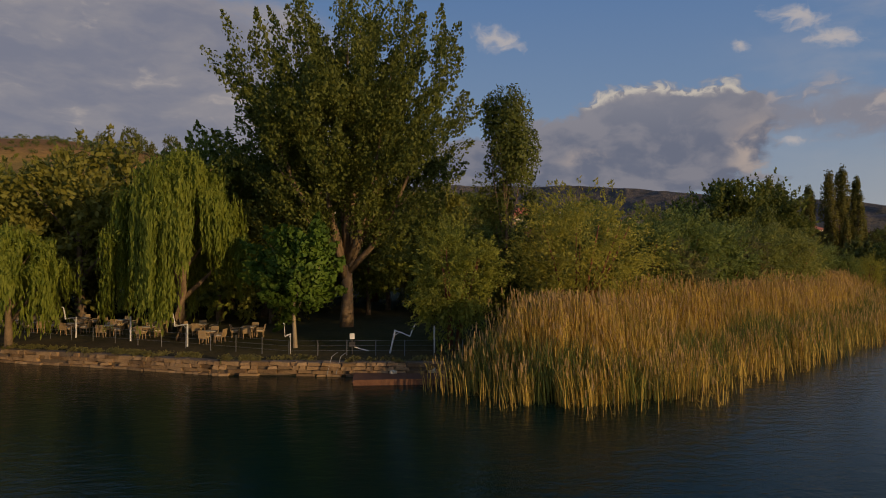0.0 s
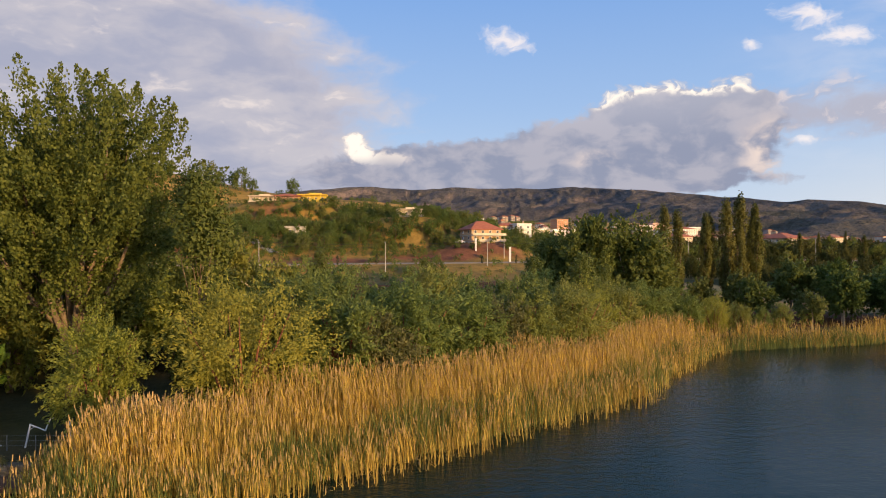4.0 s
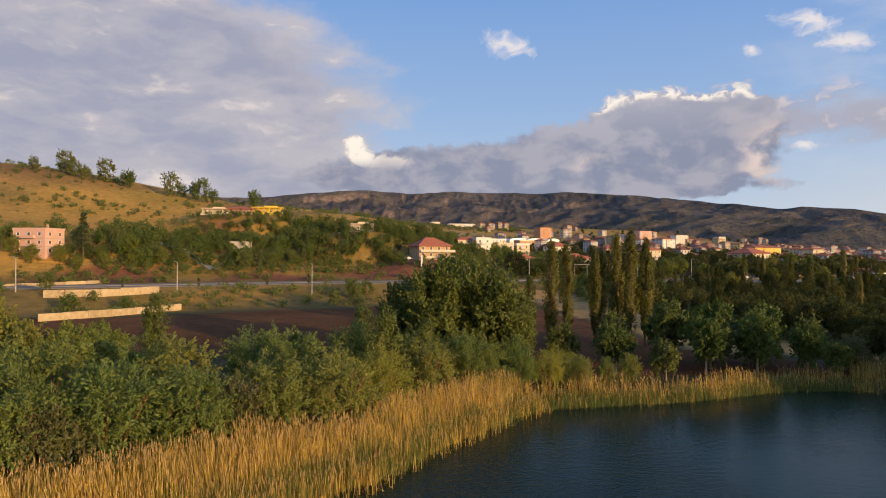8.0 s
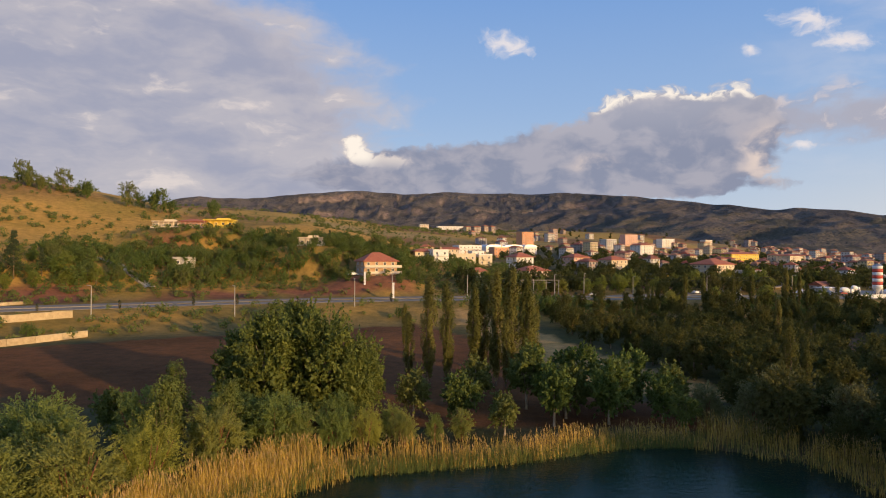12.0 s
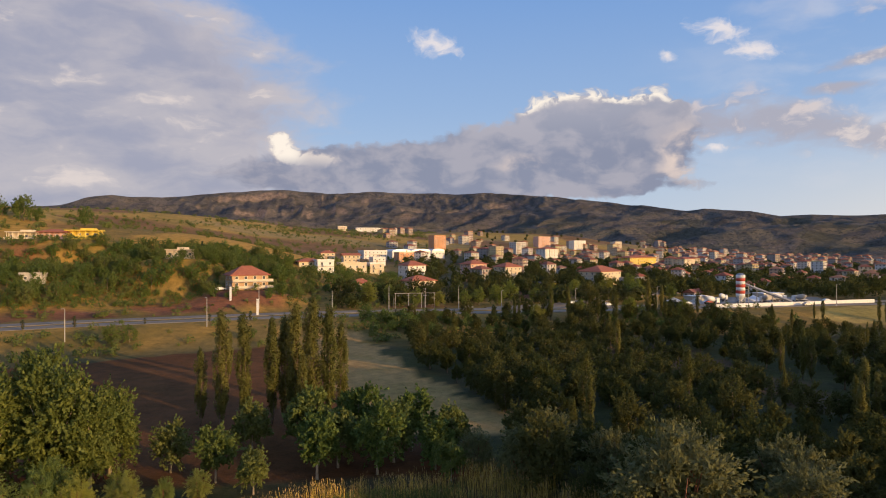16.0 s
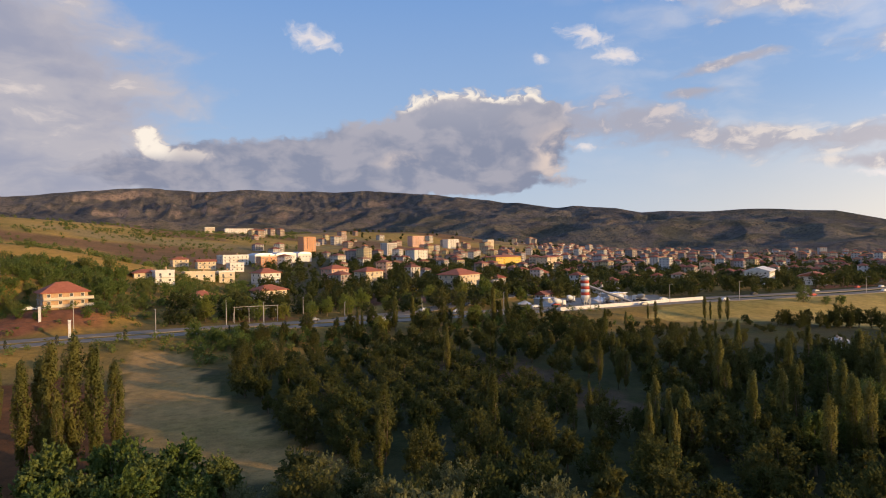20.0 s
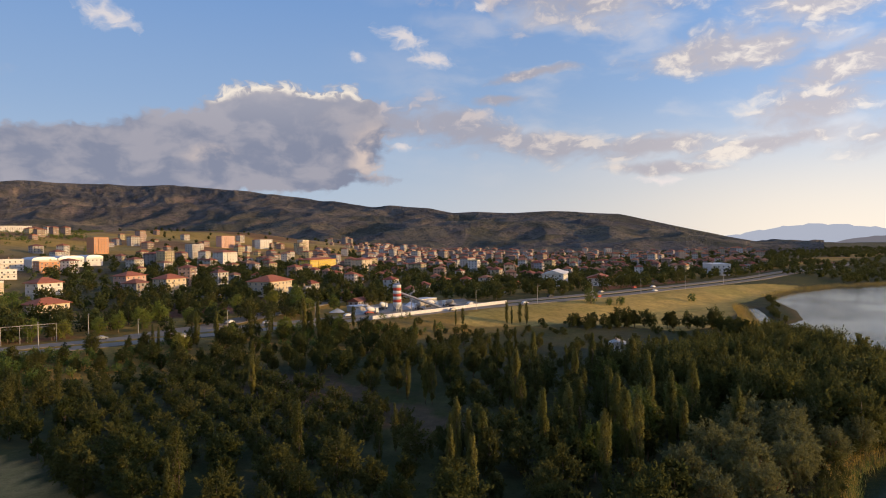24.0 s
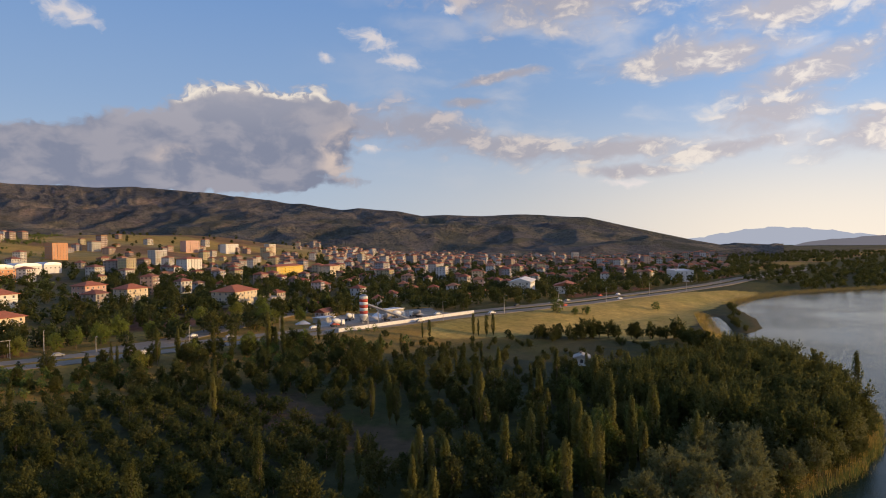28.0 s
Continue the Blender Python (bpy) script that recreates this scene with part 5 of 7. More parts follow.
def terrace_rows():
    """Rows of low orchard bushes on the slope, and thickets along the road."""
    r = np.random.default_rng(83)
    kinds = [bough_crown(np.random.default_rng(430 + i), 3.6, 3.8, 0.0, 8, 33, 0.42, 0.25)[0] for i in range(5)]
    out = []

    def put(x, y, size):
        c, s = math.cos(7 * x), math.sin(7 * x)
        out.append(kinds[len(out) % 5] @ np.array([[c, s, 0], [-s, c, 0], [0, 0, 1]]) * size + np.array([x, y, gz(x, y) - 0.15]))

    for i in range(40):
        for j in range(16):
            x = -84 + 4.2 * i + r.uniform(-0.8, 0.8)
            y = float(road_y(x)) + 37 + 5.2 * j + r.uniform(-0.6, 0.6)
            near = any(abs(x - a) < 10 and -c < y - b < 9 for a, b, c in ((47, 288, 14), (13, 313, 12), (-62, 338, 14), (-50, 340, 14), (-38, 343, 14), (-36, 288, 7)))
            if near or (x > 60 and r.uniform() < 0.6) or (x < -40 and 250 < y < 300 and abs(x + 38 + (y - 258)) < 7) or r.uniform() < 0.16:
                continue
            put(x, y, r.uniform(0.6, 1.15))
    for k in range(420):
        x = r.uniform(90, 262)
        t = r.uniform(-42, -15)
        if wave(np.array(x), np.array(t), 0.13, 84) < -0.1 or inside(STRAW_FIELD, np.array([x]), np.array([road_y(x) + t]))[0]:
            continue
        put(x, float(road_y(x)) + t, r.uniform(0.4, 1.0))
    solid("scrub", quads("scrub", np.concatenate(out), LEAF_WALNUT), None, "rows of low green bushes on the terraced slope", "bushes", kind="stuff")


terrace_rows()


def far_scrub():
    """Lines and patches of bushes on the dry slopes behind the villas."""
    r = np.random.default_rng(79)
    kinds = [round_crown(np.random.default_rng(420 + i), 3.2, 4.2, 0.0, 8, 9, 0.9, 0.3) for i in range(4)]
    out = []
    for k in range(9000):
        x, y = r.uniform(-330, 330), r.uniform(400, 1500)
        a = math.degrees(math.atan2(x - 100, y))
        if a > 7 or a < -34 or len(out) > 2600:
            continue
        w_ = float(wave(np.array(x), np.array(y * 2.0), 0.02, 81)) + 0.5 * float(wave(np.array(x), np.array(y), 0.06, 82))
        if r.uniform() > (0.75 if w_ > 0.25 else 0.10):
            continue
        c, s = math.cos(k), math.sin(k)
        out.append(kinds[k % 4] @ np.array([[c, s, 0], [-s, c, 0], [0, 0, 1]]) * r.uniform(0.5, 1.5) + np.array([x, y, gz(x, y) - 0.1]))
    solid("scrub", quads("scrub", np.concatenate(out), LEAF_WALNUT), None, "scattered bushes on the far dry slopes", "bushes", kind="stuff")


far_scrub()
hedge = [(318, 218), (350, 199), (372, 182), (346, 152)]
for (ax, ay), (bx, by) in zip(hedge, hedge[1:]):
    n = int(math.hypot(bx - ax, by - ay) / 3.2)
    for i in range(n):
        x, y = ax + (bx - ax) * i / n + rng.uniform(-2, 2), ay + (by - ay) * i / n + rng.uniform(-3, 3)
        plant(MID[i % 4], x, y, rng.uniform(0.55, 0.95), rng.uniform(0, 360), 1.0, "hedge beside the golden field")
for i, (x, y) in enumerate(((140, 287), (147, 291), (156, 294), (164, 300), (176, 304), (188, 311), (202, 320), (226, 303), (234, 310), (244, 303), (222, 330), (238, 338), (128, 284), (118, 282), (108, 286), (98, 284), (270, 345), (284, 352))):
    plant(GARDEN[i % 2], x, y, 0.75 + 0.12 * (i % 4), 57 * i, 1.0, "avenue trees")
for i, (x, y, s) in enumerate(((-96, 236, 0.75), (-105, 239, 0.8), (-88, 240, 0.7), (-112, 234, 0.8), (-80, 236, 0.6), (-72, 240, 0.7), (-64, 246, 0.75), (-56, 252, 0.8), (-70, 256, 0.9))):
    plant(GARDEN[i % 2], x, y, s, 45 * i, 1.0, "trees below the pink house")
for i, (x, y, s) in enumerate(((-90, 300, 1.2), (-82, 296, 1.3), (-94, 286, 1.1), (-86, 280, 1.2), (-78, 306, 1.3), (-100, 276, 1.0), (-76, 288, 1.2), (-68, 330, 1.0), (-58, 329, 0.8), (-52, 332, 1.0), (-44, 333, 0.8), (-39, 336, 1.0), (-27, 335, 0.9), (-20, 338, 1.0), (8, 306, 0.9), (18, 305, 0.9), (24, 309, 1.1), (36, 280, 0.7), (58, 279, 0.8), (62, 284, 1.0), (33, 286, 0.9), (68, 290, 1.0), (42, 277, 0.5))):
    plant(HILL[i % 3], x, y - 3, s * (0.4 if x < 5 else 0.95), 45 * i, 1.0, "trees before the villas", sink=0.3)
for k in range(170):
    x, y = rng.uniform(252, 345), rng.uniform(150, 246)
    p = np.array([x]), np.array([y])
    if inside(WOODLAND, *p)[0] or inside(GOLD_FIELD, *p)[0] or (abs(x - 287) < 9 and abs(y - 164) < 9) or wave(p[0], p[1], 0.09, 91)[0] < -0.25 or not free(x, y, 3.2, done):
        continue
    done.append((x, y))
    plant(LOW[k % 2], x, y, rng.uniform(0.3, 0.8), rng.uniform(0, 360), 1.0, "low bushes on the meadow")
for i in range(26):
    f = i / 25
    plant(LOW[i % 2], 414 + 112 * f + rng.uniform(-3, 3), 175 + 70 * f ** 0.95 + rng.uniform(-2, 2), rng.uniform(0.4, 0.8), 40 * i, 1.0, "bushes on the spit")
for i, (x, y, s) in enumerate(((296, 235, 0.9), (298, 234, 0.7), (302, 233, 0.85), (305, 232, 0.9), (271, 239, 0.6), (274, 238, 0.7))):
    plant(MIDC[i % 3], x, y, s * 0.75, 40 * i, 1.0, "small poplars at the golden field")
for i, (x, y, s) in enumerate(((172.7, 99, 0.9), (176, 96, 0.8), (168, 94, 0.75), (186, 92, 1.0), (200, 88, 1.1), (210, 84, 1.15), (196, 80, 1.0), (222, 88, 1.1))):
    plant(C[i % 3], x, y, s * 0.85, 40 * i, 1.0, "columnar poplars of the wood")
ROW = [(158, 236, 0.7), (164, 239, 0.75), (170, 237, 0.8), (176, 240, 0.75), (183, 241, 0.85), (189, 239, 0.8), (196, 243, 0.8), (203, 241, 0.85), (210, 244, 0.75), (218, 243, 0.7), (150, 238, 0.6), (226, 246, 0.6)]
# a tall row between the wood and the road
for i, (x, y, s) in enumerate(ROW):
    plant((C + MIDC)[i % 6] if i % 3 else GARDEN[i % 2], x, y, s, 40 * i, 1.0, "tall trees before the road")
for i in range(46):
    f = i / 45
    x = 200 + 105 * f
    y = float(np.interp(x, [205, 229, 245, 266, 294, 306], [51, 62, 61, 64, 74, 87])) + rng.uniform(1.5, 4.5)
    plant(LOW[i % 2], x, y, rng.uniform(0.5, 0.95), 40 * i, 1.0, "low bushes at the water")


# ---------------------------------------------------------------- reeds
def reeds(name, line, width, density, height, rng, label, green=0.0):
    """A bed of reeds along a shore line: stems, hanging blades, plumes."""
    L = np.array(line, float)
    seg = np.linalg.norm(np.diff(L, axis=0), axis=1)
    cum = np.r_[0, np.cumsum(seg)]
    n = int(cum[-1] * width * density)
    s = rng.uniform(0, cum[-1], n)
    base = np.stack([np.interp(s, cum, L[:, 0]), np.interp(s, cum, L[:, 1])], -1)
    i = np.clip(np.searchsorted(cum, s) - 1, 0, len(seg) - 1)
    t = unit(np.diff(L, axis=0))[i]
    nor = np.stack([-t[:, 1], t[:, 0]], -1)
    edge = wave(base[:, 0], base[:, 1], 0.9, 41) * 0.7
    off = np.where(rng.uniform(0, 1, n) < 0.05, rng.uniform(-0.55, -0.1, n), rng.uniform(-0.22, 1, n)) * width + edge
    p = base + nor * off[:, None]
    h = height * np.where(rng.uniform(0, 1, n) < 0.72, rng.uniform(0.76, 1.12, n), rng.uniform(0.3, 0.8, n)) * (0.62 + 0.38 * smooth((off + 0.6) / 2.6)) * (1 + 0.13 * wave(p[:, 0], p[:, 1], 0.35, 42) + 0.06 * wave(p[:, 0], p[:, 1], 1.3, 47))
    gust = np.stack([wave(p[:, 0], p[:, 1], 1.6, 43), wave(p[:, 0], p[:, 1], 1.4, 44)], -1)
    lean = (rng.normal(0, 0.07, (n, 2)) + gust * 0.11 + np.array([-0.05, 0.03])) * h[:, None]
    z0 = np.maximum(ground_z(p[:, 0], p[:, 1]), -0.6)
    a = rng.uniform(0, math.pi, n)
    w = np.stack([np.cos(a), np.sin(a)], -1) * rng.uniform(0.010, 0.027, n)[:, None]

    def blade(p0, z_0, p1, z_1, w0, w1):
        return np.stack([np.c_[p0 - w0, z_0], np.c_[p0 + w0, z_0], np.c_[p1 + w1, z_1], np.c_[p1 - w1, z_1]], 1)

    m1 = p + lean * 0.35
    q = [blade(p, z0, m1, z0 + h * 0.6, w, w * 0.9), blade(m1, z0 + h * 0.6, p + lean, z0 + h, w * 0.9, w * 0.3)]
    for k in range(2):
        f = rng.uniform(0.25, 0.9, n)
        b = rng.uniform(0, 6.28, n)
        d = np.stack([np.cos(b), np.sin(b)], -1) * rng.uniform(0.18, 0.5, n)[:, None]
        st = p + lean * (f ** 1.6)[:, None]
        q.append(blade(st, z0 + h * f, st + d, z0 + h * f + rng.uniform(-0.15, 0.45, n), w * 0.9, w * 0.12))
    ob = thing(name, label, "reeds", kind="stuff")
    part("stems", quads("stems", np.concatenate(q), REED), REED, ob)
    tip = rng.uniform(0, 1, n) < 0.30
    pt, zt, wl = (p + lean)[tip], (z0 + h)[tip], unit(w[tip])
    pl = [blade(pt, zt - 0.05, pt + lean[tip] * 0.10, zt + 0.30, wl * 0.035, wl * 0.012), blade(pt, zt - 0.05, pt + lean[tip] * 0.10, zt + 0.30, np.stack([-wl[:, 1], wl[:, 0]], -1) * 0.035, wl * 0.01)]
    part("plumes", quads("plumes", np.concatenate(pl), PLUME), PLUME, ob, "brown feathery plumes")
    if green:
        m = int(cum[-1] * 2.2 * density * green)
        s = rng.uniform(0, cum[-1], m)
        g = np.stack([np.interp(s, cum, L[:, 0]), np.interp(s, cum, L[:, 1])], -1) + rng.normal(0, 0.7, (m, 2))
        zz = np.maximum(ground_z(g[:, 0], g[:, 1]), -0.5)
        hh = height * rng.uniform(0.25, 0.72, m) * (1 + 0.25 * wave(g[:, 0], g[:, 1], 0.5, 48))
        b = rng.uniform(0, 6.28, m)
        ww = np.stack([np.cos(b), np.sin(b)], -1) * 0.022
        ld = rng.normal(0, 0.16, (m, 2)) * hh[:, None]
        part("shoots", quads("shoots", np.concatenate([blade(g, zz, g + ld * 0.4, zz + hh * 0.6, ww, ww), blade(g + ld * 0.4, zz + hh * 0.6, g + ld, zz + hh, ww, ww * 0.2)]), REED_GREEN), REED_GREEN, ob, "green young shoots at the water's edge")
    return ob


rng = np.random.default_rng(8)
reeds("reed_bed", [(1.8, 29.5), (3.0, 27.0), (5, 25.3), (9, 25.8), (18.5, 34.2), (25, 38.8), (40.5, 52.6)], 6.5, 60, 3.6, rng, "tall golden dry reeds standing in the shallow water", 1.3)
reeds("reed_bed", [(40.5, 52.6), (46.6, 62.5), (57.5, 75.6)], 5.0, 50, 3.4, rng, "golden dry reeds on the curved shore", 1.2)
reeds("reed_bed", [(57.5, 75.6), (78, 80), (93.7, 86.2), (103.7, 86.2)], 2.8, 22, 2.3, rng, "golden green reeds along the bay", 2.4)
reeds("reed_bed", [(103.7, 86.2), (114.5, 80.3), (116.6, 73), (117, 60), (133, 48)], 5.0, 17, 2.9, rng, "dull brown reeds in the shade of the willows", 0.4)
reeds("reed_bed", [(205, 51), (229, 62), (245, 61), (266, 64), (294, 74), (318, 100)], 3.5, 9, 2.4, rng, "dull green reeds below the grove", 2.0)
reeds("reed_bed", [(530, 246), (582, 260), (650, 264), (760, 236), (900, 200)], 9.0, 2.2, 2.6, rng, "brown reeds along the far shore", 0.3)
reeds("reed_bed", [(384, 165), (408, 184), (430, 200), (466, 226)], 7.0, 6, 2.6, rng, "reeds at the far inlet", 0.8)


# ---------------------------------------------------------------- the quay and its terrace
def quay():
    """Low stone wall, block by block, under a grassy ledge."""
    line = [(-60, 46), (-44, 42), (-27, 36.8), (-19.5, 34.6), (-12.5, 32.2), (-5, 31.6), (0.2, 31.4)]
    wall = thing("quay_wall", "low weathered stone quay wall along the terrace", "wall", kind="structure")
    core, k = Mesh(), random.Random(3)
    n = 0
    sizes = (0.35, 0.55, 0.8, 1.1)
    block = []
    for s in sizes:
        q = Mesh().box((0, 0, 0), (s, 0.42, 0.2), 0, 0, 0.93)
        q.v = [(a + k.uniform(-0.04, 0.04), b + k.uniform(-0.05, 0.05), c + k.uniform(-0.03, 0.03)) for a, b, c in q.v]
        block.append(q.mesh("stone", STONE))
    for (ax, ay), (bx, by) in zip(line, line[1:]):
        d = math.hypot(bx - ax, by - ay)
        rz = math.atan2(by - ay, bx - ax)
        core.box(((ax + bx) / 2 - math.sin(rz) * 0.1, (ay + by) / 2 + math.cos(rz) * 0.1, 0.22), (d + 0.2, 0.5, 1.1), rz)
        if ax < -28:
            continue
        for row in range(4):
            p = k.uniform(-0.3, 0)
            while p < d - 0.2:
                i = k.randrange(4)
                s = sizes[i]
                c = p + s / 2
                out = 0.10 + k.uniform(0, 0.14) + (0.12 if row == 0 else 0)
                if k.random() > 0.06 and n < 300:
                    ob = new("stone", block[i])
                    ob.parent = wall
                    ob.matrix_basis = pose(ax + math.cos(rz) * c + math.sin(rz) * out, ay + math.sin(rz) * c - math.cos(rz) * out, 0.02 + 0.212 * row, k.uniform(-5, 5), k.uniform(-4, 4), math.degrees(rz) + k.uniform(-6, 6))
                    n += 1
                p += s + 0.03
    part("core", core, MORTAR, wall)


quay()


def ledge_plants():
    """Dry tufts that hang over the quay's edge."""
    r = np.random.default_rng(31)
    line = np.array([(-40, 40.6), (-27, 36.9), (-19.5, 34.7), (-12.5, 32.3), (-5, 31.7), (0, 31.5)])
    cum = np.r_[0, np.cumsum(np.linalg.norm(np.diff(line, axis=0), axis=1))]
    q = []
    for k in range(150):
        s = r.uniform(0, cum[-1])
        if s > 27 and r.uniform() < 0.6:
            continue
        x, y = np.interp(s, cum, line[:, 0]), np.interp(s, cum, line[:, 1])
        n = 26
        st = np.array([x, y + r.uniform(-0.1, 0.9), 0.82]) + r.normal(0, 0.12, (n, 3)) * np.array([1, 1, 0.2])
        way = unit(r.normal(0, 0.6, (n, 3)) + np.array([0, -0.5, 0.9]))
        q.append(sprays(r, st, way, r.uniform(0.25, 0.6, n), np.full(n, 0.05), 9, 0.13, 0.25, 0.7))
    solid("ledge_tufts", quads("ledge_tufts", np.concatenate(q), LEDGE), None, "dry grass tufts hanging over the quay wall", "grass", kind="stuff")


LEDGE = leafy("dry_tufts", rgb(0.14, 0.12, 0.04), rgb(0.38, 0.29, 0.11), rgb(0.16, 0.20, 0.05), 0.35, 0.4)
ledge_plants()


def bent_post(x, y, flip=1, lean=0.0, turn=0.0, h=1.45, arm=True):
    """White pipe post whose head steps out in a crank."""
    ob = thing("bent_post", "white painted pipe post with a cranked arm" if arm else "plain white painted post at the terrace edge", "post", "white posts along the quay")
    part("pole", Mesh().tube([(0, 0, -0.2), (0, 0, h * 0.5), (0, 0, h)], [0.055, 0.055, 0.055], 8), WHITE, ob)
    if arm:
        part("arm", Mesh().tube([(0, 0, h - 0.04), (-0.5 * flip, 0, h - 0.10), (-0.98 * flip, 0, h - 0.20)], [0.04, 0.04, 0.04], 7), WHITE, ob)
        part("riser", Mesh().tube([(-0.97 * flip, 0, h - 0.2), (-1.05 * flip, 0, h + 0.28), (-1.13 * flip, 0, h + 0.6), (-1.28 * flip, 0, h + 0.64)], [0.04, 0.04, 0.04, 0.04], 7), WHITE, ob)
        part("brace", Mesh().tube([(0, 0, h - 0.35), (-0.3 * flip, 0, h - 0.10)], [0.02, 0.02], 5), WHITE, ob)
    ob.matrix_basis = pose(x, y, gz(x, y), 0, lean, turn)
    return ob


for x, y, f, l, a in ((-25.1, 41.4, 1, 0, 1), (-16.0, 37.2, 1, 0, 1), (-20.6, 39.6, 1, 0, 0), (-2.9, 34.6, -1, 12, 1), (-31, 43.6, 1, 0, 1), (-0.2, 34.6, 1, 0, 0)):
    bent_post(x, y, f, l, -20 if x < -10 else 0, 1.45 if a else 1.65, a)
p = bent_post(-9.0, 34.9, 1, 0, 0, 1.2, True)
p.scale = (0.35, 1, 1)


def fence():
    ob = thing("wire_fence", "thin wire fence on slim grey posts round the terrace", "fence")
    post = Mesh().tube([(0, 0, -0.2), (0, 0, 0.95)], [0.022, 0.02], 6).mesh("post", GREY)
    line = [(-34, 44), (-25, 40.6), (-16, 36.9), (-9, 34.4), (1.5, 34.0)]
    wires = [Mesh(), Mesh(), Mesh()]
    for (ax, ay), (bx, by) in zip(line, line[1:]):
        d = math.hypot(bx - ax, by - ay)
        k = max(1, round(d / 1.9))
        for i in range(k + 1):
            x, y = ax + (bx - ax) * i / k, ay + (by - ay) * i / k
            if i < k or bx > 1:
                q = new("post", post)
                q.parent = ob
                q.matrix_basis = pose(x, y, gz(x, y))
        for w_, h in zip(wires, (0.3, 0.6, 0.9)):
            w_.tube([(ax, ay, gz(ax, ay) + h), (bx, by, gz(bx, by) + h)], [0.006, 0.006], 4)
    for w_ in wires:
        part("wire", w_, GREY, ob)


fence()


def deck():
    ob = thing("floating_deck", "flat rusty brown floating jetty tied to the quay", "jetty")
    part("frame", Mesh().box((0, 0, -0.06), (5.0, 3.0, 0.16)), RUST, ob)
    plank = Mesh().box((0, 0, 0), (0.31, 3.04, 0.045)).mesh("plank", RUST)
    for i in range(16):
        q = new("plank", plank)
        q.parent = ob
        q.matrix_basis = pose(-2.4 + 0.32 * i, 0, 0.045)
    part("kerb", Mesh().box((0, -1.5, 0.1), (5.0, 0.07, 0.14)), RUST, ob)
    ob.matrix_basis = pose(-2.2, 30.4, 0.14, 0, 0, 3)
    h = thing("jetty_handrail", "thin bent pipe handrail at the head of the jetty", "handrail")
    part("rail", Mesh().tube([(0, 0, -0.3), (0.25, 0.2, 0.7), (0.5, 0.7, 0.85)], [0.016, 0.016, 0.016], 6), GREY, h)
    part("rail", Mesh().tube([(0.5, 0, -0.3), (0.75, 0.2, 0.7), (1.0, 0.7, 0.85)], [0.016, 0.016, 0.016], 6), GREY, h)
    h.matrix_basis = pose(-6.3, 31.2, 0.4)
    for x, y, s in ((-2.6, 30.9, 0.3), (-0.4, 31.3, 0.45)):
        m = Mesh()
        for a in range(5):
            m.tube([(math.cos(a * 1.3) * s * 0.5, math.sin(a * 1.3) * s * 0.4, 0.0), (math.cos(a * 1.3) * s * 0.4, math.sin(a * 1.3) * s * 0.3, s * 0.35), (0, 0, s * 0.55)], [s * 0.3, s * 0.34, s * 0.1], 7)
        b = solid("sack", m, CUSHION, "crumpled pale sack lying on the jetty", "sack", smooth=True)
        b.matrix_basis = pose(x, y, 0.215)


deck()


def floodlight():
    ob = thing("floodlight", "white floodlight head on a short dark stand at the quay", "lamp")
    part("stand", Mesh().tube([(0, 0, -0.2), (0, 0, 1.0)], [0.05, 0.04], 7), DARK, ob)
    part("clamp", Mesh().box((0, 0, 0.75), (0.35, 0.22, 0.3)), DARK, ob)
    part("head", Mesh().box((0, -0.08, 1.25), (0.30, 0.14, 0.34), 0.2, 0, 0.9), WHITE, ob, "white square lamp head")
    part("rod", Mesh().tube([(0.1, 0, 0.6), (0.55, 0, 0.45), (1.0, -0.1, 0.36)], [0.03, 0.03, 0.03], 6), WHITE, ob, "pale slanting rod")
    ob.matrix_basis = pose(-5.2, 34.5, gz(-5.2, 34.5) - 0.15)


floodlight()


def chair():
    ob = thing("garden_chair", "tan wicker armchair on the lakeside terrace", "chair", "chairs on the terrace")
    part("seat", Mesh().box((0, 0, 0.42), (0.52, 0.5, 0.10), 0, 0, 0.94), WICKER, ob)
    part("cushion", Mesh().box((0, -0.01, 0.50), (0.46, 0.44, 0.07), 0, 0, 0.9), CUSHION, ob, "cream seat cushion")
    part("backrest", Mesh().add([(-0.27, 0.22, 0.4), (0.27, 0.22, 0.4), (0.25, 0.34, 0.92), (-0.25, 0.34, 0.92), (-0.27, 0.28, 0.4), (0.27, 0.28, 0.4), (0.25, 0.40, 0.92), (-0.25, 0.40, 0.92)], [(0, 1, 2, 3), (5, 4, 7, 6), (3, 2, 6, 7), (0, 3, 7, 4), (1, 5, 6, 2), (0, 4, 5, 1)]), WICKER, ob)
    for s in (-1, 1):
        part("armrest", Mesh().tube([(0.28 * s, -0.24, 0.42), (0.29 * s, -0.22, 0.64), (0.29 * s, 0.26, 0.66)], [0.035, 0.035, 0.035], 6), WICKER, ob)
        for d in (-0.22, 0.22):
            part("leg", Mesh().tube([(0.23 * s, d, 0.0), (0.22 * s, d * 0.95, 0.40)], [0.022, 0.026], 6), WICKER, ob)
    return ob


def table():
    ob = thing("garden_table", "square wooden terrace table with a pale cloth top", "table", "tables on the terrace")
    part("tabletop", Mesh().box((0, 0, 0.73), (0.9, 0.9, 0.04)), CUSHION, ob, "pale covered top")
    part("apron", Mesh().box((0, 0, 0.67), (0.76, 0.76, 0.08)), WOOD, ob)
    for sx in (-0.38, 0.38):
        for sy in (-0.38, 0.38):
            part("leg", Mesh().box((sx, sy, 0.33), (0.06, 0.06, 0.66)), WOOD, ob)
    return ob


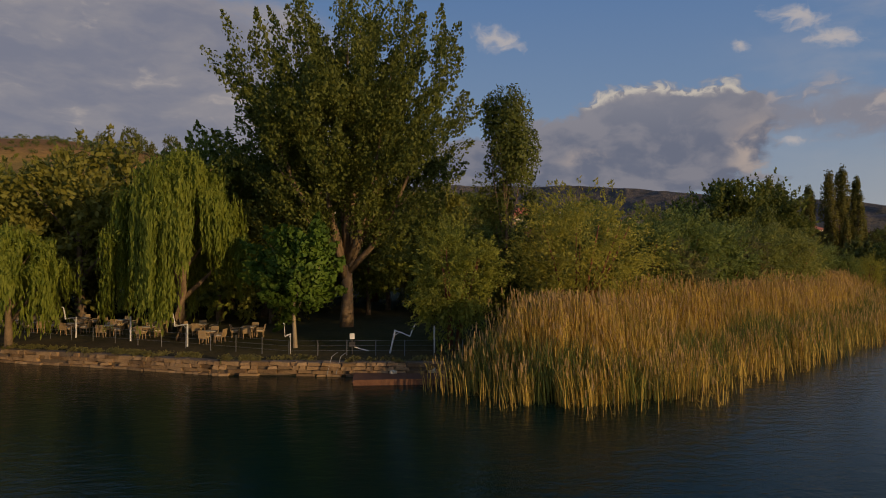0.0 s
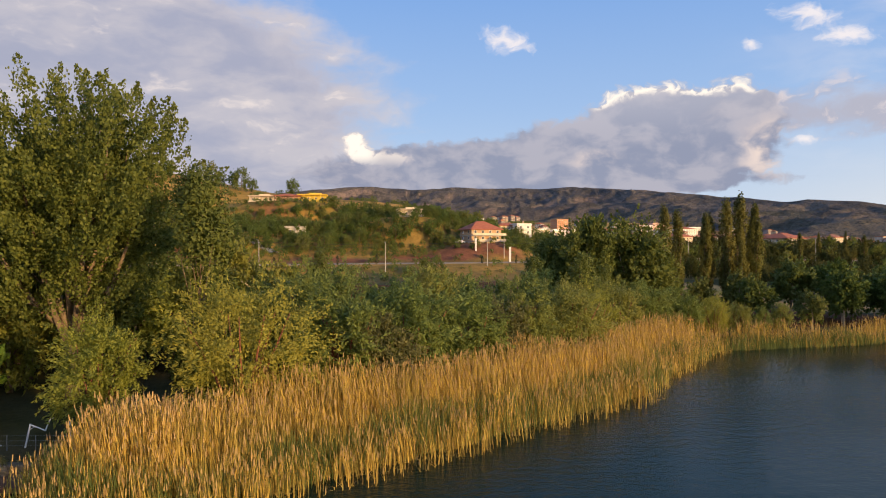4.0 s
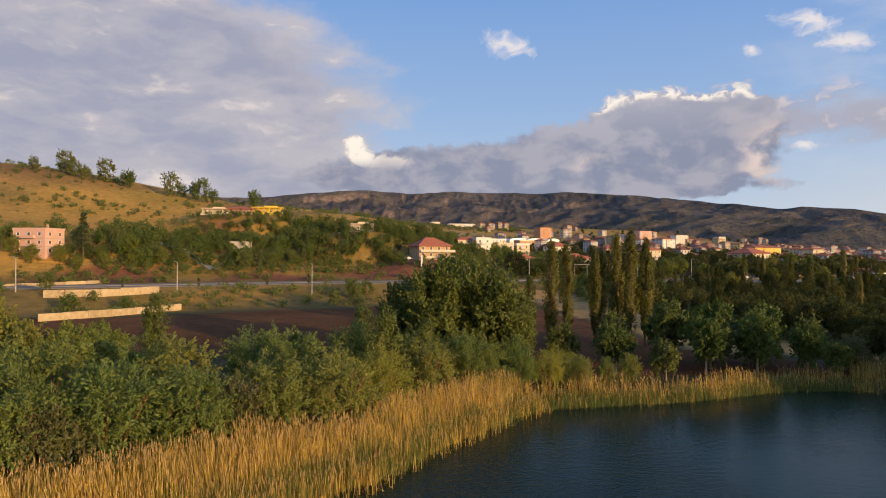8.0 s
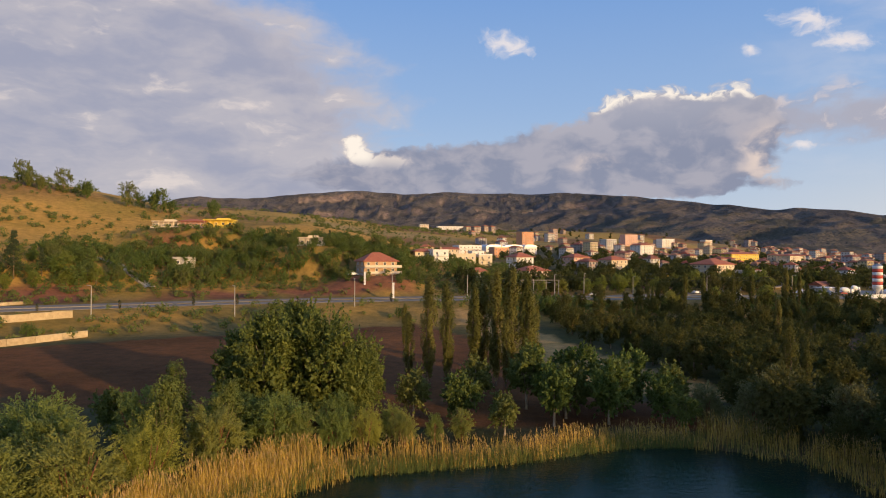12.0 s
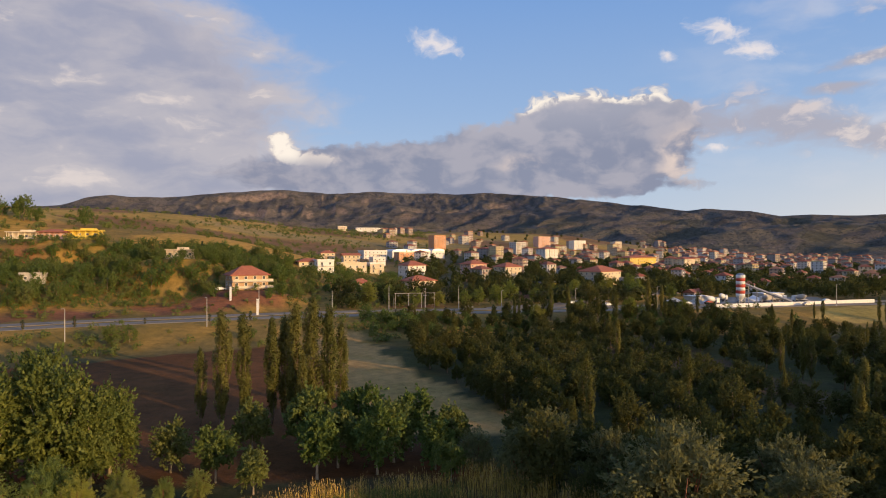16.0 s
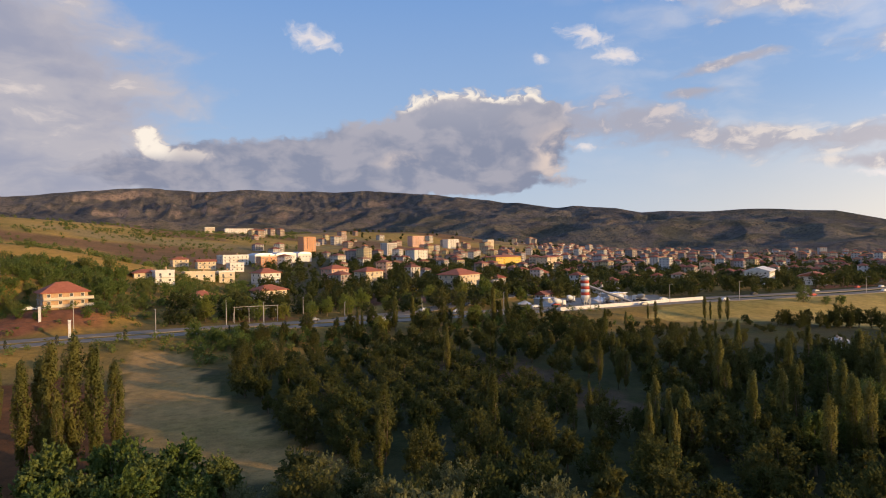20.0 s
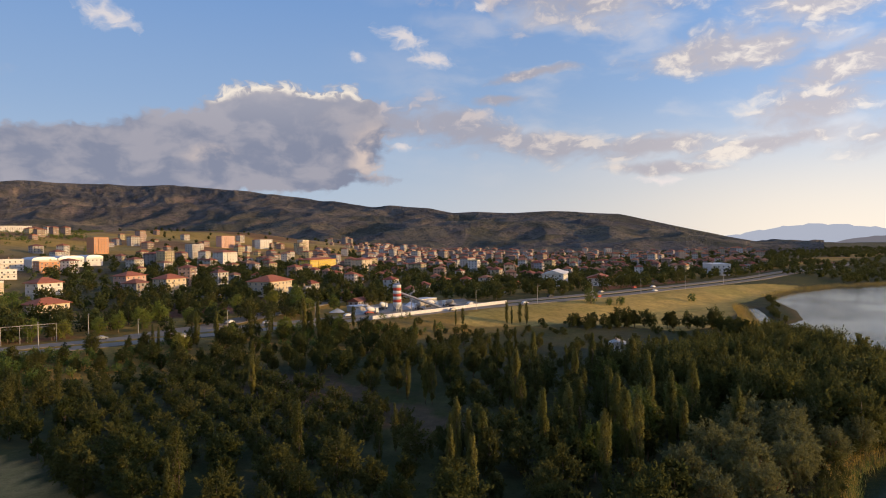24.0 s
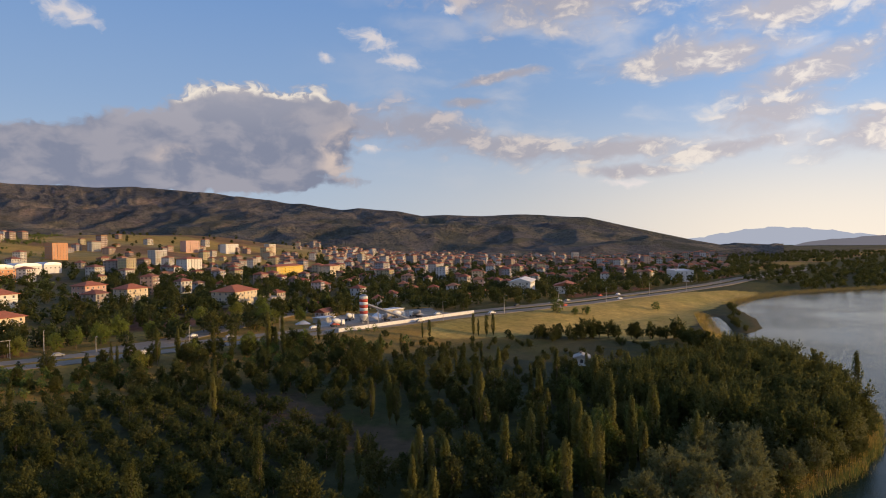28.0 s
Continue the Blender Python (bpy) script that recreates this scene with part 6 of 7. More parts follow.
CH, TB = chair(), table()
k = random.Random(9)
spots = [(-32, 45.6), (-29.2, 44.6), (-26.4, 43.6), (-23.4, 42.2), (-20.2, 41.4), (-31, 48.6), (-27.6, 47.4), (-24, 46), (-20.4, 44.8), (-15.2, 39.0), (-13.2, 41.4), (-17, 43.0)]
for i, (x, y) in enumerate(spots):
    r = k.uniform(-15, 15)
    tb = TB if i == 0 else copy_thing(TB, Matrix())
    tb.matrix_basis = pose(x, y, gz(x, y), 0, 0, r)
    for j in range(4 if i % 3 else 3):
        a = radians(90 * j + r + k.uniform(-12, 12))
        ch = CH if i + j == 0 else copy_thing(CH, Matrix())
        cx, cy = x + math.sin(a) * 0.85, y + math.cos(a) * 0.85
        ch.matrix_basis = pose(cx, cy, gz(cx, cy), 0, 0, -math.degrees(a))


# ---------------------------------------------------------------- buildings
def window_mesh(w, h):
    """A framed window whose pane is set back."""
    a, b = w / 2, h / 2
    v = []
    for s, y in ((0.12, 0.02), (0.12, -0.08), (0.0, -0.08), (0.0, 0.0)):
        v += [(-a - s, y, -b - s), (a + s, y, -b - s), (a + s, y, b + s), (-a - s, y, b + s)]
    m = Mesh()
    f = [(4 * r + i, 4 * r + (i + 1) % 4, 4 * r + 4 + (i + 1) % 4, 4 * r + 4 + i) for r in range(3) for i in range(4)]
    m.add(v, f + [(12, 13, 14, 15)])
    m.m[-1] = 1
    return m.mesh("window", [WHITE, GLASS])


WIN = window_mesh(1.05, 1.15)


def roof_mesh(kind, w, d, h, over=0.6, lift=2.2):
    a, b = w / 2 + over, d / 2 + over
    m = Mesh()
    if kind == "flat":
        m.box((0, 0, h + 0.15), (w + 0.3, d + 0.3, 0.3)).box((0, -d / 2, h + 0.55), (w + 0.3, 0.2, 0.6)).box((0, d / 2, h + 0.55), (w + 0.3, 0.2, 0.6)).box((-w / 2, 0, h + 0.55), (0.2, d - 0.1, 0.6)).box((w / 2, 0, h + 0.55), (0.2, d - 0.1, 0.6))
        return m
    g = max(0.2, (a - b) if kind == "hip" else a)
    if kind == "hip" and w < d:
        r = b - a
        m.add([(-a, -b, h), (a, -b, h), (a, b, h), (-a, b, h), (0, -r, h + lift), (0, r, h + lift), (-a, -b, h - 0.2), (a, -b, h - 0.2), (a, b, h - 0.2), (-a, b, h - 0.2)],
              [(0, 1, 4), (1, 2, 5, 4), (2, 3, 5), (3, 0, 4, 5), (0, 6, 7, 1), (1, 7, 8, 2), (2, 8, 9, 3), (3, 9, 6, 0), (9, 8, 7, 6)])
    else:
        m.add([(-a, -b, h), (a, -b, h), (a, b, h), (-a, b, h), (-g, 0, h + lift), (g, 0, h + lift), (-a, -b, h - 0.2), (a, -b, h - 0.2), (a, b, h - 0.2), (-a, b, h - 0.2)],
              [(0, 1, 5, 4), (1, 2, 5), (2, 3, 4, 5), (3, 0, 4), (0, 6, 7, 1), (1, 7, 8, 2), (2, 8, 9, 3), (3, 9, 6, 0), (9, 8, 7, 6)])
    return m


def house(x, y, w, d, floors, turn, wall, roof="hip", label="", roofmat=None, storey=3.0, balcony=True, category="house", lift=2.2, group="", sides=True, name="house", base=0.0, top=None):
    """A house with its walls, roof, windows and balconies as parts."""
    ob = thing(name, label, category, group)
    h = floors * storey
    part("wall", Mesh().box((0, 0, h / 2 - 3.0), (w, d, h + 6.0)), wall, ob)
    for f in range(1, floors):
        part("floor_band", Mesh().box((0, 0, f * storey), (w + 0.12, d + 0.12, 0.22)), CONCRETE, ob)
    part("roof", roof_mesh(roof, w, d, h, 1.0, lift), roofmat or ROOF_TILE, ob)
    part("chimney", Mesh().box((w * 0.2, d * 0.1, h + lift * 0.6), (0.7, 0.6, 2.0)), BRICK, ob)
    nx, ny = max(2, round(w / 3.8)), max(1, round(d / 4.5))
    for f in range(floors):
        z = f * storey + 1.6
        for i in range(nx):
            q = part("window", WIN, None, ob)
            q.matrix_basis = pose(-w / 2 + w * (i + 0.5) / nx, -d / 2 - 0.03, z)
        for s in ((1, -1) if sides else ()):
            for i in range(ny):
                q = part("window", WIN, None, ob)
                q.matrix_basis = pose(s * (w / 2 + 0.03), -d / 2 + d * (i + 0.5) / ny, z, 0, 0, 90 * s)
        if balcony and f:
            m = Mesh().box((0, -d / 2 - 0.65, f * storey + 0.06), (w * 0.42, 1.3, 0.18))
            b = part("balcony", m, CONCRETE, ob)
            part("parapet", Mesh().box((0, -d / 2 - 1.25, f * storey + 0.6), (w * 0.42, 0.1, 0.9)).box((-w * 0.21, -d / 2 - 0.65, f * storey + 0.6), (0.1, 1.1, 0.9)).box((w * 0.21, -d / 2 - 0.65, f * storey + 0.6), (0.1, 1.1, 0.9)), wall, b)
    z = gz(x, y) + base if top is None else top - h - (0.9 if roof == "flat" else lift)
    ob.matrix_basis = pose(x, y, z, 0, 0, turn)
    return ob


def slabs(ob, w, d, storey, floors, wall):
    """Wide balconies that run round the front and one side."""
    for f in range(1, floors):
        b = part("balcony", Mesh().box((0.8, -0.8, f * storey), (w + 1.9, d + 1.9, 0.28)), CONCRETE, ob)
        part("parapet", Mesh().box((0.8, -d / 2 - 1.65, f * storey + 0.55), (w + 1.7, 0.12, 0.85)).box((w / 2 + 1.65, -0.8, f * storey + 0.55), (0.12, d + 1.5, 0.85)), wall, b)


def villa(x, y, w, d, turn, wall, label, top, storey=3.3, tiled=False):
    """A low villa with a deep porch on pillars under a broad roof."""
    ob = thing("villa", label, "house")
    part("wall", Mesh().box((0, 0.9, storey / 2 - 1.5), (w, d - 1.8, storey + 3)), wall, ob)
    part("terrace", Mesh().box((0, -d / 2 - 0.6, -1.2), (w + 1.5, 3.6, 2.6)), wall, ob)
    part("parapet", Mesh().box((0, -d / 2 - 2.3, 0.5), (w + 1.5, 0.15, 0.9)), wall, ob)
    if tiled:
        part("roof", roof_mesh("hip", w, d, storey, 0.9, 1.5), ROOF_TILE, ob)
    else:
        part("roof", Mesh().box((0, 0, storey + 0.2), (w + 1.6, d + 1.6, 0.4)).box((0.1 * w, 1.0, storey + 0.85), (w * 0.45, d * 0.5, 0.9)), wall, ob)
    for k in range(6):
        part("pillar", Mesh().tube([(-w / 2 + w * k / 5, -d / 2 - 0.3, -0.2), (-w / 2 + w * k / 5, -d / 2 - 0.3, storey)], [0.2, 0.2], 8), wall, ob)
    for k in range(4):
        q = part("window", WIN, None, ob)
        q.matrix_basis = pose(-w / 2 + w * (k + 0.5) / 4, -d / 2 + 1.77, 1.5)
    for e in (-1, 1):
        q = part("window", WIN, None, ob)
        q.matrix_basis = pose(e * (w / 2 + 0.03), 1.5, 1.6, 0, 0, 90 * e)
    ob.matrix_basis = pose(x, y, top - storey - (1.5 if tiled else 1.0), 0, 0, turn)


q = house(47, 290, 15, 11, 3, 24, BRICK, "hip", "unfinished three-storey brick house with a red hipped roof", lift=3.8, top=25.6, storey=2.7, balcony=False)
slabs(q, 15, 11, 2.7, 3, PLASTER_CREAM)
house(-99, 246, 13, 10, 3, -10, PLASTER_PINK, "flat", "pink three-storey house on the hillside", PLASTER_PINK, top=27.2)
villa(-63, 340, 12, 9, 8, PLASTER_CREAM, "low cream villa with a pillared porch on the hill", 41.6)
villa(-50, 341, 12, 9, 8, PLASTER_PINK, "pale pink villa with a low tiled roof on the hill", 42.4, 3.3, True)
villa(-37.5, 344, 14, 9, 5, PLASTER_YELLOW, "bright yellow villa with a pillared porch on the hill", 42.6)
villa(14, 315, 11, 8, 10, PLASTER_CREAM, "cream villa among the hillside trees", 33.2)
house(76, 362, 9, 8, 2, 20, PLASTER_WHITE, "flat", "white two-storey house with a flat roof on the slope", PLASTER_WHITE, storey=2.9)
house(68, 366, 13, 8, 1, 20, PLASTER_CREAM, "hip", "low cream house with a red roof on the slope", lift=1.6, balcony=False)
house(91, 402, 16, 8, 1, 18, PLASTER_CREAM, "flat", "long low cream house on the slope", PLASTER_CREAM, storey=3.4, balcony=False)
house(105, 408, 9, 8, 2, 18, PLASTER_CREAM, "flat", "pale two-storey house on the slope", PLASTER_WHITE)
house(95, 330, 9, 7, 1, 25, PLASTER_CREAM, "hip", "small house with a bright red roof below the slope", lift=2.0, balcony=False)
house(-36, 288, 9, 6, 1, 15, CONCRETE, "flat", "small grey concrete shed beside the track", CONCRETE, balcony=False)
# the white works and its neighbours
house(111, 642, 24, 16, 4, 20, PLASTER_WHITE, "flat", "white four-storey block above the avenue", PLASTER_WHITE, top=33.0)
for i, (x, y, w, d) in enumerate(((137, 674, 20, 22), (158, 692, 22, 24), (178, 702, 15, 22))):
    ob = thing("warehouse", "long white warehouse with a rounded metal roof", "warehouse", "white warehouses")
    part("wall", Mesh().box((0, 0, 2.0), (w, d, 10)), PLASTER_WHITE, ob)
    m = Mesh()
    arc = [(math.cos(a) * (w / 2 + 0.3), 7 + math.sin(a) * 2.5) for a in (math.pi * j / 10 for j in range(11))]
    v = [(px, s * (d / 2 + 0.4), pz) for px, pz in arc for s in (-1, 1)]
    m.add(v, [(2 * j, 2 * j + 1, 2 * j + 3, 2 * j + 2) for j in range(10)] + [tuple(range(0, 22, 2)), tuple(range(1, 22, 2))[::-1]])
    part("roof", m, ROOF_METAL, ob, smooth=False)
    for j in range(4):
        q = part("window", WIN, None, ob)
        q.matrix_basis = pose(-w / 2 + w * (j + 0.5) / 4, -d / 2 - 0.03, 4.5)
    ob.matrix_basis = pose(x, y, gz(x, y), 0, 0, 20)
house(140, 620, 16, 12, 3, 20, PLASTER_ORANGE, "flat", "low orange block beside the white works", PLASTER_CREAM)
house(90, 560, 14, 9, 2, 15, PLASTER_CREAM, "gable", "cream house below the works", lift=1.8)
house(70, 575, 12, 9, 2, 15, PLASTER_CREAM, "hip", "cream two-storey house with a red roof")
house(112, 548, 11, 9, 2, 20, PLASTER_WHITE, "flat", "white flat-roofed house by the avenue", PLASTER_WHITE)
house(128, 408, 13, 11, 3, 28, PLASTER_WHITE, "hip", "pale blue-white house with a red hipped roof", lift=2.8)
house(205, 880, 18, 15, 6, 25, PLASTER_ORANGE, "flat", "tall orange apartment block", PLASTER_ORANGE, sides=False)
house(415, 1098, 25, 15, 6, 20, PLASTER_PINK, "flat", "tall pink apartment block on the rise", PLASTER_PINK, sides=False)
house(486, 1120, 26, 15, 5, 20, PLASTER_WHITE, "flat", "tall white apartment block on the rise", PLASTER_WHITE, sides=False)
house(570, 1150, 15, 14, 6, 20, PLASTER_CREAM, "flat", "tall cream apartment block on the rise", PLASTER_WHITE, sides=False)
house(70, 1490, 20, 16, 7, 10, PLASTER_CREAM, "flat", "tall pale apartment block far up the slope", PLASTER_WHITE, sides=False)
house(130, 1500, 60, 14, 5, 10, PLASTER_WHITE, "flat", "row of pale apartment blocks far up the slope", PLASTER_WHITE, sides=False)
house(244, 395, 22, 16, 3, 35, PLASTER_CREAM, "hip", "large cream house with a broad red hipped roof", lift=3.5)
house(256, 372, 13, 12, 2, 35, CONCRETE, "flat", "bare concrete house under construction", CONCRETE)
house(196, 440, 15, 12, 3, 30, PLASTER_CREAM, "hip", "cream house with a bright red roof", lift=2.8)
house(178, 470, 15, 12, 3, 30, PLASTER_PINK, "hip", "pink house with a red hipped roof", lift=2.6)
house(126, 352, 15, 11, 2, 30, PLASTER_CREAM, "hip", "cream house with a red roof beside the trees", lift=2.6)
house(205, 380, 14, 8, 1, 30, PLASTER_YELLOW, "flat", "low ochre shed among the trees", CONCRETE, balcony=False)
house(380, 640, 46, 14, 4, 32, PLASTER_YELLOW, "hip", "long yellow four-storey apartment block", lift=2.0)
house(300, 690, 20, 14, 5, 30, PLASTER_WHITE, "hip", "white five-storey apartment block", lift=2.0)
house(430, 640, 20, 14, 4, 32, PLASTER_CREAM, "hip", "cream apartment block with a red roof", lift=2.0)
house(450, 365, 34, 15, 3, 40, PLASTER_WHITE, "gable", "white three-storey school with a long gabled roof", PLASTER_WHITE, lift=2.5, balcony=False)
house(476, 346, 22, 16, 2, 40, PLASTER_WHITE, "gable", "white school wing with a low gabled roof", ROOF_TILE, lift=2.5, balcony=False)
house(660, 372, 42, 16, 3, 45, PLASTER_WHITE, "flat", "long white factory office on the plain", PLASTER_WHITE, balcony=False)
house(287, 164, 5, 4, 1, 40, PLASTER_WHITE, "gable", "small white pump hut at the wood's edge", CONCRETE, lift=1.0, balcony=False, name="hut")

# the rest of the town: a few kinds of blocks, repeated
def block_parts(floors, w, d, roof, s=1.0):
    h = floors * 2.9
    wall = Mesh().box((0, 0, h / 2 - 2), (w, d, h + 4))
    m, b = Mesh(), Mesh()
    nx, ny = max(2, round(w / 3.2)), max(2, round(d / 3.6))
    for f in range(floors):
        z = 2.9 * f + 1.6
        for i in range(nx):
            m.box((-w / 2 + w * (i + 0.5) / nx, -d / 2, z), (1.35, 0.12, 1.4))
        for e in (-1, 1):
            for i in range(ny):
                m.box((e * w / 2, -d / 2 + d * (i + 0.5) / ny, z), (0.12, 1.2, 1.3))
        if f:
            b.box((-w * 0.25, -d / 2 - 0.6, 2.9 * f + 0.45), (w * 0.28, 1.2, 1.0)).box((w * 0.28, -d / 2 - 0.6, 2.9 * f + 0.45), (w * 0.24, 1.2, 1.0))
    return wall, roof_mesh(roof, w, d, h, 0.6, 2.2), m, b


def block(floors, w, d, roof, label):
    ob = thing("apartment_building", label, "building", "town buildings")
    wall, rf, m, b = block_parts(floors, w, d, roof)
    part("wall", wall, WALLS, ob)
    part("roof", rf, ROOFS if roof != "flat" else WALLS, ob)
    tagged(part("glazing", m, GLASS, ob), kind="stuff")
    wide = [Mesh().box((0, 0, 0), (w * q, 1.2, 1.0)).mesh("balcony", [WALLS]) for q in (0.28, 0.24)]
    for f in range(1, floors):
        for me, px in zip(wide, (-w * 0.25, w * 0.28)):
            part("balcony", me, None, ob).matrix_basis = pose(px, -d / 2 - 0.6, 2.9 * f + 0.45)
    return ob


KINDS = [(5, 15, 11, "hip", "five-storey plastered apartment block with a red tiled roof"), (4, 13, 10, "hip", "four-storey plastered apartment block with a red roof"), (6, 16, 12, "flat", "six-storey flat-roofed apartment block in pale plaster"),
         (2, 10, 8, "hip", "two-storey house with a red tiled roof"), (3, 11, 9, "hip", "three-storey house with a red tiled roof"), (1, 12, 7, "gable", "low single-storey house with a tiled roof")]
B = [block(*k) for k in KINDS]
first = set()
rng = np.random.default_rng(12)
town, count = [], 0
OWN = ((112, 640), (146, 668), (176, 690), (206, 700), (244, 395), (256, 372), (128, 408), (196, 440), (178, 470), (450, 365), (476, 346), (370, 640), (395, 645), (660, 372), (126, 352), (205, 880), (76, 362), (91, 402), (105, 408), (95, 330), (90, 560), (70, 575), (112, 548), (300, 690), (430, 640))
crowd = [Mesh() for i in range(4)]
cells = {}


def open_ground(x, y, gap, grid, cell=24):
    i, j = int(x // cell), int(y // cell)
    for a in (i - 1, i, i + 1):
        for b in (j - 1, j, j + 1):
            for p in grid.get((a, b), ()):
                if (x - p[0]) ** 2 + (y - p[1]) ** 2 < gap * gap:
                    return False
    grid.setdefault((i, j), []).append((x, y))
    return True


for k in range(9000):
    u = rng.uniform()
    r = 330 + 560 * rng.uniform() ** 0.6 if k < 650 else 760 + 1350 * rng.uniform() ** 0.8
    a = rng.uniform(2, 60)
    x, y = 100 + r * math.sin(radians(a)), r * math.cos(radians(a))
    t = y - float(road_y(x))
    if t < 45 or len(town) > 1400:
        continue
    if a < 9 and rng.uniform() < 0.8 or (a < 26 and r < 600 and rng.uniform() < 0.8) or (r < 520 and rng.uniform() < 0.35) or (5 < a < 27 and 800 < r and rng.uniform() < 0.9) or (a < 24 and r > 1350):
        continue
    if any((x - p[0]) ** 2 + (y - p[1]) ** 2 < 22 ** 2 for p in OWN):
        continue
    # leave the avenue open
    if abs((x - 150) * 0.64 - (y - 273) * 0.77 + 12) < 15 and r < 1000:
        continue
    if not open_ground(x, y, 19 if r < 800 else 16.5, cells):
        continue
    town.append((x, y))
    far = float(smooth(np.array((r - 480) / 400)))
    i = int(rng.choice(6, p=[0.03, 0.08, 0.02, 0.37, 0.30, 0.20])) if rng.uniform() > far else int(rng.choice(6, p=[0.06, 0.20, 0.01, 0.33, 0.36, 0.04] if r < 1000 else [0.10, 0.28, 0.02, 0.26, 0.32, 0.02]))
    if a > 40 and r > 600 and rng.uniform() < 0.55:
        i = 3
    turn, s, up = rng.choice([27, 34, 41, 50]) + rng.uniform(-6, 6), rng.uniform(0.75, 1.05), rng.uniform(0.8, 1.05)
    m = pose(x, y, gz(x, y), 0, 0, turn)
    if count < 290 and r < 900:
        ob = B[i] if i not in first else copy_thing(B[i], Matrix())
        first.add(i)
        count += 1
        ob.matrix_basis = m
        ob.scale = (s, s, up)
    else:
        m = m @ Matrix.Diagonal((s, s, up, 1))
        for mesh, src in zip(crowd, block_parts(*KINDS[i][:4])):
            mesh.add([tuple(m @ Vector(p)) for p in src.v], src.f)
for i in set(range(6)) - first:
    for o in (*B[i].children_recursive, B[i]):
        bpy.data.objects.remove(o)
TOWN_WALLS = wall_material("far_town_plaster", [(0.46, 0.40, 0.30), (0.52, 0.50, 0.46), (0.34, 0.26, 0.21), (0.48, 0.42, 0.26), (0.32, 0.29, 0.28), (0.58, 0.56, 0.55), (0.40, 0.29, 0.24), (0.36, 0.34, 0.37)], True)
TOWN_ROOFS = wall_material("far_town_roof_tiles", [(0.34, 0.12, 0.06), (0.40, 0.16, 0.08), (0.28, 0.11, 0.07), (0.36, 0.18, 0.10)], True)
ob = thing("distant_town", "crowded distant town of plastered blocks with red roofs", "town", kind="stuff")
for name, mesh, mat in zip(("wall_rows", "roof_rows", "glazing", "balcony_stack"), crowd, (TOWN_WALLS, TOWN_ROOFS, GLASS, TOWN_WALLS)):
    tagged(part(name, mesh, mat, ob), kind="stuff")

# trees of the town and the roadside
FAR = [make_bushy(110 + i, 9.0, w_, 0.2, 12, 77, 0.85, LEAF_WOOD, BARK, "leafy dark tree between the houses", "town_tree", 0.22, 1.1, nlimb=3) for i, w_ in enumerate((8.0, 6.6, 9.0))]
belt, near = [], 0
green = {}
clump = [round_crown(np.random.default_rng(300 + i), 8.5, 8.0, 0.2, 17, 11, 1.6, 0.22) for i in range(4)]
for k in range(20000):
    r = 190 + 1900 * rng.uniform() ** 1.7
    a = rng.uniform(-3, 75)
    x, y = 100 + r * math.sin(radians(a)), r * math.cos(radians(a))
    t = y - float(road_y(x))
    far_shore = x > 700 and t < 0 and inland(np.array([x]), np.array([y]))[0] > 12
    if (t < 17 and not far_shore) or len(belt) > 4200:
        continue
    if abs((x - 150) * 0.64 - (y - 273) * 0.77 + 12) < 9 and r < 1000 or (225 < x < 330 and t < 45):
        continue
    if any((x - p[0]) ** 2 + (y - p[1]) ** 2 < 15 ** 2 for p in OWN):
        continue
    if r > 330 and not far_shore and wave(np.array(x), np.array(y), 0.012, 51) < -0.75:
        continue
    if a < 9 and r > 330 and rng.uniform() < 0.75 or a < 3 and r > 330 or a < 26 and r > 780 and rng.uniform() < 0.93:
        continue
    if not open_ground(x, y, 6.0, cells, 24) or (r < 420 and not free(x, y, 7, done)):
        continue
    if near < 296 and r < 560:
        near += 1
        plant(FAR[k % 3], x, y, rng.uniform(0.65, 1.15), rng.uniform(0, 360), 1.0, "trees of the town")
    else:
        c, s = math.cos(k), math.sin(k)
        q = clump[k % 4] @ np.array([[c, s, 0], [-s, c, 0], [0, 0, 1]]) * rng.uniform(0.6, 1.15)
        belt.append(q + np.array([x, y, gz(x, y)]))
solid("tree_belt", quads("tree_belt", np.concatenate(belt), LEAF_WOOD), None, "dark scattered trees through the distant town and far shore", "trees", kind="stuff")


# ---------------------------------------------------------------- roadside things
def lamp_post(h=10.0):
    ob = thing("street_lamp", "tall pale grey street lamp on the lake road", "street lamp", "street lamps")
    part("pole", Mesh().tube([(0, 0, -0.3), (0, 0, h * 0.6), (0, 0, h)], [0.17, 0.13, 0.09], 8), CONCRETE, ob)
    part("arm", Mesh().tube([(0, 0, h - 0.1), (0, -0.8, h + 0.15), (0, -1.6, h + 0.2)], [0.07, 0.06, 0.05], 6), CONCRETE, ob)
    part("lamp_head", Mesh().box((0, -1.9, h + 0.2), (0.3, 0.8, 0.16)), GREY, ob)
    return ob


LP = lamp_post()
for i, (x, y) in enumerate(((-66, 178), (-28, 192), (9, 206), (44, 227), (84, 243), (119, 255), (147, 246), (178, 252), (214, 256), (256, 259), (300, 263), (346, 270), (394, 276), (444, 282), (500, 290), (560, 300), (625, 310), (106, 272), (55, 268), (135, 273))):
    q = LP if i == 0 else copy_thing(LP, Matrix())
    q.matrix_basis = pose(x, y, gz(x, y), 0, 0, 0)
    q.scale = (1, 1, 0.95)
line = thing("power_line", "thin dark overhead wires strung along the road", "cable")
poles = [(-66, 178), (-28, 192), (9, 206), (44, 227), (84, 243), (119, 255), (147, 246), (178, 252), (214, 256)]
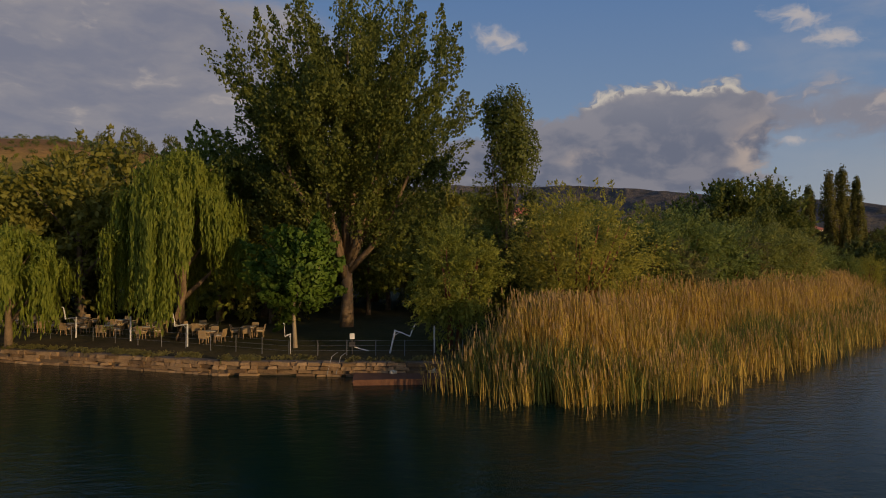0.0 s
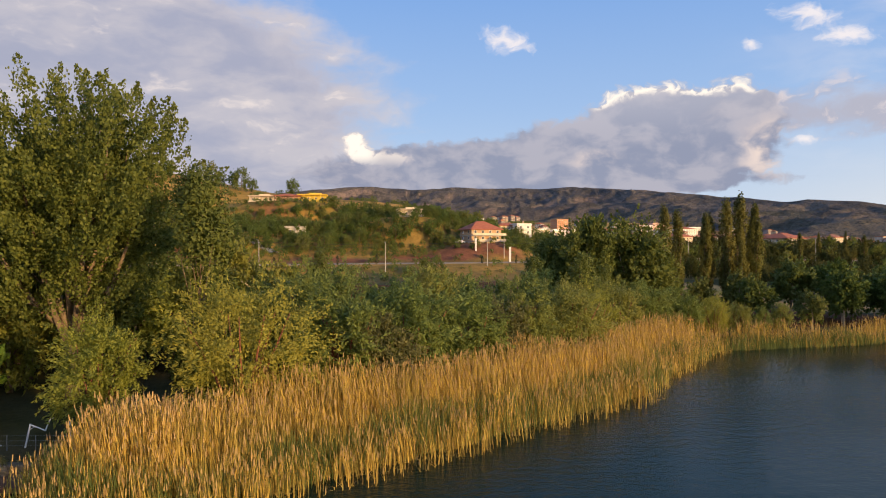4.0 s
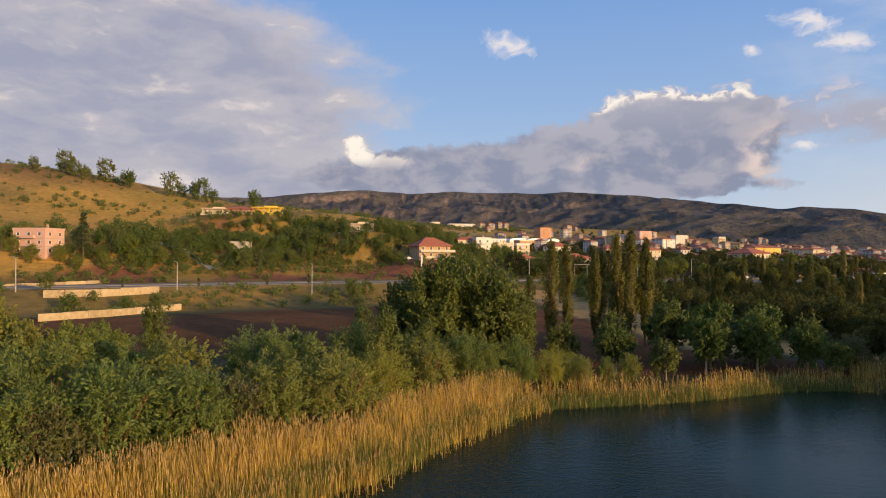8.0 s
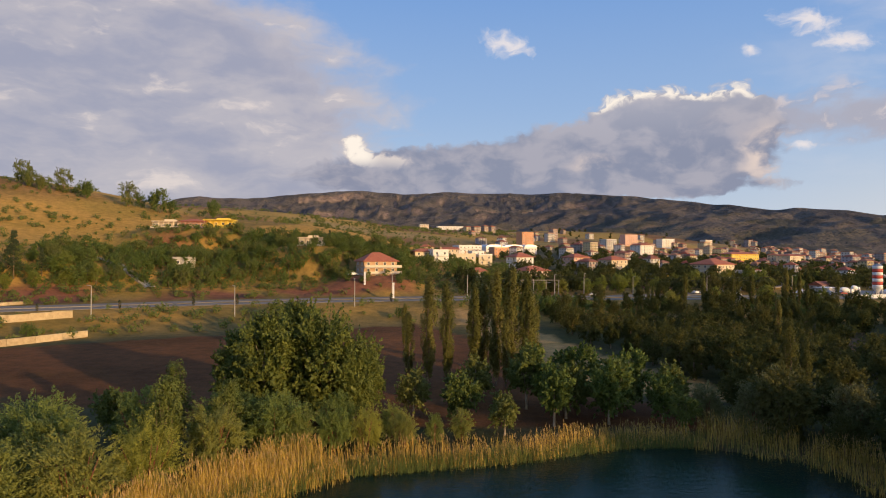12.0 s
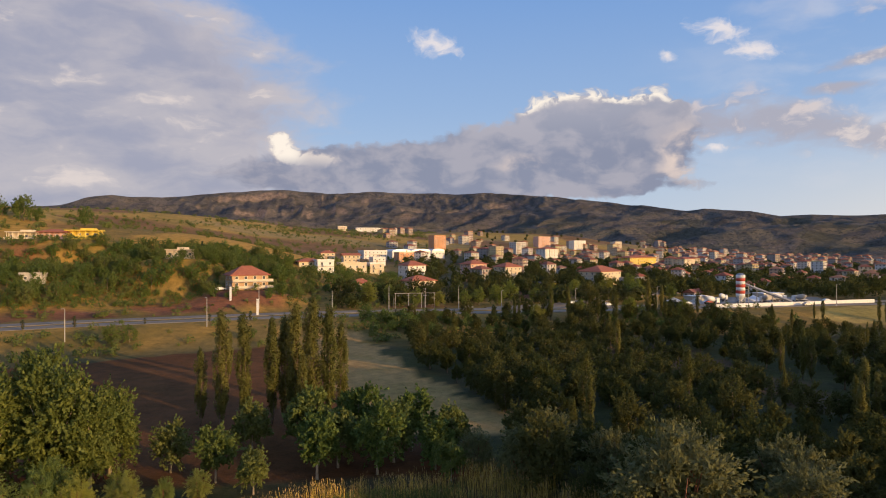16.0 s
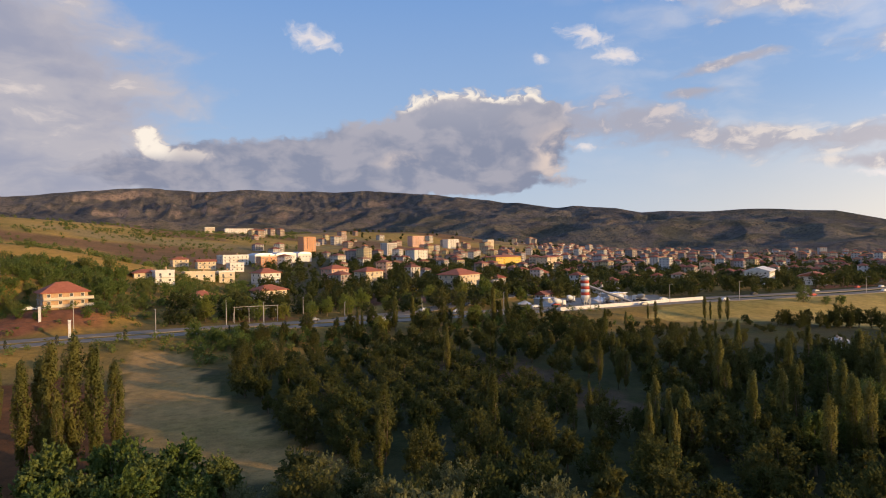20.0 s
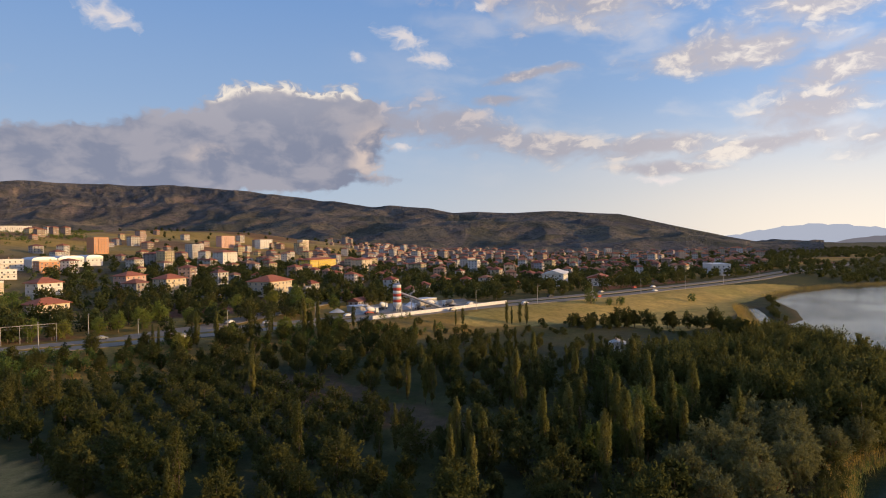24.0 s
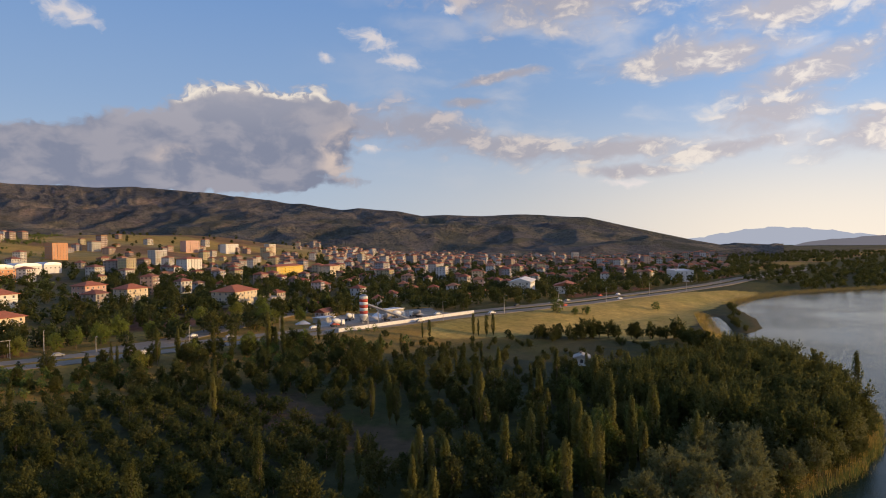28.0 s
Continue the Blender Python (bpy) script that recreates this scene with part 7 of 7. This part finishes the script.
for (ax, ay), (bx, by) in zip(poles, poles[1:]):
    for h in (8.2, 9.2):
        pts = []
        for s in range(7):
            f = s / 6
            zz = (gz(ax, ay) + h) * (1 - f) + (gz(bx, by) + h) * f - 4 * 0.5 * f * (1 - f)
            pts.append((ax + (bx - ax) * f, ay + (by - ay) * f, zz))
        part("wire", Mesh().tube(pts, [0.025] * 7, 4), DARK, line)


def marker(x, y, h):
    ob = thing("gate_post", "stout white post beside the road", "post", "white roadside posts")
    part("shaft", Mesh().box((0, 0, h / 2 - 0.2), (0.75, 0.75, h + 0.4)), WHITE, ob)
    part("cap", Mesh().box((0, 0, h + 0.08), (0.95, 0.95, 0.16)), WHITE, ob)
    ob.matrix_basis = pose(x, y, gz(x, y))


for x, y, h in ((43.5, 272.5, 5.0), (56, 257, 6.0)):
    marker(x, y, h)


def portal():
    """Pale portal frames of a small switchyard beside the road."""
    ob = thing("switchyard_frame", "pale steel portal frames of a small switchyard", "frame")
    for dx in (0.0, 5.5, 11.0, 16.5):
        part("post", Mesh().tube([(dx, 0, -0.4), (dx, 0, 6.2)], [0.12, 0.09], 6), CONCRETE, ob)
    part("beam", Mesh().box((8.25, 0, 6.3), (17.2, 0.16, 0.18)), CONCRETE, ob)
    part("beam", Mesh().box((8.25, 4.0, 5.0), (17.2, 0.16, 0.18)), CONCRETE, ob)
    for dx in (0.0, 8.25, 16.5):
        part("post", Mesh().tube([(dx, 4.0, -0.4), (dx, 4.0, 5.0)], [0.12, 0.09], 6), CONCRETE, ob)
    for k in range(6):
        part("insulator", Mesh().tube([(2.7 + 2.2 * k, 0, 6.1), (2.7 + 2.2 * k, 0, 5.7), (2.7 + 2.2 * k, 0, 5.2)], [0.06, 0.14, 0.05], 6), DARK, ob)
    ob.matrix_basis = pose(109, 276.5, gz(115, 277), 0, 0, 6)


portal()


def stub_wall(name, pts, h, label, mat):
    ob = thing(name, label, "wall", kind="structure")
    for (ax, ay), (bx, by) in zip(pts, pts[1:]):
        d, rz = math.hypot(bx - ax, by - ay), math.atan2(by - ay, bx - ax)
        n = max(1, round(d / 6))
        for i in range(n):
            c = (i + 0.5) / n
            x, y = ax + (bx - ax) * c, ay + (by - ay) * c
            q = part("panel", Mesh().box((0, 0, h / 2 - 0.5), (d / n - 0.04, 0.4, h * (1 + 0.07 * math.sin(7.0 * i)) + 1.0)), mat, ob)
            q.matrix_basis = pose(x, y, gz(x, y), 0, 0, math.degrees(rz))


stub_wall("retaining_wall", [(-57, 175), (-45, 181.5), (-33, 191.5)], 2.0, "low pale stone wall below the road", PALE_STONE)
stub_wall("kerb_wall", [(-86, 198), (-74.3, 206), (-62.6, 221)], 1.0, "low pale kerb wall beyond the road", PALE_STONE)
stub_wall("retaining_wall", [(-42.5, 147.5), (-31.5, 159), (-21, 176)], 1.7, "low pale stone wall at the field", PALE_STONE)


# the concrete works with its striped silo
def works():
    x, y = 267, 258
    ob = thing("striped_silo", "red and white banded cement silo of the works", "silo")
    for i in range(7):
        r = 2.0
        part("band", Mesh().tube([(0, 0, 3.4 + 1.4 * i), (0, 0, 3.4 + 1.4 * (i + 1) - 0.02)], [r, r], 18), RED_PAINT if i % 2 else WHITE, ob, "red band" if i % 2 else "white band", True)
    part("hopper", Mesh().tube([(0, 0, 1.4), (0, 0, 3.4)], [0.5, 2.0], 18), WHITE, ob)
    part("top", Mesh().tube([(0, 0, 13.2), (0, 0, 13.8), (0, 0, 14.0)], [2.05, 1.2, 0.6], 18), GREY, ob)
    for sx in (-1.3, 1.3):
        for sy in (-1.3, 1.3):
            part("leg", Mesh().box((sx, sy, 2.0), (0.25, 0.25, 5.0)), GREY, ob)
    ob.matrix_basis = pose(x, y + 24, gz(x, y + 24))
    c = thing("conveyor", "inclined pale conveyor belt of the works", "conveyor")
    part("belt", Mesh().tube([(2, 0, 9), (12, -1, 5), (22, -2, 1.2)], [0.7, 0.7, 0.7], 6), GREY, c)
    for px, pz in ((7, 7), (14, 4.2), (20, 2)):
        part("support", Mesh().box((px, -0.6, pz / 2), (0.3, 0.3, pz)), GREY, c)
    c.matrix_basis = pose(x, y + 24, gz(x, y + 24), 0, 0, -12)
    for i, (dx, dy, w_, d_, h_) in enumerate(((-12, 42, 9, 6, 2.6), (30, 48, 13, 7, 3.2))):
        s = thing("works_shed", "pale flat shed of the concrete works", "shed", "sheds of the works")
        part("wall", Mesh().box((0, 0, h_ / 2 - 0.5), (w_, d_, h_ + 1)), CONCRETE, s)
        part("roof", Mesh().box((0, 0, h_ + 0.1), (w_ + 0.6, d_ + 0.6, 0.25)), ROOF_METAL, s)
        s.matrix_basis = pose(x + dx, y + dy, gz(x + dx, y + dy), 0, 0, 12)
    for i, (dx, dy, r, h) in enumerate(((-18, 30, 5.0, 2.6), (-9, 34, 4.2, 2.2), (10, 36, 4.6, 2.4), (18, 42, 5.2, 2.8), (40, 38, 4.4, 2.2), (-22, 44, 4.0, 2.0))):
        g = np.random.default_rng(500 + i)
        m = Mesh()
        rings = [[(r * k * (1 + 0.18 * math.sin(3 * t + i)) * math.cos(t), r * k * 0.8 * (1 + 0.18 * math.sin(3 * t + i)) * math.sin(t), h * (1 - k) ** 0.9 + g.uniform(-0.08, 0.08) - 0.15) for t in (j * math.pi / 8 for j in range(16))] for k in (1.0, 0.7, 0.4, 0.15)]
        v = [p for q in rings for p in q] + [(0, 0, h)]
        f = [(16 * a + j, 16 * a + (j + 1) % 16, 16 * a + 16 + (j + 1) % 16, 16 * a + 16 + j) for a in range(3) for j in range(16)] + [(48 + j, 48 + (j + 1) % 16, 64) for j in range(16)]
        ob = solid("mound", m.add(v, f), (CONCRETE, ROOF_METAL)[i % 2], "pale gravel mound in the works yard", "mound", "mounds of the works", smooth=True)
        ob.matrix_basis = pose(x + dx, y + dy, gz(x + dx, y + dy))
    for i, (dx, dy, turn) in enumerate(((-14, 24, 20), (14, 27, 75), (26, 34, 10), (34, 30, 100), (2, 42, 40))):
        t = thing("mixer_truck", "white concrete mixer truck parked in the yard", "truck", "mixer trucks")
        part("cab", Mesh().box((2.9, 0, 1.75), (1.9, 2.3, 2.3), 0, 0, 0.92), WHITE, t)
        part("chassis", Mesh().box((-0.6, 0, 0.85), (7.6, 1.1, 0.4)), DARK, t)
        part("drum", Mesh().tube([(1.6, 0, 1.9), (0.4, 0, 2.3), (-1.8, 0, 2.7), (-3.4, 0, 3.1)], [0.7, 1.25, 1.2, 0.5], 12), (WHITE, CONCRETE)[i % 2], t, smooth=True)
        part("windscreen", Mesh().box((3.86, 0, 2.1), (0.06, 1.9, 0.9)), GLASS, t)
        for wx in (2.7, -1.6, -2.9):
            for e in (-1, 1):
                part("wheel", Mesh().tube([(wx, e * 0.85, 0.5), (wx, e * 1.15, 0.5)], [0.5, 0.5], 12), DARK, t)
        t.matrix_basis = pose(x + dx, y + dy, gz(x + dx, y + dy), 0, 0, turn)
    stub_wall("yard_wall", [(243, 262), (262, 266), (290, 271), (322, 279), (334, 281)], 1.6, "long white yard wall of the works", WHITE)


works()


def car(x, y, turn, paint, label):
    """A parked saloon car."""
    ob = thing("car", label, "car", "parked cars")
    body = Mesh()
    side = [(-2.1, 0.35), (2.1, 0.35), (2.15, 0.75), (1.2, 0.92), (0.6, 1.42), (-0.9, 1.45), (-1.6, 0.98), (-2.1, 0.9)]
    n = len(side)
    body.add([(a, s * (0.84 if b < 1.0 else 0.68), b) for s in (-1, 1) for a, b in side], [tuple(range(n))[::-1], tuple(range(n, 2 * n))] + [(i, (i + 1) % n, n + (i + 1) % n, n + i) for i in range(n)])
    part("body", body, paint, ob)
    for s in (-1, 1):
        part("side_window", Mesh().add([(-1.25, s * 0.80, 1.0), (0.85, s * 0.80, 1.0), (0.5, s * 0.715, 1.36), (-0.85, s * 0.715, 1.38)], [(0, 1, 2, 3)]), GLASS, ob)
        for a in (-1.3, 1.3):
            part("wheel", Mesh().tube([(a, s * 0.70, 0.32), (a, s * 0.88, 0.32)], [0.32, 0.32], 12), DARK, ob)
    ob.matrix_basis = pose(x, y, gz(x, y) + 0.12, 0, 0, turn)


for i, (x, y, t, m, w_) in enumerate(((37.5, 284, 30, WHITE, "white"), (252, 342, 38, WHITE, "white"), (262, 349, 38, GREY, "grey"), (231, 327, 38, DARK, "dark"), (292, 372, 38, WHITE, "white"), (310, 386, 38, RED_PAINT, "red"), (330, 402, 38, GREY, "grey"),
                                       (240, 280, 10, WHITE, "white"), (272, 290, 10, GREY, "grey"), (420, 300, 12, WHITE, "white"), (470, 309, 12, RED_PAINT, "red"))):
    car(x, y, t, m, w_ + " saloon car parked beside the road")
for i in range(26):
    f = (i + 0.3 * (i % 3)) / 26
    if i % 2:
        x, side = 120 + 380 * f, (5.2, 8.8, -5.2, -8.6)[i % 4]
        y, t = float(road_y(x)) + side, 5 if x < 300 else 8
    else:
        x = 190 + 300 * f
        y, t = float(np.interp(x, [184, 235, 285, 345, 520], [290, 325, 362, 412, 560])) + (3.5 if i % 4 else -3.5), 38
    car(x, y, t, (WHITE, GREY, DARK, WHITE, RED_PAINT)[i % 5], ("white", "grey", "dark", "white", "red")[i % 5] + " saloon car standing on the asphalt road")
